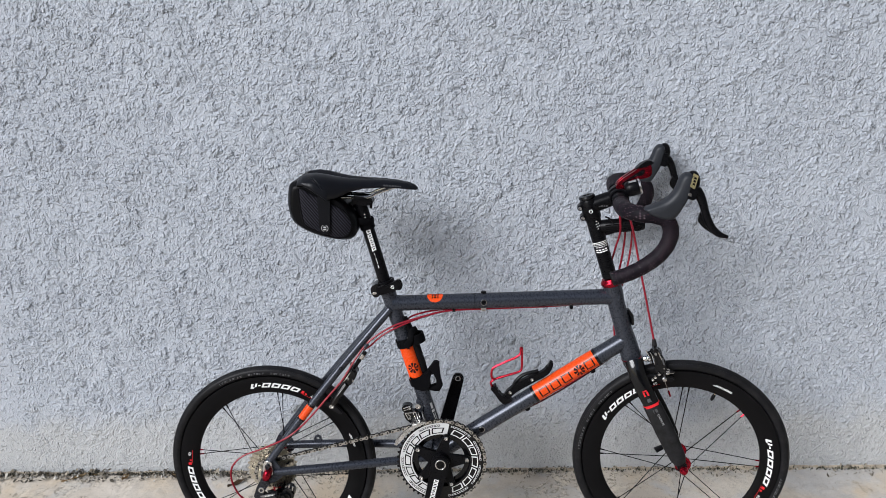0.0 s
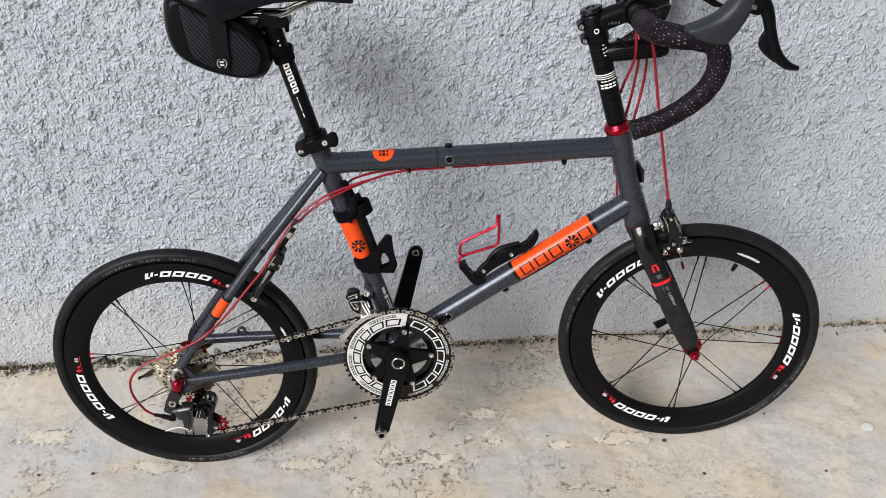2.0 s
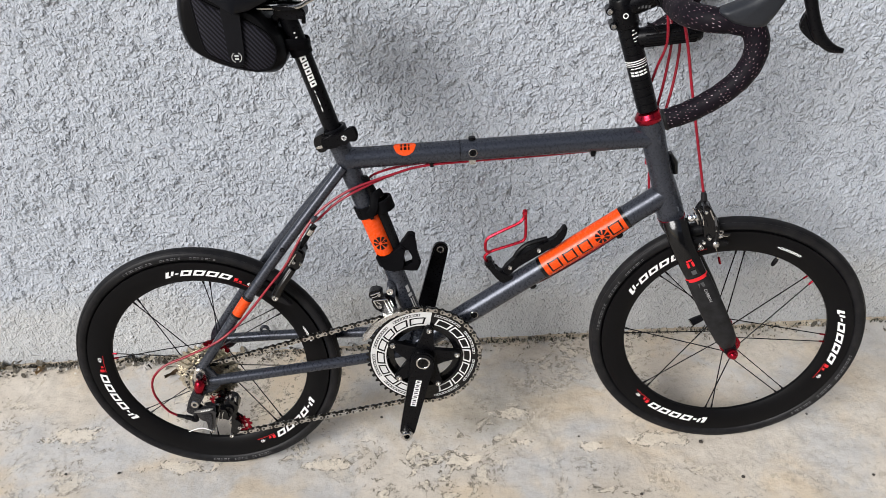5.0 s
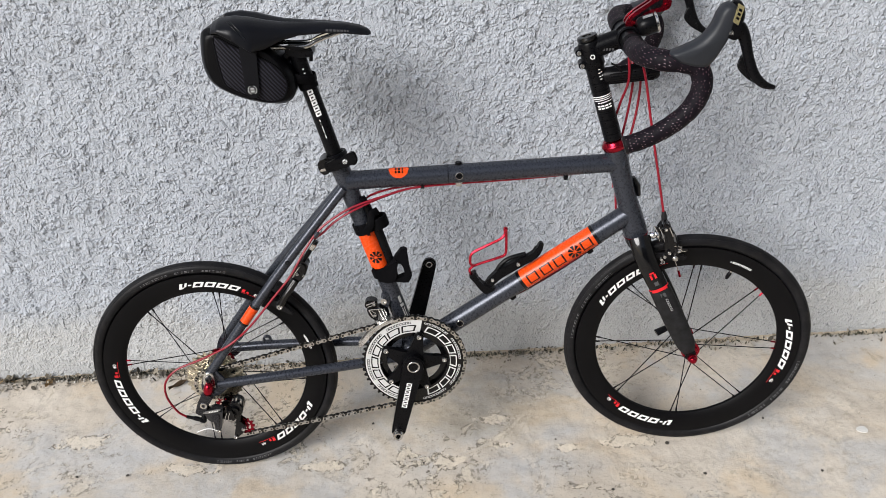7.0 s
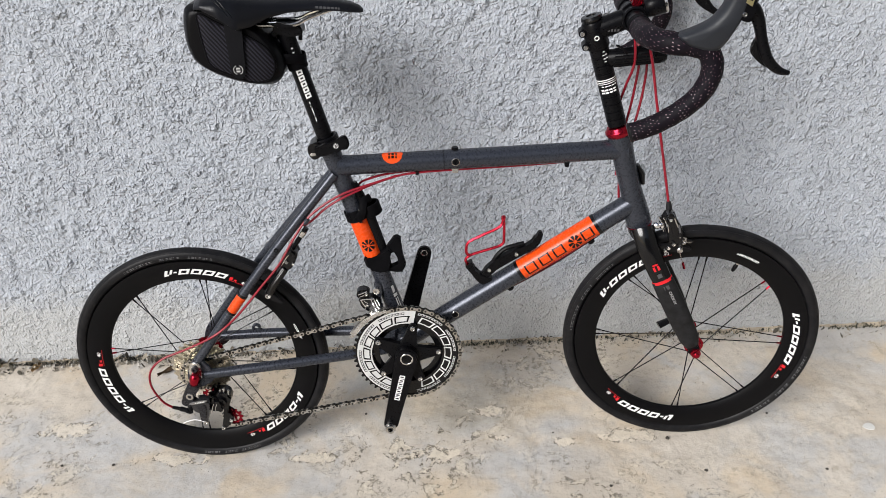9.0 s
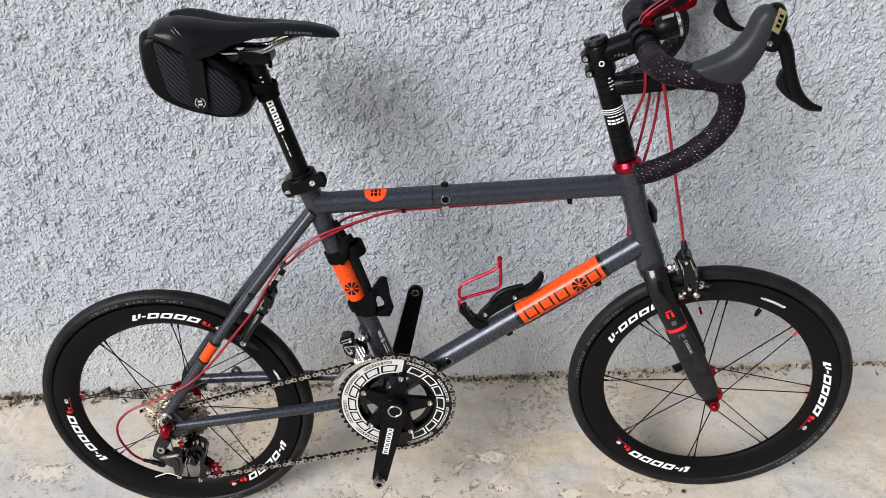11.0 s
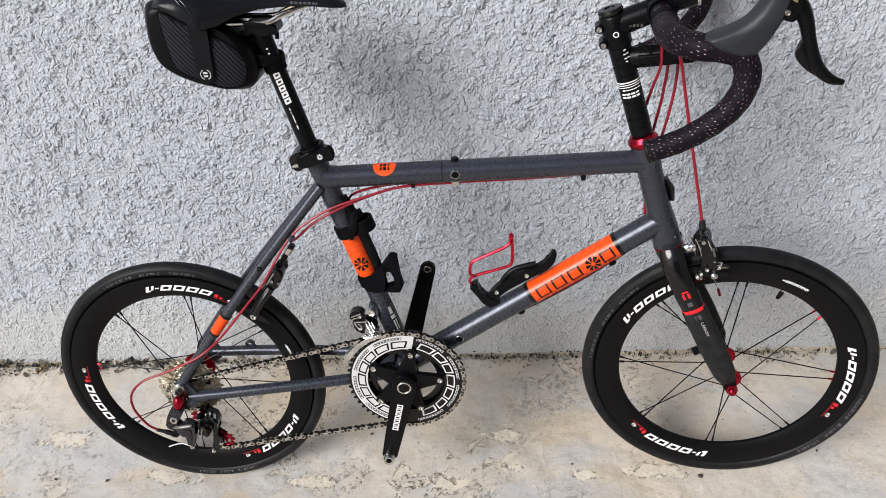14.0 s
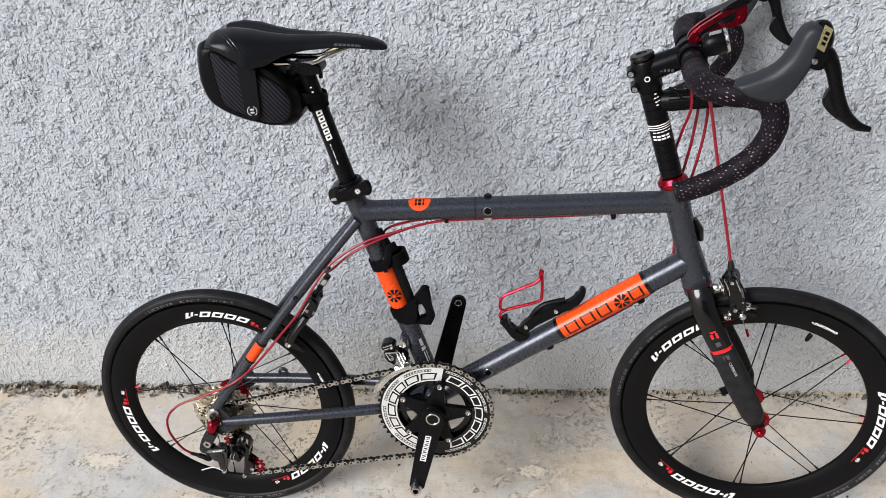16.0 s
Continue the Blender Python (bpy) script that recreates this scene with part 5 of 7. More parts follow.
# cable under the down tube, held off the paint by two clips; shade is put into its red
part("cable_housing", tube(smooth_line([P(0.470, 0.2865, -0.008), P(0.550, 0.3345, -0.006), P(0.6185, 0.3775, 0.0), P(0.640, 0.3890, 0.001), P(0.6635, 0.4020, 0.001), P(0.6973, 0.4222, 0.001), P(0.7304, 0.4435, 0.001), P(0.7580, 0.4620, 0.0), P(0.771, 0.4700, -0.001), P(0.810, 0.4960, -0.006), P(0.822, 0.508, -0.010)], 5), 0.0019, 8), coated("shaded_red_housing", (0.07, 0.010, 0.010), 0.4, 0.0, 0.1, 60, 0.05), BIKE, "red cable housing under the down tube, darkened in colour for shade")
for x, z in ((0.6190, 0.3768), (0.7690, 0.4680)):
    bm = bmesh.new()
    prism(bm, rounded([(-0.0055, -0.0035), (0.0055, -0.0035), (0.0050, 0.0080), (-0.0050, 0.0080)], 2), -0.005, 0.005, 0.001)
    bm.transform(Matrix.Translation(P(x, z)) @ Matrix.Rotation(radians(-32), 4, "Y"))
    part("cable_clip", bm, BLACK, dt)

# front derailleur
bm = bmesh.new()
prism(bm, rounded([(0.3325, 0.3860), (0.3480, 0.3920), (0.3620, 0.3875), (0.3730, 0.3769), (0.3690, 0.3637), (0.3478, 0.3600), (0.3364, 0.3746)], 3), -0.037, -0.014, 0.0045)
fd = part("front_derailleur", bm, GLOSS, BIKE, "black and silver front derailleur")
bm = bmesh.new()
prism(bm, rounded([(0.3290, 0.3985), (0.3346, 0.4045), (0.3450, 0.4050), (0.3525, 0.4000), (0.3515, 0.3915), (0.3410, 0.3875), (0.3300, 0.3900)], 3), -0.035, -0.010, 0.0042)
part("arm", bm, GLOSS, fd)
bm = bmesh.new()
prism(bm, rounded([(0.362, 0.412), (0.370, 0.413), (0.376, 0.402), (0.375, 0.388), (0.366, 0.366), (0.359, 0.368), (0.360, 0.388)], 3), -0.020, -0.008, 0.002)
part("mount_tab", bm, FRAME, fd)
bm = bmesh.new()
lathe(bm, [(0, 0.004), (0.003, 0.004), (0.0034, 0.007), (0.0062, 0.007), (0.0066, 0.002), (0.0066, -0.004), (0, -0.004)], P(0.3655, 0.399, 0.021), NEAR, 18)
part("clamp_bolt", bm, STEEL, fd)
# highlights of the glossy links, put in as thin chrome bars
for a, b, w in (((0.3325, 0.3990), (0.3490, 0.4050), 0.0013), ((0.3338, 0.3940), (0.3430, 0.3970), 0.0009), ((0.3360, 0.3875), (0.3600, 0.3890), 0.0011), ((0.3361, 0.3878), (0.3440, 0.3710), 0.0014), ((0.3420, 0.3850), (0.3490, 0.3790), 0.0010), ((0.3545, 0.3890), (0.3600, 0.3720), 0.0012), ((0.3600, 0.3900), (0.3655, 0.3730), 0.0010), ((0.3655, 0.3880), (0.3705, 0.3740), 0.0010), ((0.3490, 0.3640), (0.3660, 0.3670), 0.0013)):
    bm = bmesh.new()
    sweep(bm, [P(*a, 0.0365), P(*b, 0.0365)], w, 6, up=NEAR, oval=1.0)
    part("bright_line", bm, CHROME, fd)
for p in (P(0.347, 0.3985, 0.0345), P(0.347, 0.3755, 0.0365)):
    bm = bmesh.new()
    bolt(bm, p, NEAR, 0.0034, 0.003)
    part("pivot_pin", bm, STEEL, fd)
CAGE = coated("worn_cage_steel", (0.62, 0.61, 0.60), 0.26, 1.0, 0.35, 160, 0.05)
for y in (-0.059, -0.0455):
    out, inn = [], []
    for k in range(12):
        a, q = radians(108 + 4.4 * k), k / 11
        ro = float(np.interp(q, (0, 0.45, 0.75, 1), (0.1075, 0.1120, 0.1128, 0.1160)))
        ri = float(np.interp(q, (0, 0.45, 0.85, 1), (0.1025, 0.1035, 0.1045, 0.1100)))
        out.append((RING_C.x + ro * math.cos(a), RING_C.z + ro * math.sin(a)))
        inn.append((RING_C.x + ri * math.cos(a), RING_C.z + ri * math.sin(a)))
    bm = bmesh.new()
    prism(bm, out + inn[::-1], y - 0.0008, y + 0.0008)
    part("cage_plate", bm, CAGE, fd, "worn steel cage plate")
bm = bmesh.new()
prism(bm, [(0.352, 0.368), (0.37, 0.374), (0.376, 0.368), (0.358, 0.360)], -0.058, -0.02, 0.002)
part("cage_link", bm, STEEL, fd)

# rear brake
bm = bmesh.new()
prism(bm, rounded([(0.1970, 0.4738), (0.2078, 0.4882), (0.2188, 0.4990), (0.2290, 0.4917), (0.2295, 0.4819), (0.2190, 0.4640), (0.2062, 0.4550), (0.1967, 0.4604)], 3), -0.036, -0.012, 0.004)
rb = part("rear_brake", bm, GLOSS, BIKE, "black rear brake calliper")
bm = bmesh.new()
sweep(bm, smooth_line([P(0.203, 0.460, 0.030), P(0.191, 0.445, 0.035), P(0.180, 0.431, 0.037), P(0.171, 0.415, 0.037)], 5), lambda q: 0.0115 + 0.001 * q, 12, up=NEAR, oval=0.75)
part("near_arm", bm, GLOSS, rb)
bm = bmesh.new()
sweep(bm, smooth_line([P(0.215, 0.49, -0.01), P(0.216, 0.478, -0.024), P(0.200, 0.45, -0.032), P(0.168, 0.409, -0.032)], 5), 0.009, 12, oval=0.7)
part("far_arm", bm, GLOSS, rb)
bm = bmesh.new()
disc(bm, P(0.214, 0.477, 0.0), (0.65, 0, 0.76), 0.010, 0.03, 18, 0.002)
part("pivot", bm, BLACK, rb)
for x, z, o, r in ((0.1695, 0.4125, 0.045, 0.0062), (0.2100, 0.4755, 0.0362, 0.0034), (0.2215, 0.4710, 0.0362, 0.0028)):
    bm = bmesh.new()
    bolt(bm, P(x, z, o), NEAR, r, 0.004)
    part("brake_bolt", bm, STEEL, rb)
bm = bmesh.new()
sweep(bm, [P(0.2000, 0.4680, 0.0365), P(0.2080, 0.4800, 0.0368), P(0.2160, 0.4900, 0.0365)], 0.0010, 6)
part("bright_line", bm, STEEL, rb)
for s in (1, -1):
    bm = bmesh.new()
    prism(bm, rounded([(0.145, 0.425), (0.187, 0.39), (0.181, 0.383), (0.14, 0.416)], 3), -0.022 * s - 0.005, -0.022 * s + 0.005, 0.002)
    part("brake_pad", bm, RUBBER, rb)
bm = bmesh.new()
sweep(bm, [P(0.2510, 0.5330, 0.018), P(0.2470, 0.5280, 0.019), P(0.2465, 0.5275, 0.019), P(0.2331, 0.5100, 0.02), P(0.2219, 0.4925, 0.02)], [0.005, 0.005, 0.0036, 0.0050, 0.0032], 12)
part("adjuster", bm, BLACK, rb)
bm = bmesh.new()
ring(bm, P(0.2425, 0.5225, 0.019), (0.6, 0, 0.8), 0.0035, 0.0064, 0.013, 16, 0.0008)
part("adjuster_nut", bm, STEEL, rb)

# ---- bottle cage ----
bm = bmesh.new()
prism(bm, rounded([(0.5340, 0.4296), (0.5395, 0.4349), (0.5468, 0.4382), (0.5503, 0.4247), (0.5561, 0.4159), (0.5677, 0.4092), (0.5854, 0.3999), (0.5653, 0.3906), (0.5514, 0.4049), (0.5428, 0.4188)], 3), -0.010, 0.010, 0.002)
prism(bm, rounded([(0.5694, 0.3997), (0.5935, 0.4209), (0.6194, 0.4362), (0.6449, 0.4508), (0.6600, 0.4576), (0.6725, 0.4715), (0.6785, 0.4870), (0.6765, 0.4930), (0.6712, 0.4932), (0.6640, 0.4800), (0.6480, 0.4680), (0.6278, 0.4601), (0.6074, 0.4501), (0.5867, 0.4377), (0.5642, 0.4143)], 3), -0.0075, 0.0055, 0.0022)
sweep(bm, smooth_line([P(0.5876, 0.4365), P(0.5955, 0.4490), P(0.6085, 0.4600), P(0.6230, 0.4650), P(0.6450, 0.4700)], 4), 0.0044, 10)
cage = part("bottle_cage", bm, BLACK, BIKE, "black plastic cage with a red wire loop")
for x, z in ((0.5784, 0.4212), (0.6292, 0.4520)):
    bm = bmesh.new()
    bolt(bm, P(x, z, 0.0080), NEAR, 0.0042, 0.003)
    part("cage_bolt", bm, STEEL, cage)
WIRE = coated("bright_red_anodised", (0.48, 0.020, 0.040), 0.24, 0.9, 0.1, 50, 0.02)
upper = [P(0.5450, 0.4562, 0.010), P(0.5385, 0.4600, 0.014), P(0.5362, 0.4680, 0.016), P(0.5375, 0.4795, 0.016), P(0.5405, 0.4850, 0.016), P(0.5465, 0.4897, 0.016), P(0.5700, 0.5005, 0.016), P(0.5916, 0.5095, 0.015), P(0.6000, 0.5150, 0.014), P(0.6035, 0.5200, 0.013), P(0.6050, 0.5295, 0.012)]
lower = [P(0.6062, 0.5295, 0.010), P(0.6068, 0.5150, 0.010), P(0.6066, 0.4960, 0.010), P(0.6058, 0.4820, 0.010), P(0.6035, 0.4760, 0.010), P(0.5980, 0.4722, 0.010), P(0.5800, 0.4668, 0.010), P(0.5622, 0.4614, 0.009), P(0.5446, 0.4553, 0.008), P(0.5360, 0.4490, 0.008), P(0.5350, 0.4430, 0.008), P(0.5385, 0.4350, 0.004)]
for line_ in (upper, lower):
    part("wire", tube(smooth_line(line_, 5), 0.0026, 10), WIRE, cage, "red anodised wire")
bm = bmesh.new()
disc(bm, P(0.6056, 0.5285, 0.011), (0.1, 0, 1), 0.0042, 0.010, 12, 0.002)
part("wire_end", bm, WIRE, cage)

# ---- fork ----
bm = bmesh.new()
crown = HEAD_B + Vector((0.004, 0, 0))
sweep(bm, [crown + AXIS * 0.002, crown - AXIS * 0.012, crown - AXIS * 0.026], [0.0218, 0.0215, 0.017], 24)
fork = part("fork_crown", bm, GLOSS, BIKE, "glossy black carbon fork")
steered(fork)
bm = bmesh.new()
ring(bm, crown + AXIS * 0.0005, AXIS, 0.0208, 0.0231, 0.0022, 32, 0.0005)
part("crown_race", bm, RED, fork, "thin red crown ring")
for s in (1, -1):
    up = [P(0.8590, 0.500, 0.021 * s), P(0.8635, 0.485, 0.0305 * s), P(0.8715, 0.461, 0.0375 * s), P(0.8885, 0.425, 0.0425 * s), P(0.8985, 0.405, 0.0445 * s)]
    low = [P(0.8985, 0.405, 0.0445 * s), P(0.92, 0.361, 0.0485 * s), P(0.9395, 0.32, 0.051 * s), P(0.956, 0.285, 0.0525 * s), P(0.966, 0.262, 0.053 * s)]
    part("upper_blade", tube(smooth_line(up, 5), lambda q: 0.0122 - 0.0017 * q, 20, up=NEAR, oval=1.72), LACQUER, fork)
    part("lower_blade", tube(smooth_line(low, 5), lambda q: 0.0103 + 0.0010 * math.sin(math.pi * min(1, 1.3 * q)) - 0.0008 * q - 0.003 * max(0.0, (q - 0.82) / 0.18), 20, up=NEAR, oval=1.93), coated("matt_carbon", (0.011, 0.011, 0.012), 0.5, 0.0, 0.45, 400, 0.2, gloss=0.2) if s > 0 else BLACK, fork, "matt carbon lower blade")
    part("red_band", tube([along(up[3], up[4], 0.9), along(low[0], low[1], 0.08)], 0.0112, 18, up=NEAR, oval=1.7), REDINK, fork)
    bm = bmesh.new()
    prism(bm, rounded([(0.958, 0.272), (0.972, 0.27), (0.98, 0.258), (0.979, 0.243), (0.966, 0.241), (0.957, 0.256)], 3), -0.053 * s - 0.005, -0.053 * s + 0.004, 0.002)
    part("fork_end", bm, BLACK, fork)
    if s > 0:
        d = (low[1] - low[0]).normalized()
        turn = math.degrees(math.atan2(d.z, d.x))
        part("fork_print", text_bm("CARBON", 0.0072, P(0.9175, 0.375, 0.0605), turn), coated("pale_grey_print", (0.32, 0.32, 0.32), 0.5, 0.0, 0.1, 90, 0.0), fork)
        bm = bmesh.new()
        e = Vector((-d.z, 0, d.x))
        for c, w, h in ((P(0.906, 0.3935, 0.0555), 0.006, 0.005),):
            plate(bm, [c - d * w * 0.7 - e * h, c + d * w * 0.7 - e * h, c + d * w * 0.7 + e * h, c - d * w * 0.7 + e * h], NEAR, 0.0006)
        part("fork_print", bm, GREYINK, fork)
        bm = bmesh.new()
        c = P(0.884, 0.434, 0.0532)
        for u0, u1, v0, v1 in ((-0.008, -0.005, -0.005, 0.005), (-0.0035, 0.006, -0.006, -0.002), (-0.0035, 0.006, 0.002, 0.006)):
            plate(bm, [c + d * u + e * v for u, v in ((u0, v0), (u1, v0), (u1, v1), (u0, v1))], NEAR, 0.0008)
        part("fork_logo", bm, REDINK, fork, "red fork emblem")
        bm = bmesh.new()
        c = P(0.8915, 0.4185, 0.0545)
        plate(bm, [c + d * u + e * v for u, v in ((-0.004, -0.004), (0.004, -0.004), (0.004, 0.004), (-0.004, 0.004))], NEAR, 0.0008)
        part("fork_print", bm, GREYINK, fork)

# front brake
bm = bmesh.new()
sweep(bm, smooth_line([P(0.907, 0.526, 0.012), P(0.914, 0.512, 0.018), P(0.923, 0.497, 0.026), P(0.926, 0.478, 0.032), P(0.922, 0.464, 0.03)], 5), lambda q: 0.0085 - 0.001 * q, 12, oval=0.7)
fb = part("front_brake", bm, GLOSS, BIKE, "black dual-pivot front brake calliper")
steered(fb)
bm = bmesh.new()
sweep(bm, smooth_line([P(0.9, 0.508, 0.0), P(0.91, 0.512, -0.015), P(0.922, 0.5, -0.03), P(0.922, 0.465, -0.031)], 5), 0.008, 12, oval=0.7)
part("far_arm", bm, GLOSS, fb)
bm = bmesh.new()
lathe(bm, [(0, -0.010), (0.0060, -0.010), (0.0075, -0.006), (0.0075, -0.003), (0.0062, -0.001), (0.0088, 0.001), (0.0088, 0.005), (0.0070, 0.008), (0, 0.008)], P(0.889, 0.507, 0.022), (1, 0, 0.15), 20)
part("mount_bolt", bm, CHROME, fb, "silver mount bolt")
for dx, m in ((-0.004, CHROME), (0.0, GLOSS), (0.0045, CHROME), (0.0085, GLOSS)):
    bm = bmesh.new()
    sweep(bm, smooth_line([P(0.889 + dx, 0.525 - 0.3 * dx, 0.026 + 0.6 * dx), P(0.896 + dx, 0.512, 0.029 + 0.6 * dx), P(0.900 + dx, 0.496, 0.030 + 0.6 * dx)], 4), 0.0030 if m == GLOSS else 0.0017, 8, up=NEAR, oval=0.7)
    part("calliper_plate", bm, m, fb)
bm = bmesh.new()
sweep(bm, [P(0.903, 0.548, 0.010), P(0.904, 0.54, 0.011), P(0.905, 0.532, 0.012), P(0.907, 0.522, 0.013)], [0.0038, 0.0052, 0.0056, 0.0045], 12)
part("cable_boot", bm, RUBBER, fb)
for x, z, o in ((0.913, 0.477, 0.041), (0.905, 0.469, 0.040), (0.900, 0.462, 0.038)):
    bm = bmesh.new()
    bolt(bm, P(x, z, o), NEAR, 0.0036, 0.0035)
    part("brake_bolt", bm, STEEL, fb)
bm = bmesh.new()
sweep(bm, smooth_line([P(0.921, 0.497, 0.035), P(0.926, 0.487, 0.036), P(0.934, 0.482, 0.035), P(0.947, 0.479, 0.033)], 4), 0.0045, 10, oval=0.6)
part("release_lever", bm, GLOSS, fb)
bm = bmesh.new()
prism(bm, rounded([(0.900, 0.532), (0.909, 0.533), (0.918, 0.516), (0.925, 0.500), (0.927, 0.480), (0.919, 0.471), (0.907, 0.474), (0.904, 0.494), (0.903, 0.512)], 3), -0.037, -0.014, 0.003)
part("calliper_body", bm, GLOSS, fb)
bm = bmesh.new()
lathe(bm, [(0, 0.006), (0.003, 0.0055), (0.0055, 0.003), (0.0058, -0.003), (0, -0.003)], P(0.925, 0.465, 0.040), NEAR, 18)
part("pad_bolt", bm, STEEL, fb, "domed steel pad bolt")
for a, c, w in ((P(0.922, 0.490, 0.0385), P(0.936, 0.486, 0.036), 0.0016), (P(0.935, 0.487, 0.036), P(0.936, 0.478, 0.036), 0.0014), (P(0.934, 0.4785, 0.036), P(0.945, 0.4765, 0.034), 0.0012), (P(0.910, 0.528, 0.0385), P(0.918, 0.510, 0.0385), 0.0012)):
    bm = bmesh.new()
    sweep(bm, [a, c], w, 6)
    part("bright_line", bm, STEEL, fb)
bm = bmesh.new()
bolt(bm, P(0.904, 0.524, 0.0375), NEAR, 0.0032, 0.003)
part("cable_clamp", bm, STEEL, fb)
bm = bmesh.new()
plate(bm, [P(0.917, 0.515, 0.0375), P(0.921, 0.514, 0.0375), P(0.926, 0.494, 0.0375), P(0.923, 0.493, 0.0375)], NEAR, 0.0004)
part("calliper_print", bm, GREYINK, fb)
bm = bmesh.new()
for z in (0.483, 0.489):
    disc(bm, P(0.932, z - 0.006, 0.036), (1, 0, 0.3), 0.003, 0.008, 12, 0.001)
part("barrel", bm, STEEL, fb)
for s in (1, -1):
    bm = bmesh.new()
    prism(bm, rounded([(0.895, 0.468), (0.945, 0.462), (0.944, 0.452), (0.894, 0.457)], 3), -0.021 * s - 0.006, -0.021 * s + 0.004, 0.002)
    part("brake_pad", bm, RUBBER, fb)
part("inner_cable", tube(smooth_line([P(0.925, 0.462, 0.036), P(0.931, 0.444, 0.03), P(0.938, 0.427, 0.022)], 4), 0.0008, 6), STEEL, fb)
bm = bmesh.new()
sweep(bm, [P(0.9375, 0.428, 0.0222), P(0.942, 0.414, 0.02)], 0.0022, 8)
part("cable_tip", bm, RED, fb)

# ---- stem and steerer ----
TOP = P(0.7515, 0.874)
RING_T = P(0.8045, 0.690)
SA = (TOP - RING_T).normalized()
bm = bmesh.new()
lathe(bm, [(0.0, -0.001), (0.0195, -0.001), (0.0212, 0.003), (0.0228, 0.0055), (0.0228, 0.0095), (0.0218, 0.0112), (0.0195, 0.0135), (0.018, 0.0165), (0.0, 0.0165)], P(0.809, 0.672), SA, 32)
steered(part("headset_cup", bm, RED, BIKE, "red anodised headset cup"))
sp = None
for k in range(10):
    bm = bmesh.new()
    lathe(bm, [(0, 0), (0.0154, 0), (0.0161, 0.0006), (0.0161, 0.0128), (0.0154, 0.0134), (0, 0.0134)], RING_T + SA * (0.001 + 0.0138 * k), SA, 28)
    if sp is None:
        sp = steered(part("spacer_stack", bm, BLACK, BIKE, "stack of black headset spacers with white print"))
    else:
        part("spacer", bm, BLACK, sp)


def on_sp(s, deg, lift=0.0005):
    g = Vector((SA.z, 0, -SA.x))
    return RING_T + SA * s + (Vector(NEAR) * math.cos(radians(deg)) + g * math.sin(radians(deg))) * (0.0161 + lift)



def sp_ink(rows, mat):
    bm = bmesh.new()
    for s0, s1, d0, d1 in rows:
        m = max(1, int(abs(d1 - d0) / 12))
        for i in range(m):
            a, b = d0 + (d1 - d0) * i / m, d0 + (d1 - d0) * (i + 1) / m
            bm.faces.new([bm.verts.new(on_sp(s, d)) for s, d in ((s0, a), (s0, b), (s1, b), (s1, a))])
    part("spacer_print", bm, mat, sp)


sp_ink([(0.0865, 0.0882, -85, 85), (0.0832, 0.0846, -85, 85), (0.0800, 0.0812, -85, 85)], WHITE)
sp_ink([(0.0755, 0.0772, d, d + 16) for d in (-40, -20, 0, 20, 40)], WHITE)
sp_ink([*[(s, s + 0.0028, d, d + 19) for s in (0.064, 0.0687) for d in (-48, -24, 0, 24)]], WHITE)
sp_ink([(s, s + 0.0016, d, d + 12) for s, d in ((0.122, 10), (0.1226, 26), (0.128, 8), (0.1285, 24), (0.134, 14), (0.117, 12))], WHITE)
bm = bmesh.new()
sweep(bm, [RING_T + SA * 0.139, RING_T + SA * 0.142, RING_T + SA * 0.181, RING_T + SA * 0.184], [0.0175, 0.019, 0.019, 0.0175], 26)
sweep(bm, [P(0.758, 0.8515), P(0.785, 0.8615), P(0.808, 0.870)], [0.0178, 0.0172, 0.0165], 22)
stem = steered(part("stem", bm, BLACK, BIKE, "black alloy stem"))
bm = bmesh.new()
lathe(bm, [(0, 0), (0.0165, 0), (0.0178, 0.003), (0.0165, 0.0075), (0.008, 0.0082), (0.0075, 0.0065), (0, 0.0065)], RING_T + SA * 0.186, SA, 28)
part("top_cap", bm, GLOSS, stem)
g = Vector((SA.z, 0, -SA.x))
for s in (0.149, 0.172):
    bm = bmesh.new()
    c = RING_T + SA * s - g * 0.020
    disc(bm, c, (0, 1, 0), 0.0062, 0.028, 16, 0.0015)
    part("clamp_lug", bm, BLACK, stem)
    bm = bmesh.new()
    bolt(bm, c + Vector((0, -0.014, 0)), NEAR, 0.0042, 0.003)
    part("clamp_bolt", bm, STEEL, stem)
bm = bmesh.new()
o = RING_T + SA * 0.160 + Vector((0, -0.0192, 0))
for k in range(10):
    w0, w1 = radians(36 * k), radians(36 * (k + 1))
    plate(bm, [o + Vector((r * math.cos(w), 0, r * math.sin(w))) for r, w in ((0.0028, w0), (0.0042, w0), (0.0042, w1), (0.0028, w1))], NEAR, 0.0002)
part("stem_emblem", bm, WHITE, stem)
bm = bmesh.new()
plate(bm, [P(0.7885, 0.878, 0.0078), P(0.7905, 0.878, 0.0078), P(0.7905, 0.868, 0.0158), P(0.7885, 0.868, 0.0158)], (0, -0.7, 0.7), 0.0006)
part("stem_mark", bm, WHITE, stem)
bm = bmesh.new()
for k in range(5):
    plate(bm, [P(0.7725 + 0.005 * k, 0.853, 0.0166), P(0.7755 + 0.005 * k, 0.8535, 0.0166), P(0.7755 + 0.005 * k, 0.8575, 0.0166), P(0.7725 + 0.005 * k, 0.857, 0.0166)], NEAR, 0.0003)
part("stem_print", bm, GREYINK, stem)
BAR = P(0.819, 0.872)
bm = bmesh.new()
ring(bm, BAR, (0, 1, 0), 0.0155, 0.0205, 0.044, 28, 0.002)
face = part("bar_clamp", bm, BLACK, stem)
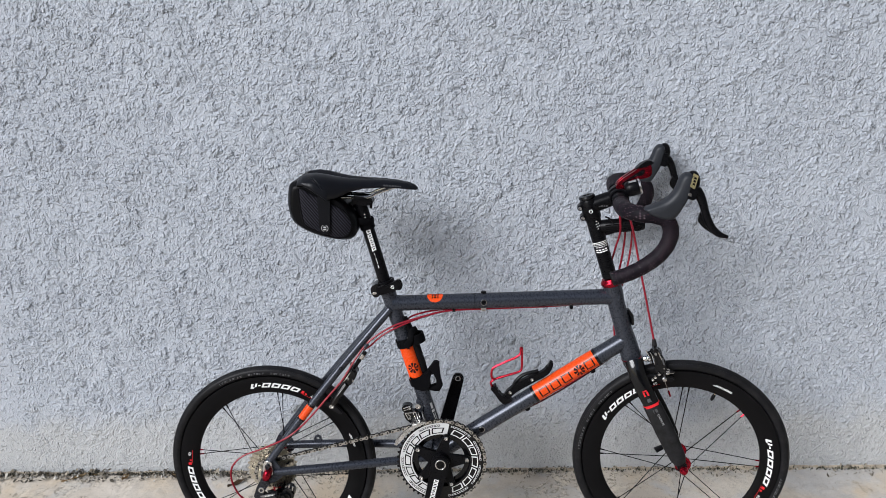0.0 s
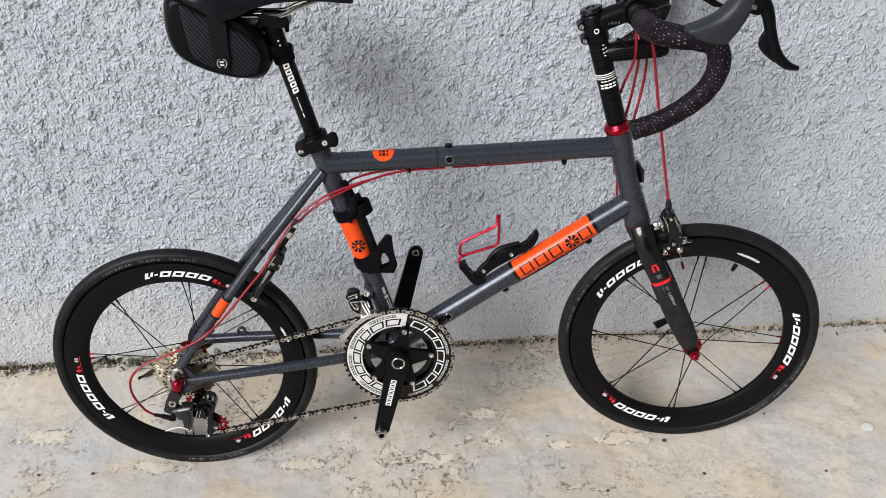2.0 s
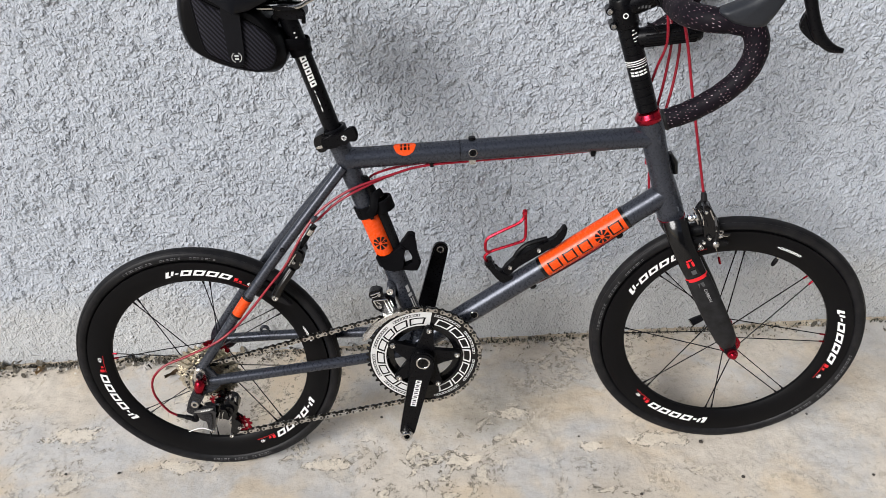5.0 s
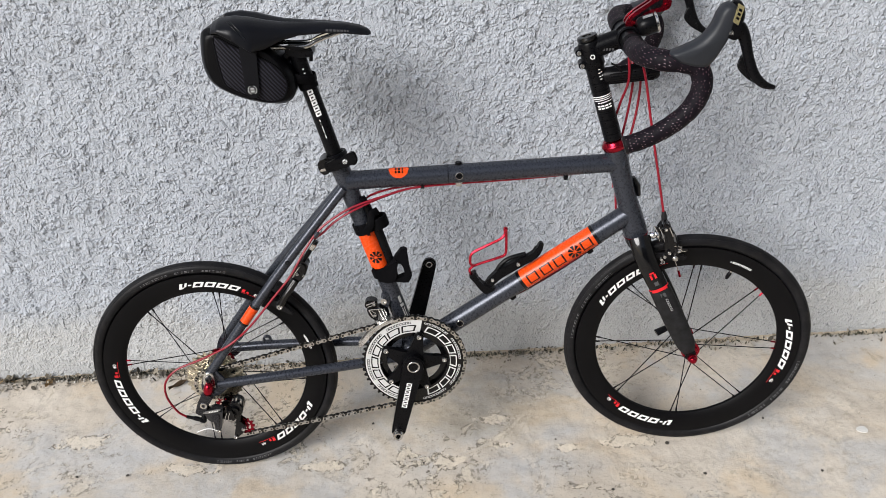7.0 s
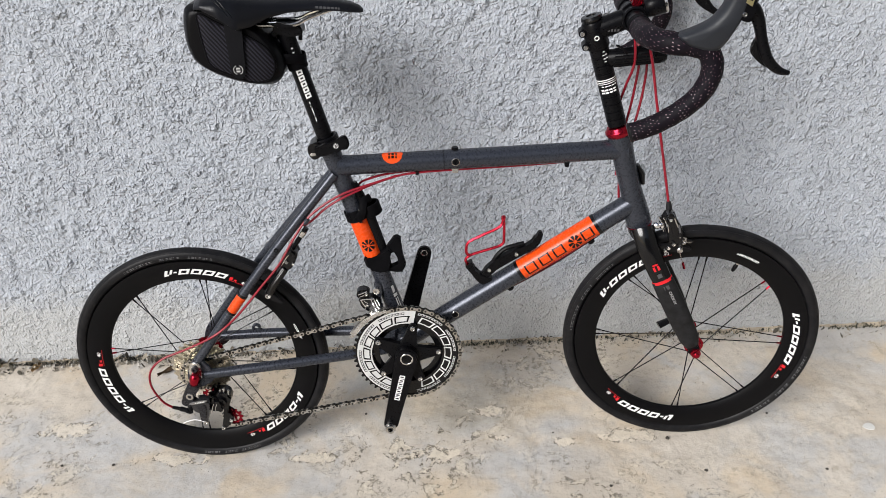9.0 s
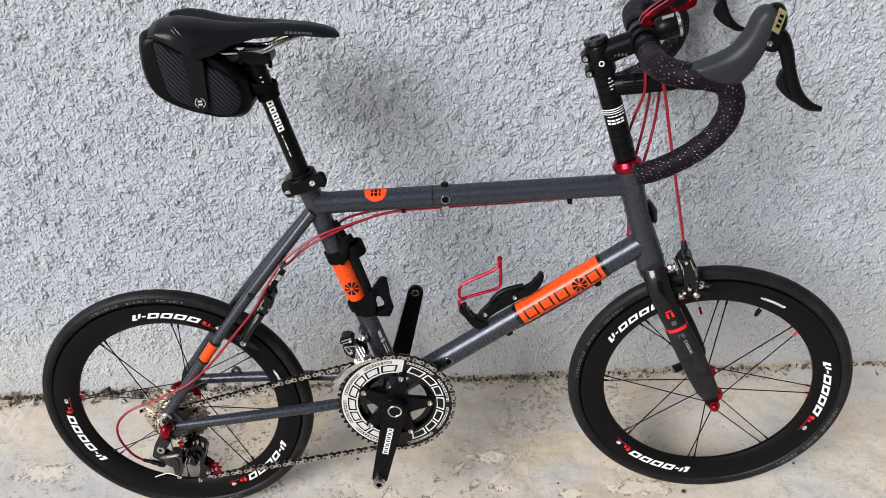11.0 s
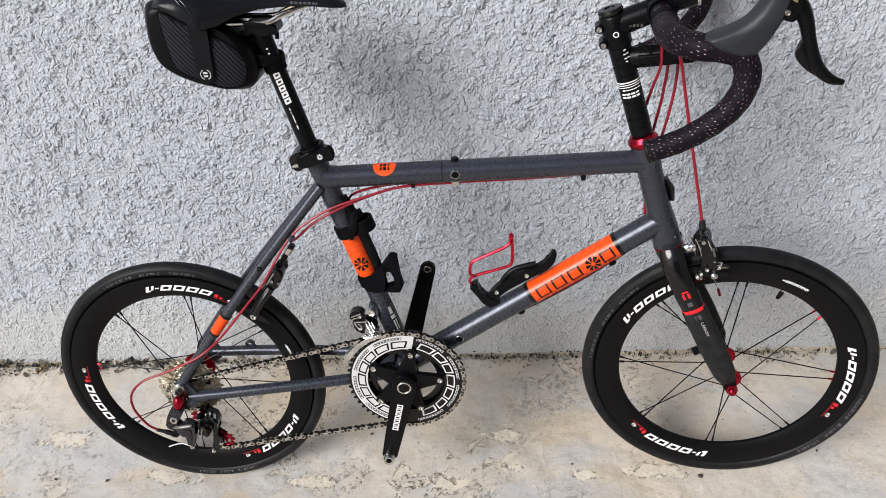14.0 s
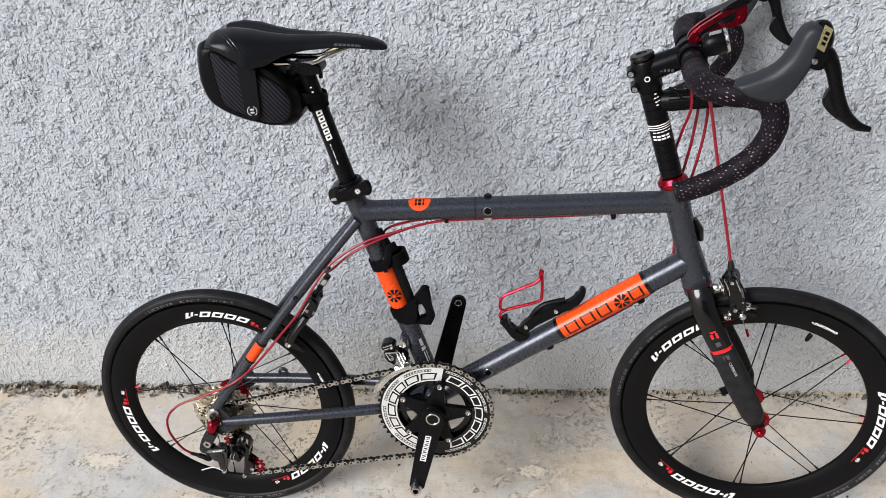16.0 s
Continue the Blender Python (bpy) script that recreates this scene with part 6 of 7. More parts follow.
for s in (1, -1):
    for dz in (0.012, -0.012):
        bm = bmesh.new()
        disc(bm, BAR + Vector((0.018, 0.015 * s, dz)), (1, 0, 0), 0.0042, 0.014, 14, 0.001)
        part("faceplate_bolt", bm, STEEL, face)
# accessory tube under the bar
bm = bmesh.new()
sweep(bm, [P(0.779, 0.8055), P(0.785, 0.806), P(0.872, 0.8127), P(0.876, 0.813)], [0.012, 0.0148, 0.0148, 0.012], 20)
ext = steered(part("accessory_tube", bm, BLACK, BIKE, "ribbed black accessory tube under the stem"))
for k in range(9):
    w = radians(-80 + 20 * k)
    bm = bmesh.new()
    o = Vector((0, -0.0148 * math.cos(w), 0.0148 * math.sin(w)))
    sweep(bm, [P(0.792, 0.8065) + o, P(0.868, 0.8124) + o], 0.0013, 6)
    part("rib", bm, BLACK, ext)


# ---- handlebar and levers ----
def taped():
    m, nt, b = nodes_of("dotted_bar_tape")
    coords(nt)
    uv = nt.nodes.new("ShaderNodeUVMap")
    mp = add(nt, "ShaderNodeMapping", Rotation=(0, 0, 0.5), Scale=(1, 1, 1))
    nt.links.new(uv.outputs[0], mp.inputs[0])
    br = add(nt, "ShaderNodeTexBrick", Scale=1.0)
    br.inputs["Color1"].default_value, br.inputs["Color2"].default_value, br.inputs["Mortar"].default_value = (0.1, 0.1, 0.1, 1), (1, 1, 1, 1), (0, 0, 0, 1)
    br.inputs["Brick Width"].default_value, br.inputs["Row Height"].default_value = 0.0060, 0.0047
    br.inputs["Mortar Size"].default_value, br.inputs["Mortar Smooth"].default_value = 0.00202, 0.1
    br.offset = 0.5
    nt.links.new(mp.outputs[0], br.inputs["Vector"])
    dots = ramp(nt, br.outputs[0], [(0.0, (0.0062, 0.0045, 0.0072)), (0.3, (0.011, 0.006, 0.010)), (0.5, (0.17, 0.085, 0.105)), (0.8, (0.34, 0.24, 0.27)), (1.0, (0.50, 0.43, 0.45))])
    lap = add(nt, "ShaderNodeTexWave", Scale=15.0, Distortion=0.4)
    nt.links.new(mp.outputs[0], lap.inputs["Vector"])
    nt.links.new(mix(nt, ramp(nt, lap.outputs[1], [(0.12, grey(1)), (0.20, grey(0))]), dots, (0.0060, 0.0046, 0.0070)), b.inputs["Base Color"])
    b.inputs["Roughness"].default_value = 0.55
    b.inputs["Specular IOR Level"].default_value = 0.09
    wv = add(nt, "ShaderNodeTexWave", Scale=11.5, Distortion=0.0)
    wv.wave_profile = "SAW"
    nt.links.new(mp.outputs[0], wv.inputs["Vector"])
    bump(nt, b, wv.outputs[1], 0.35, 0.0012)
    return m


TAPE = taped()
bars = None
for s in (1, -1):
    pts = smooth_line([P(0.819, 0.872, 0.062 * s), P(0.8185, 0.873, 0.10 * s), P(0.8195, 0.876, 0.14 * s), P(0.8285, 0.877, 0.17 * s), P(0.848, 0.8755, 0.187 * s), P(0.872, 0.8735, 0.19 * s), P(0.893, 0.866, 0.191 * s), P(0.9025, 0.847, 0.192 * s), P(0.9005, 0.825, 0.193 * s), P(0.8885, 0.802, 0.193 * s), P(0.869, 0.783, 0.193 * s), P(0.845, 0.767, 0.193 * s), P(0.82, 0.755, 0.193 * s), P(0.797, 0.7475, 0.193 * s)], 7)
    if bars is None:
        bars = steered(part("handlebar", tube([P(0.819, 0.872, -0.064), P(0.819, 0.872, 0.064)], 0.0155, 24), BLACK, BIKE, "drop handlebar in dotted black tape"))
    # each turn of the tape laps a little over the one before
    part("bar_tape", tube(pts, [0.0168 - 0.0030 * k / len(pts) + 0.0007 * ((k / 5.5) % 1.0) for k in range(len(pts))], 20), TAPE, bars, "black tape with pale red dots")
    bm = bmesh.new()
    disc(bm, P(0.796, 0.7472, 0.193 * s), (1, 0, 0.33), 0.0150, 0.006, 22, 0.002)
    part("end_plug", bm, RUBBER, bars)
    bm = bmesh.new()
    ring(bm, P(0.819, 0.8722, 0.066 * s), (0, 1, 0), 0.0158, 0.0178, 0.018, 24, 0.001)
    part("tape_finish", bm, FABRIC, bars)

GOLD = coated("gold_badge", (0.55, 0.48, 0.25), 0.3, 0.7, 0.1, 60, 0.02)
for s in (1, -1):
    o = 0.192 * s
    shape = rounded([(0.850, 0.889), (0.866, 0.896), (0.881, 0.903), (0.895, 0.912), (0.907, 0.928), (0.913, 0.944), (0.920, 0.954), (0.929, 0.9575), (0.938, 0.954), (0.941, 0.942), (0.937, 0.925), (0.932, 0.907), (0.922, 0.888), (0.913, 0.873), (0.904, 0.865), (0.889, 0.865), (0.872, 0.871), (0.859, 0.879)], 4)
    bm = bmesh.new()
    spine = [(0.866, 0.885), (0.889, 0.885), (0.912, 0.897), (0.923, 0.920), (0.928, 0.941)]
    lay = []
    for a in range(-78, 79, 12):
        y, k = 0.0184 * math.sin(radians(a)), math.cos(radians(a)) ** 0.55
        row = []
        for x, z in shape:
            c = min((Vector(spine[i]).lerp(Vector(spine[i + 1]), j / 4) for i in range(4) for j in range(5)), key=lambda q: (q - Vector((x, z))).length)
            row.append(bm.verts.new((c[0] + (x - c[0]) * k, -o + y, c[1] + (z - c[1]) * k)))
        lay.append(row)
    for p, q in zip(lay, lay[1:]):
        for i in range(len(shape)):
            j = (i + 1) % len(shape)
            bm.faces.new((p[i], p[j], q[j], q[i]))
    bm.faces.new(lay[0])
    bm.faces.new(lay[-1])
    hood = steered(part("brake_hood", bm, HOOD, BIKE, "black rubber lever hood", sharp=1.2))
    bm = bmesh.new()
    sweep(bm, smooth_line([P(0.931, 0.955, o), P(0.939, 0.947, o), P(0.941, 0.936, o), P(0.936, 0.922, o)], 4), [0.006, 0.009, 0.011, 0.012, 0.012, 0.012, 0.012, 0.012, 0.012, 0.012, 0.011, 0.009, 0.007], 16, up=NEAR)
    prism(bm, rounded([(0.931, 0.936), (0.9205, 0.922), (0.922, 0.914), (0.930, 0.909), (0.941, 0.906), (0.947, 0.916), (0.945, 0.932), (0.940, 0.942)], 3), -o - 0.0165, -o + 0.0165, 0.003)
    part("lever_head", bm, BLACK, hood)
    bm = bmesh.new()
    quad = [P(0.9375, 0.9575, o + 0.0160 * s), P(0.9465, 0.9520, o + 0.0140 * s), P(0.9400, 0.9275, o + 0.0160 * s), P(0.9315, 0.9330, o + 0.0185 * s)]
    plate(bm, quad, (0.3, -s, 0), 0.0015)
    badge = part("name_plate", bm, GOLD, hood, "gold badge on the lever")
    bm = bmesh.new()
    for k in range(3):
        a = [along(along(quad[0], quad[3], u), along(quad[1], quad[2], u), v) for u, v in ((0.2 + 0.22 * k, 0.25), (0.34 + 0.22 * k, 0.25), (0.34 + 0.22 * k, 0.75), (0.2 + 0.22 * k, 0.75))]
        plate(bm, [p + Vector((0.0005, -0.0016 * s, 0)) for p in a], (0.3, -s, 0), 0.0004)
    part("plate_print", bm, BLACK, badge)
    bm = bmesh.new()
    bolt(bm, P(0.9325, 0.917, o + 0.0166 * s), (0, -s, 0), 0.0036, 0.002)
    part("pivot_pin", bm, STEEL, hood)
    bm = bmesh.new()
    lev = smooth_line([P(0.937, 0.925, o), P(0.948, 0.919, o), P(0.957, 0.904, o), P(0.963, 0.885, o), P(0.9695, 0.866, o), P(0.9785, 0.849, o), P(0.993, 0.836, o), P(1.0085, 0.831, o)], 5)
    sweep(bm, lev, lambda q: float(np.interp(q * 7, range(8), [0.010, 0.0105, 0.0085, 0.0075, 0.0078, 0.0075, 0.006, 0.0032])), 14, up=NEAR, oval=1.0)
    blade = part("brake_lever", bm, BLACK, BIKE, "black brake and shift lever")
    steered(blade)
    bm = bmesh.new()
    prism(bm, rounded([(0.961, 0.884), (0.955, 0.873), (0.953, 0.862), (0.961, 0.851), (0.974, 0.841), (0.983, 0.838), (0.978, 0.852), (0.969, 0.868)], 3), -o - 0.004 + 0.006 * s, -o + 0.004 + 0.006 * s, 0.0015)
    part("shift_paddle", bm, GLOSS, blade)

# red mount with its lamp
bm = bmesh.new()
for y in (-0.014, 0.006):
    prism(bm, rounded([(0.813, 0.894), (0.819, 0.908), (0.845, 0.926), (0.870, 0.942), (0.883, 0.945), (0.886, 0.922), (0.874, 0.914), (0.852, 0.911), (0.834, 0.900), (0.823, 0.889)], 3), y, y + 0.008, 0.0015)
mount = steered(part("mount_arm", bm, RED, BIKE, "red anodised handlebar mount"))
bm = bmesh.new()
prism(bm, rounded([(0.823, 0.903), (0.846, 0.9195), (0.866, 0.932), (0.872, 0.931), (0.868, 0.921), (0.850, 0.9165), (0.832, 0.9045), (0.8255, 0.898)], 3), -0.0146, -0.0125)
part("mount_inset", bm, GLOSS, mount)
bm = bmesh.new()
prism(bm, rounded([(0.852, 0.934), (0.866, 0.946), (0.880, 0.952), (0.890, 0.946), (0.872, 0.938)], 3), -0.016, 0.006, 0.002)
part("mount_cradle", bm, BLACK, mount)
bm = bmesh.new()
ring(bm, P(0.819, 0.8725, -0.004), (0, 1, 0), 0.0205, 0.0235, 0.016, 26, 0.001)
part("mount_clamp", bm, BLACK, mount)
for x, z in ((0.826, 0.898), (0.878, 0.924)):
    bm = bmesh.new()
    bolt(bm, P(x, z, 0.0145), NEAR, 0.0035, 0.003)
    part("mount_bolt", bm, RED, mount)

# cables from the levers
for pts in ([P(0.818, 0.86, 0.03), P(0.824, 0.80, 0.012), P(0.816, 0.75, -0.018), P(0.808, 0.70, -0.03), P(0.812, 0.62, -0.03), P(0.812, 0.585, -0.024)],
            [P(0.83, 0.86, -0.05), P(0.838, 0.80, -0.03), P(0.836, 0.75, -0.035), P(0.828, 0.70, -0.034), P(0.815, 0.655, -0.026), P(0.79, 0.632, -0.016), P(0.74, 0.6285, -0.002)],
            [P(0.832, 0.86, -0.06), P(0.851, 0.80, -0.04), P(0.853, 0.75, -0.045), P(0.843, 0.69, -0.04), P(0.828, 0.65, -0.03), P(0.795, 0.636, -0.02), P(0.745, 0.629, 0.004)],
            [P(0.832, 0.862, 0.055), P(0.847, 0.81, 0.045), P(0.862, 0.74, 0.03), P(0.879, 0.66, 0.02), P(0.894, 0.59, 0.012), P(0.903, 0.545, 0.010)]):
    steered(part("cable_housing", tube(smooth_line(pts, 6), 0.0023, 8), REDCABLE, BIKE, "red cable housing below the bar"))
bm = bmesh.new()
sweep(bm, smooth_line([P(0.79, 0.835, 0.03), P(0.80, 0.83, 0.032), P(0.808, 0.82, 0.03)], 4), 0.0018, 8)
steered(part("zip_tie", bm, BLACK, BIKE))

# ---- lamp on the mount ----
LAMP = new("bicycle_lamp")
LAMP.matrix_world = BIKE.matrix_world @ STEER
tagged(LAMP, "small black round lamp hung below the red handlebar mount", "lamp")
la = P(0.830, 0.893, 0.034)
lx = Vector((0.93, 0.0, 0.25)).normalized()
bm = bmesh.new()
lathe(bm, [(0, 0), (0.012, 0), (0.0155, 0.004), (0.0168, 0.012), (0.0168, 0.028), (0.0155, 0.030), (0, 0.030)], la, lx, 28)
part("body", bm, BLACK, LAMP)
bm = bmesh.new()
ring(bm, la + lx * 0.031, lx, 0.0125, 0.0172, 0.005, 28, 0.001)
part("bezel", bm, STEEL, LAMP, "chrome bezel")
bm = bmesh.new()
disc(bm, la + lx * 0.0305, lx, 0.0128, 0.003, 24, 0.001)
part("lens", bm, coated("lamp_lens", (0.5, 0.52, 0.52), 0.12, 0.0, 0.05, 30, 0.0), LAMP, "clear lens")
bm = bmesh.new()
plate(bm, [la + lx * 0.006 + Vector((0, -0.010, 0.0135)), la + lx * 0.022 + Vector((0, -0.010, 0.0135)), la + lx * 0.022 + Vector((0, -0.005, 0.0165)), la + lx * 0.006 + Vector((0, -0.005, 0.0165))], (0, -0.6, 0.8), 0.0015)
part("switch", bm, STEEL, LAMP)

# ---- saddle bag ----
BAG = new("saddle_bag")
BAG.matrix_world = BIKE.matrix_world.copy()
tagged(BAG, "black nylon saddle bag with woven side panels strapped under the saddle", "bag")


def woven():
    m, nt, b = nodes_of("woven_nylon")
    c = coords(nt)
    mp = add(nt, "ShaderNodeMapping", Rotation=(0, radians(38), 0))
    nt.links.new(c.outputs["Object"], mp.inputs[0])
    wv = add(nt, "ShaderNodeTexWave", Scale=62.0, Distortion=0.6, Detail=1.0)
    nt.links.new(mp.outputs[0], wv.inputs["Vector"])
    w2 = add(nt, "ShaderNodeTexWave", Scale=110.0, Distortion=0.4)
    w2.bands_direction = "Z"
    nt.links.new(mp.outputs[0], w2.inputs["Vector"])
    m2 = nt.nodes.new("ShaderNodeMath")
    m2.operation = "MULTIPLY"
    nt.links.new(wv.outputs[1], m2.inputs[0])
    nt.links.new(ramp(nt, w2.outputs[1], [(0.0, grey(0.55)), (1.0, grey(1.0))]), m2.inputs[1])
    nt.links.new(ramp(nt, m2.outputs[0], [(0.1, (0.0018, 0.0018, 0.0026)), (0.8, (0.021, 0.020, 0.029))]), b.inputs["Base Color"])
    b.inputs["Roughness"].default_value = 0.6
    b.inputs["Specular IOR Level"].default_value = 0.12
    bump(nt, b, m2.outputs[0], 0.6, 0.001)
    return m


WOVEN = woven()
outline = [(0.150, 0.928), (0.122, 0.930), (0.110, 0.920), (0.105, 0.886), (0.107, 0.860), (0.116, 0.840), (0.140, 0.822), (0.175, 0.807), (0.208, 0.800), (0.232, 0.799), (0.247, 0.808), (0.254, 0.828), (0.250, 0.85), (0.238, 0.872), (0.22, 0.892), (0.19, 0.905)]
rows = [(-0.046, 0.80), (-0.0455, 0.86), (-0.043, 0.90), (-0.030, 0.995), (-0.026, 1.0), (0.026, 1.0), (0.030, 0.995), (0.043, 0.90), (0.0455, 0.86), (0.046, 0.8)]
bm = bmesh.new()
sm = rounded(outline, 4)
cx, cz = sum(p[0] for p in sm) / len(sm), sum(p[1] for p in sm) / len(sm)
layers = [[bm.verts.new((cx + (x - cx) * k, y, cz + (z - cz) * k)) for x, z in sm] for y, k in rows]
for a, b in zip(layers, layers[1:]):
    for i in range(len(sm)):
        j = (i + 1) % len(sm)
        bm.faces.new((a[i], a[j], b[j], b[i]))
bm.faces.new(layers[0])
bm.faces.new(layers[-1])
part("body", bm, coated("black_coated_nylon", (0.0020, 0.0020, 0.0027), 0.36, 0.0, 0.2, 110, 0.35, gloss=0.11), BAG)
for s in (1, -1):
    pan = rounded([(0.136, 0.918), (0.134, 0.900), (0.137, 0.862), (0.143, 0.838), (0.168, 0.823), (0.205, 0.808), (0.232, 0.812), (0.243, 0.835), (0.234, 0.858), (0.212, 0.876), (0.19, 0.888), (0.16, 0.904)], 4)
    bm = bmesh.new()
    px, pz = 0.185, 0.86
    lay = []
    for k, y in ((1.0, 0.0452), (1.0, 0.0472), (0.93, 0.0492), (0.75, 0.0512), (0.4, 0.0522)):
        lay.append([bm.verts.new((px + (x - px) * k, -y * s, pz + (z - pz) * k)) for x, z in pan])
    for a, b in zip(lay, lay[1:]):
        for i in range(len(pan)):
            j = (i + 1) % len(pan)
            bm.faces.new((a[i], a[j], b[j], b[i]))
    bm.faces.new(lay[-1])
    part("side_panel", bm, WOVEN, BAG, "woven grey-black side panel")
    part("piping", tube([P(x, z, 0.0465 * s) for x, z in pan], 0.0022, 8, closed=True), FABRIC, BAG)
    bm = bmesh.new()
    prism(bm, rounded([(0.176, 0.905), (0.200, 0.902), (0.199, 0.86), (0.197, 0.828), (0.191, 0.818), (0.182, 0.818), (0.175, 0.828), (0.175, 0.865)], 3), -0.0555 * s - 0.0012, -0.0555 * s + 0.0012, 0.0008)
    bs = part("strap", bm, coated("black_strap", (0.0040, 0.0042, 0.0055), 0.5, 0.0, 0.15, 90, 0.3, gloss=0.10), BAG, "black leather strap over the bag")
    bm = bmesh.new()
    o = P(0.186, 0.831, 0.0568 * s)
    for k in range(16):
        if k in (3, 4, 11, 12):
            continue
        w0, w1 = radians(22.5 * k), radians(22.5 * (k + 1))
        plate(bm, [o + Vector((r * math.cos(w), 0, r * math.sin(w))) for r, w in ((0.0068, w0), (0.0076, w0), (0.0076, w1), (0.0068, w1))], (0, -s, 0), 0.0003)
    for u0, u1, v0, v1 in ((-0.003, 0.003, -0.0035, -0.001), (-0.003, 0.003, 0.001, 0.0035)):
        plate(bm, [o + Vector((u, 0, v)) for u, v in ((u0, v0), (u1, v0), (u1, v1), (u0, v1))], (0, -s, 0), 0.0003)
    part("strap_emblem", bm, RINGWHITE, bs)
bm = bmesh.new()
sweep(bm, smooth_line([P(0.245, 0.838, 0.02), P(0.262, 0.836, 0.022), P(0.281, 0.833, 0.012), P(0.284, 0.832, 0.0), P(0.281, 0.833, -0.012), P(0.262, 0.836, -0.022), P(0.245, 0.838, -0.02)], 5), 0.008, 8, up=(0, 0, 1), oval=0.2)
part("post_strap", bm, FABRIC, BAG)


# ---- litter on the ground ----
def litter_material(name, stops, rough=0.85):
    m, nt, b = nodes_of(name)
    coords(nt)
    geo = nt.nodes.new("ShaderNodeNewGeometry")
    col = ramp(nt, geo.outputs["Random Per Island"], stops)
    col = mix(nt, ramp(nt, noise_at(nt, 500, 3), [(0.35, grey(0.5)), (0.6, grey(0))]), col, (0.05, 0.04, 0.03))
    nt.links.new(col, b.inputs["Base Color"])
    b.inputs["Roughness"].default_value = rough
    return m


LEAFY = litter_material("dry_litter", [(0.0, (0.035, 0.032, 0.026)), (0.3, (0.10, 0.088, 0.066)), (0.55, (0.22, 0.19, 0.14)), (0.8, (0.38, 0.34, 0.27)), (1.0, (0.55, 0.52, 0.46))])
MOSSY = litter_material("dark_moss", [(0.0, (0.012, 0.014, 0.009)), (0.6, (0.03, 0.034, 0.02)), (1.0, (0.06, 0.062, 0.035))])
rng = np.random.RandomState(21)


def clumped(x):
    """How thickly litter lies at x along the foot of the wall."""
    v = 0.42 + 0.58 * noise.noise(Vector((x * 3.1, 4.2, 0))) + 0.35 * noise.noise(Vector((x * 11, 1.2, 0)))
    return v + (0.32 if x < -0.5 else 0.0) + (0.22 if 0.05 < x < 0.55 else 0.0)


verts, faces = [], []
made = 0
while made < 1300:
    x = rng.uniform(-1.45, 1.5)
    if rng.rand() > clumped(x):
        continue
    back = rng.rand() ** 1.8
    y, z = 2.166 - 0.040 * back, 0.001 + 0.012 * (1 - back) * rng.rand()
    size = rng.uniform(0.0018, 0.0055) * (1.9 if rng.rand() > (0.70 if x < -0.45 else 0.93) else 1)
    a, tilt, curl = rng.uniform(0, 6.28), rng.uniform(-0.9, 0.9), rng.uniform(-0.5, 0.5)
    m = Matrix.Translation((x, y, z + size * 0.4)) @ Euler((tilt, rng.uniform(-0.9, 0.9), a)).to_matrix().to_4x4()
    w = size * rng.uniform(0.3, 0.7)
    base = len(verts)
    for u, v, h in ((-size, 0, 0), (-size * 0.3, -w, curl * w), (size * 0.5, -w * 0.8, curl * w), (size, 0, curl * size * 0.4), (size * 0.4, w, curl * w), (-size * 0.4, w * 0.9, curl * w), (0, 0, -0.0006)):
        verts.append(tuple(m @ Vector((u, v, h))))
    faces += [(base + i, base + (i + 1) % 6, base + 6) for i in range(6)]
    made += 1
me = bpy.data.meshes.new("leaf_litter")
me.from_pydata(verts, [], faces)
me.materials.append(LEAFY)
tagged(new("leaf_litter", me), "dry brown leaf crumbs lying along the foot of the wall", "litter", kind="stuff")

verts, faces = [], []
made = 0
while made < 1900:
    x = rng.uniform(-1.45, 1.5)
    if rng.rand() > clumped(x + 0.07) * 0.9:
        continue
    y, z = 2.167 - 0.012 * rng.rand(), 0.0
    tall = rng.uniform(0.003, 0.010) * (1.6 if rng.rand() > 0.95 else 1)
    a = rng.uniform(0, 6.28)
    lean = Vector((math.cos(a), math.sin(a) * 0.6 - 0.3, 0)) * tall * rng.uniform(0.2, 0.8)
    side = Vector((-math.sin(a), math.cos(a), 0)) * rng.uniform(0.0008, 0.002)
    p = Vector((x, y, z))
    base = len(verts)
    verts += [tuple(p - side), tuple(p + side), tuple(p + lean * 0.5 + side * 0.9 + Vector((0, 0, tall * 0.6))), tuple(p + lean + Vector((0, 0, tall))), tuple(p + lean * 0.5 - side * 0.9 + Vector((0, 0, tall * 0.6)))]
    faces += [(base, base + 1, base + 2, base + 4), (base + 4, base + 2, base + 3)]
    made += 1
me = bpy.data.meshes.new("moss")
me.from_pydata(verts, [], faces)
me.materials.append(MOSSY)
tagged(new("moss", me), "dark moss and weed tufts in the joint below the wall", "moss", kind="stuff")

# earth washed into the joint, and crumbs of plaster broken from the wall
EARTH = coated("washed_earth", (0.40, 0.345, 0.265), 0.9, 0.0, 0.3, 90, 0.5, gloss=0.15)
verts, faces = [], []
steps, across = 620, 6
for i in range(steps + 1):
    x = -1.45 + 3.0 * i / steps
    v = 0.5 + 0.5 * noise.noise(Vector((x * 5.3, 7.7, 0))) + 0.3 * noise.noise(Vector((x * 23, 3.1, 0)))
    v = max(0.05, v * (1.25 if x > 0.9 else 0.75))
    wide, tall = 0.006 + 0.024 * v, 0.002 + 0.009 * v
    for j in range(across + 1):
        u = j / across
        jag = rng.uniform(-0.0008, 0.0008)
        verts.append((x, WALL_Y + 0.002 - (wide + 0.006 * noise.noise(Vector((x * 40, u, 0)))) * u + jag, tall * (1 - u) ** 1.6 - 0.003 * u + jag))
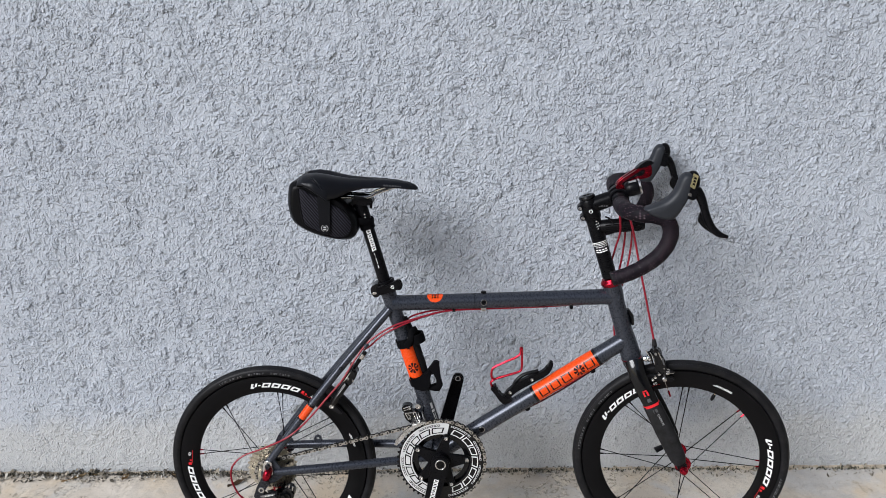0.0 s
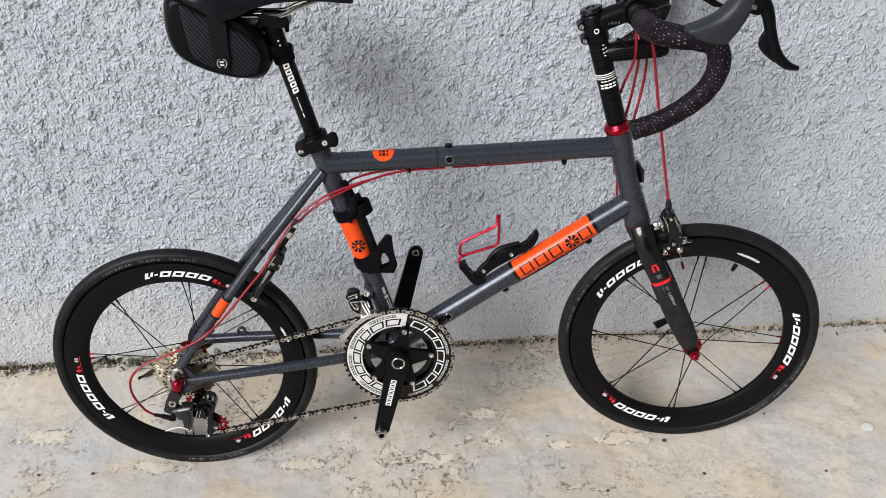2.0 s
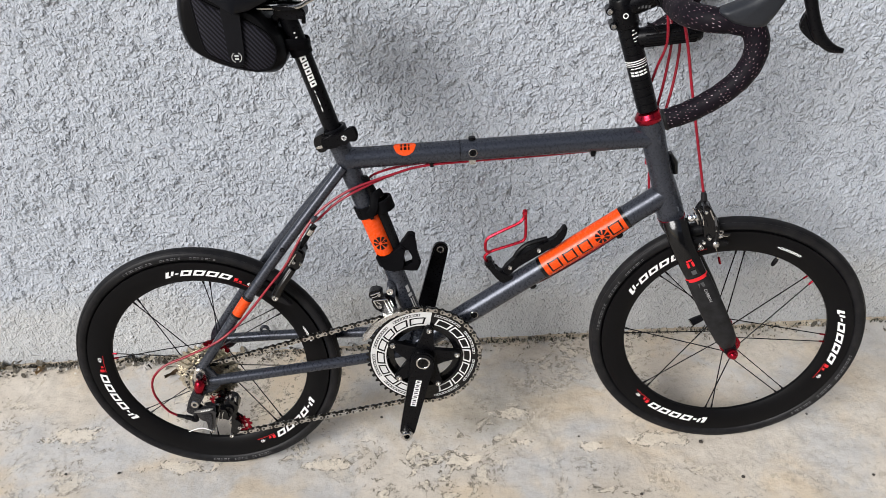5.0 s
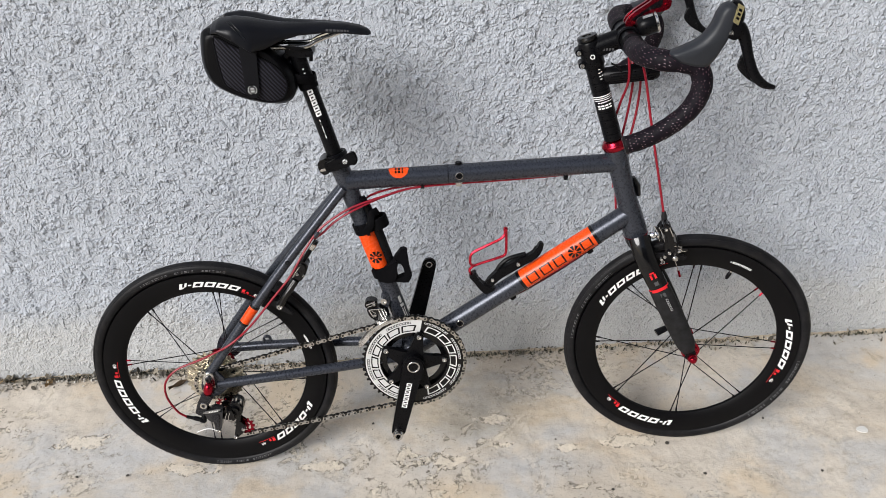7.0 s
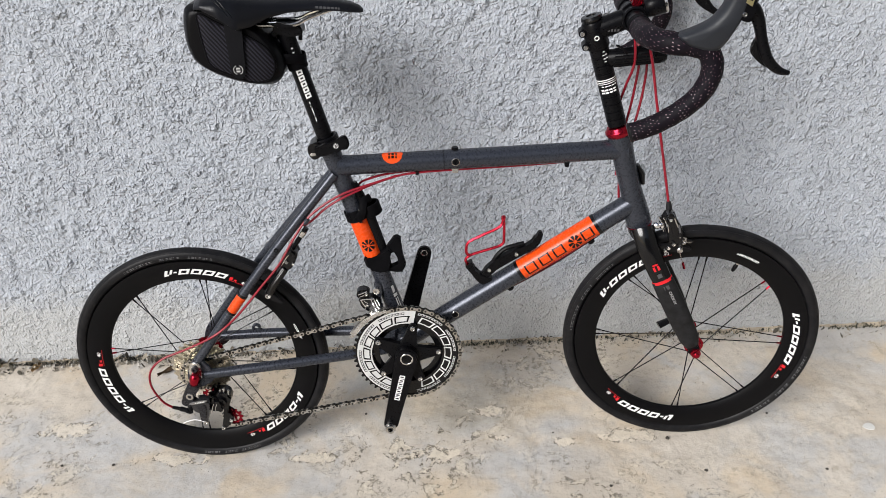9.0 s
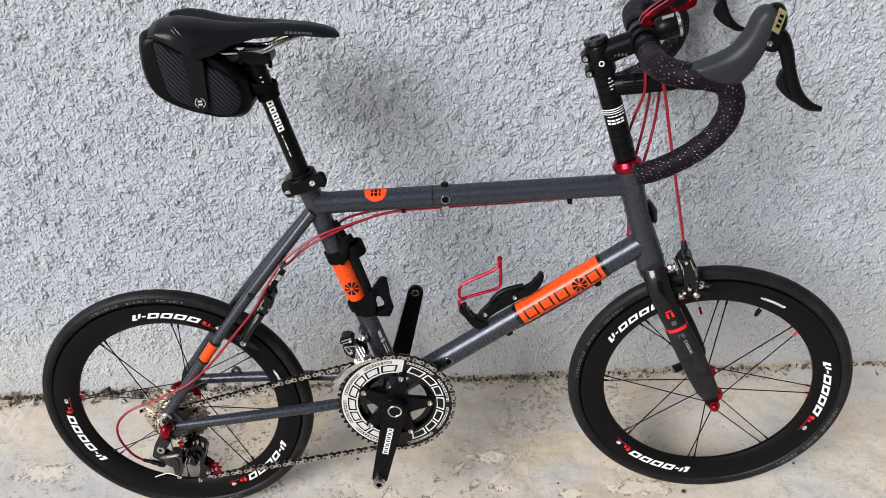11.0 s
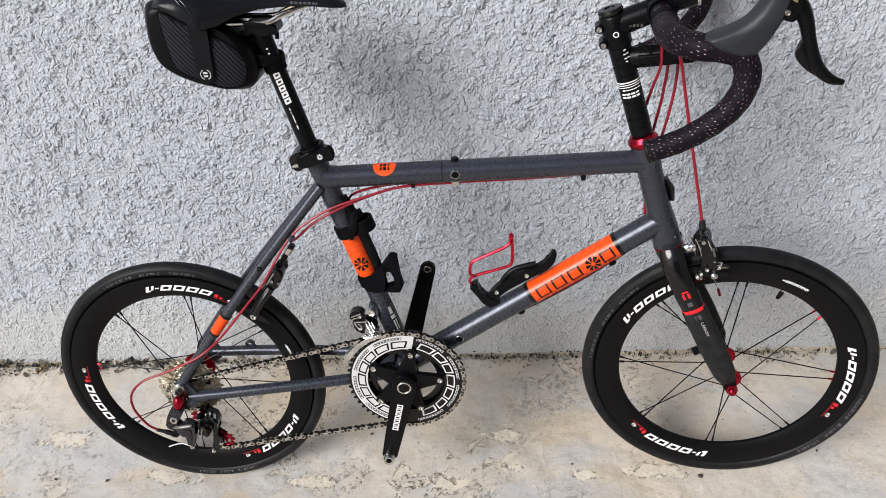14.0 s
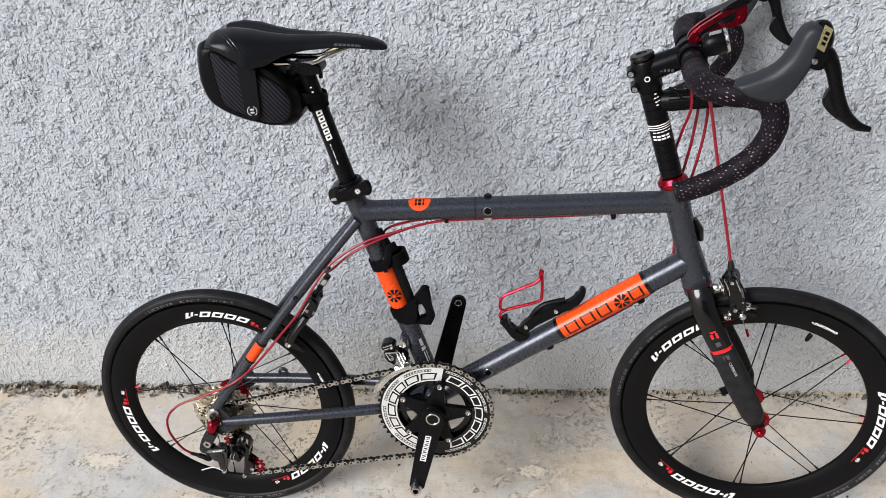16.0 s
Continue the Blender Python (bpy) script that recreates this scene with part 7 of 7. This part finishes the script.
for i in range(steps):
    for j in range(across):
        k = i * (across + 1) + j
        faces.append((k, k + across + 1, k + across + 2, k + 1))
me = bpy.data.meshes.new("earth")
me.from_pydata(verts, [], faces)
me.materials.append(EARTH)
tagged(new("earth", me), "pale brown earth washed into the joint below the wall", "earth", kind="stuff")
CRUMB = litter_material("plaster_crumbs", [(0.0, (0.20, 0.18, 0.15)), (0.4, (0.42, 0.40, 0.36)), (1.0, (0.62, 0.60, 0.56))])
verts, faces = [], []
made = 0
while made < 520:
    x = rng.uniform(-1.45, 1.5)
    if rng.rand() > (0.95 if x < -0.35 else 0.35) * max(0.1, clumped(x)):
        continue
    r = rng.uniform(0.0012, 0.0042) * (1.8 if rng.rand() > 0.8 else 1)
    y, z = 2.163 - 0.022 * rng.rand() ** 1.5, r * 0.4
    base = len(verts)
    for q in ((1, 0, 0), (0.3, 1, 0.1), (-0.9, 0.5, 0), (-0.8, -0.6, 0), (0.3, -1, 0), (0.1, 0.1, 0.9), (0, 0, -0.6)):
        k = rng.uniform(0.6, 1.1) * r
        verts.append((x + q[0] * k, y + q[1] * k, z + q[2] * k))
    faces += [(base + i, base + (i + 1) % 5, base + 5) for i in range(5)] + [(base + (i + 1) % 5, base + i, base + 6) for i in range(5)]
    made += 1
me = bpy.data.meshes.new("plaster_crumbs")
me.from_pydata(verts, [], faces)
me.materials.append(CRUMB)
tagged(new("plaster_crumbs", me), "pale plaster crumbs lying at the foot of the wall", "crumbs", kind="stuff")

# loose grit on the paving
verts, faces = [], []
for k in range(1500):
    x, y = rng.uniform(-1.5, 1.5), 2.14 - 1.0 * rng.rand() ** 1.5
    r = rng.uniform(0.0005, 0.0016)
    base = len(verts)
    h = r * rng.uniform(0.5, 1.1)
    ring_pts = [(x + r * rng.uniform(0.6, 1.1) * math.cos(t), y + r * rng.uniform(0.6, 1.1) * math.sin(t), -0.001) for t in (0, 1.3, 2.5, 3.8, 5.1)]
    verts += ring_pts + [(x, y, h)]
    faces += [(base + i, base + (i + 1) % 5, base + 5) for i in range(5)]
me = bpy.data.meshes.new("grit")
me.from_pydata(verts, [], faces)
me.materials.append(LEAFY)
tagged(new("grit", me), "scattered dark and pale grit on the concrete", "grit", kind="stuff")


def leaf(place, length, width, turn, curl, material, label):
    """A dry leaf with a midrib fold, curled up at its edges, and a stalk."""
    bm = bmesh.new()
    rows = []
    for i in range(13):
        u = i / 12
        w = width * math.sin(math.pi * min(1, u * 0.96 + 0.03)) ** 0.8
        row = []
        for j in range(7):
            v = -1 + j / 3
            z = curl * width * v * v + 0.12 * length * (u - 0.5) ** 2 * 2 + 0.002 * math.sin(9 * u + 2 * v)
            row.append(bm.verts.new(((u - 0.5) * length, v * w * 0.5 + 0.06 * length * math.sin(2.6 * u), z)))
        rows.append(row)
    for a, b in zip(rows, rows[1:]):
        for j in range(6):
            bm.faces.new((a[j], a[j + 1], b[j + 1], b[j]))
    bmesh.ops.solidify(bm, geom=bm.faces[:], thickness=0.0004)
    low = min(v.co.z for v in bm.verts)
    bm.transform(Matrix.Translation((0, 0, -low)))
    ob = part("dead_leaf", bm, material, None)
    ob.matrix_world = Matrix.Translation(place) @ Matrix.Rotation(radians(turn), 4, "Z")
    part("stalk", tube(smooth_line([(length * 0.48, 0.06 * length * math.sin(2.6), 0.003), (length * 0.6, 0.01, 0.004), (length * 0.72, 0.012, 0.001)], 4), 0.0007, 6), material, ob)
    return tagged(ob, label, "leaf", "fallen leaves")


BROWN = coated("brown_leaf", (0.13, 0.085, 0.05), 0.6, 0.0, 0.35, 160, 0.4)
TAN = coated("tan_leaf", (0.42, 0.30, 0.16), 0.65, 0.0, 0.3, 160, 0.4)
leaf((-0.596, 2.106, 0.0), 0.050, 0.013, 36, 0.5, BROWN, "curled brown dead leaf lying on the concrete")
leaf((-1.076, 2.140, 0.0), 0.078, 0.008, 34, 0.4, TAN, "long narrow tan dead leaf at the foot of the wall")
leaf((-1.03, 2.156, 0.0), 0.046, 0.005, -4, 0.4, TAN, "thin tan straw lying at the foot of the wall")
leaf((-0.768, 2.153, 0.0), 0.050, 0.006, 8, 0.4, TAN, "thin tan straw lying at the foot of the wall")
leaf((-0.93, 2.142, 0.0), 0.030, 0.016, 70, 0.4, TAN, "small tan dead leaf at the foot of the wall")
leaf((-0.79, 2.146, 0.0), 0.026, 0.012, -40, 0.5, BROWN, "small brown dead leaf at the foot of the wall")

PEBBLE = coated("dark_pebble", (0.06, 0.052, 0.045), 0.8, 0.0, 0.3, 300, 0.4)
CHIP = coated("white_paint_chip", (0.62, 0.61, 0.58), 0.7, 0.0, 0.08, 100, 0.2)
for k, (x, y, r) in enumerate(((0.538, 1.829, 0.0042), (0.593, 1.74, 0.0034), (0.832, 1.73, 0.003), (-0.746, 1.828, 0.003), (-0.635, 1.824, 0.0032), (0.77, 1.888, 0.0026), (0.395, 1.712, 0.003), (0.3, 1.86, 0.0022), (-0.107, 1.94, 0.0028), (0.008, 1.812, 0.0024))):
    bm = bmesh.new()
    bmesh.ops.create_icosphere(bm, subdivisions=2, radius=r)
    for v in bm.verts:
        v.co *= 1 + 0.35 * noise.noise(v.co * 400 + Vector((k * 7.1, 0, 0)))
        v.co.z *= 0.6
    low = min(v.co.z for v in bm.verts)
    bm.transform(Matrix.Translation((0, 0, -low)))
    ob = part("pebble", bm, PEBBLE, None)
    ob.location = (x, y, -0.001)
    tagged(ob, "small dark pebble lying on the concrete paving", "pebble", "loose pebbles")
bm = bmesh.new()
prism(bm, rounded([(0.012, 0.002), (0.006, 0.011), (-0.006, 0.009), (-0.013, 0.001), (-0.005, -0.007), (0.007, -0.008)], 3), -0.0006, 0.0006)
bm.transform(Matrix.Rotation(radians(90), 4, "X"))
chip = part("paint_chip", bm, CHIP, None)
chip.location = (0.967, 1.838, 0.0006)
tagged(chip, "flat white paint chip lying on the concrete", "chip")
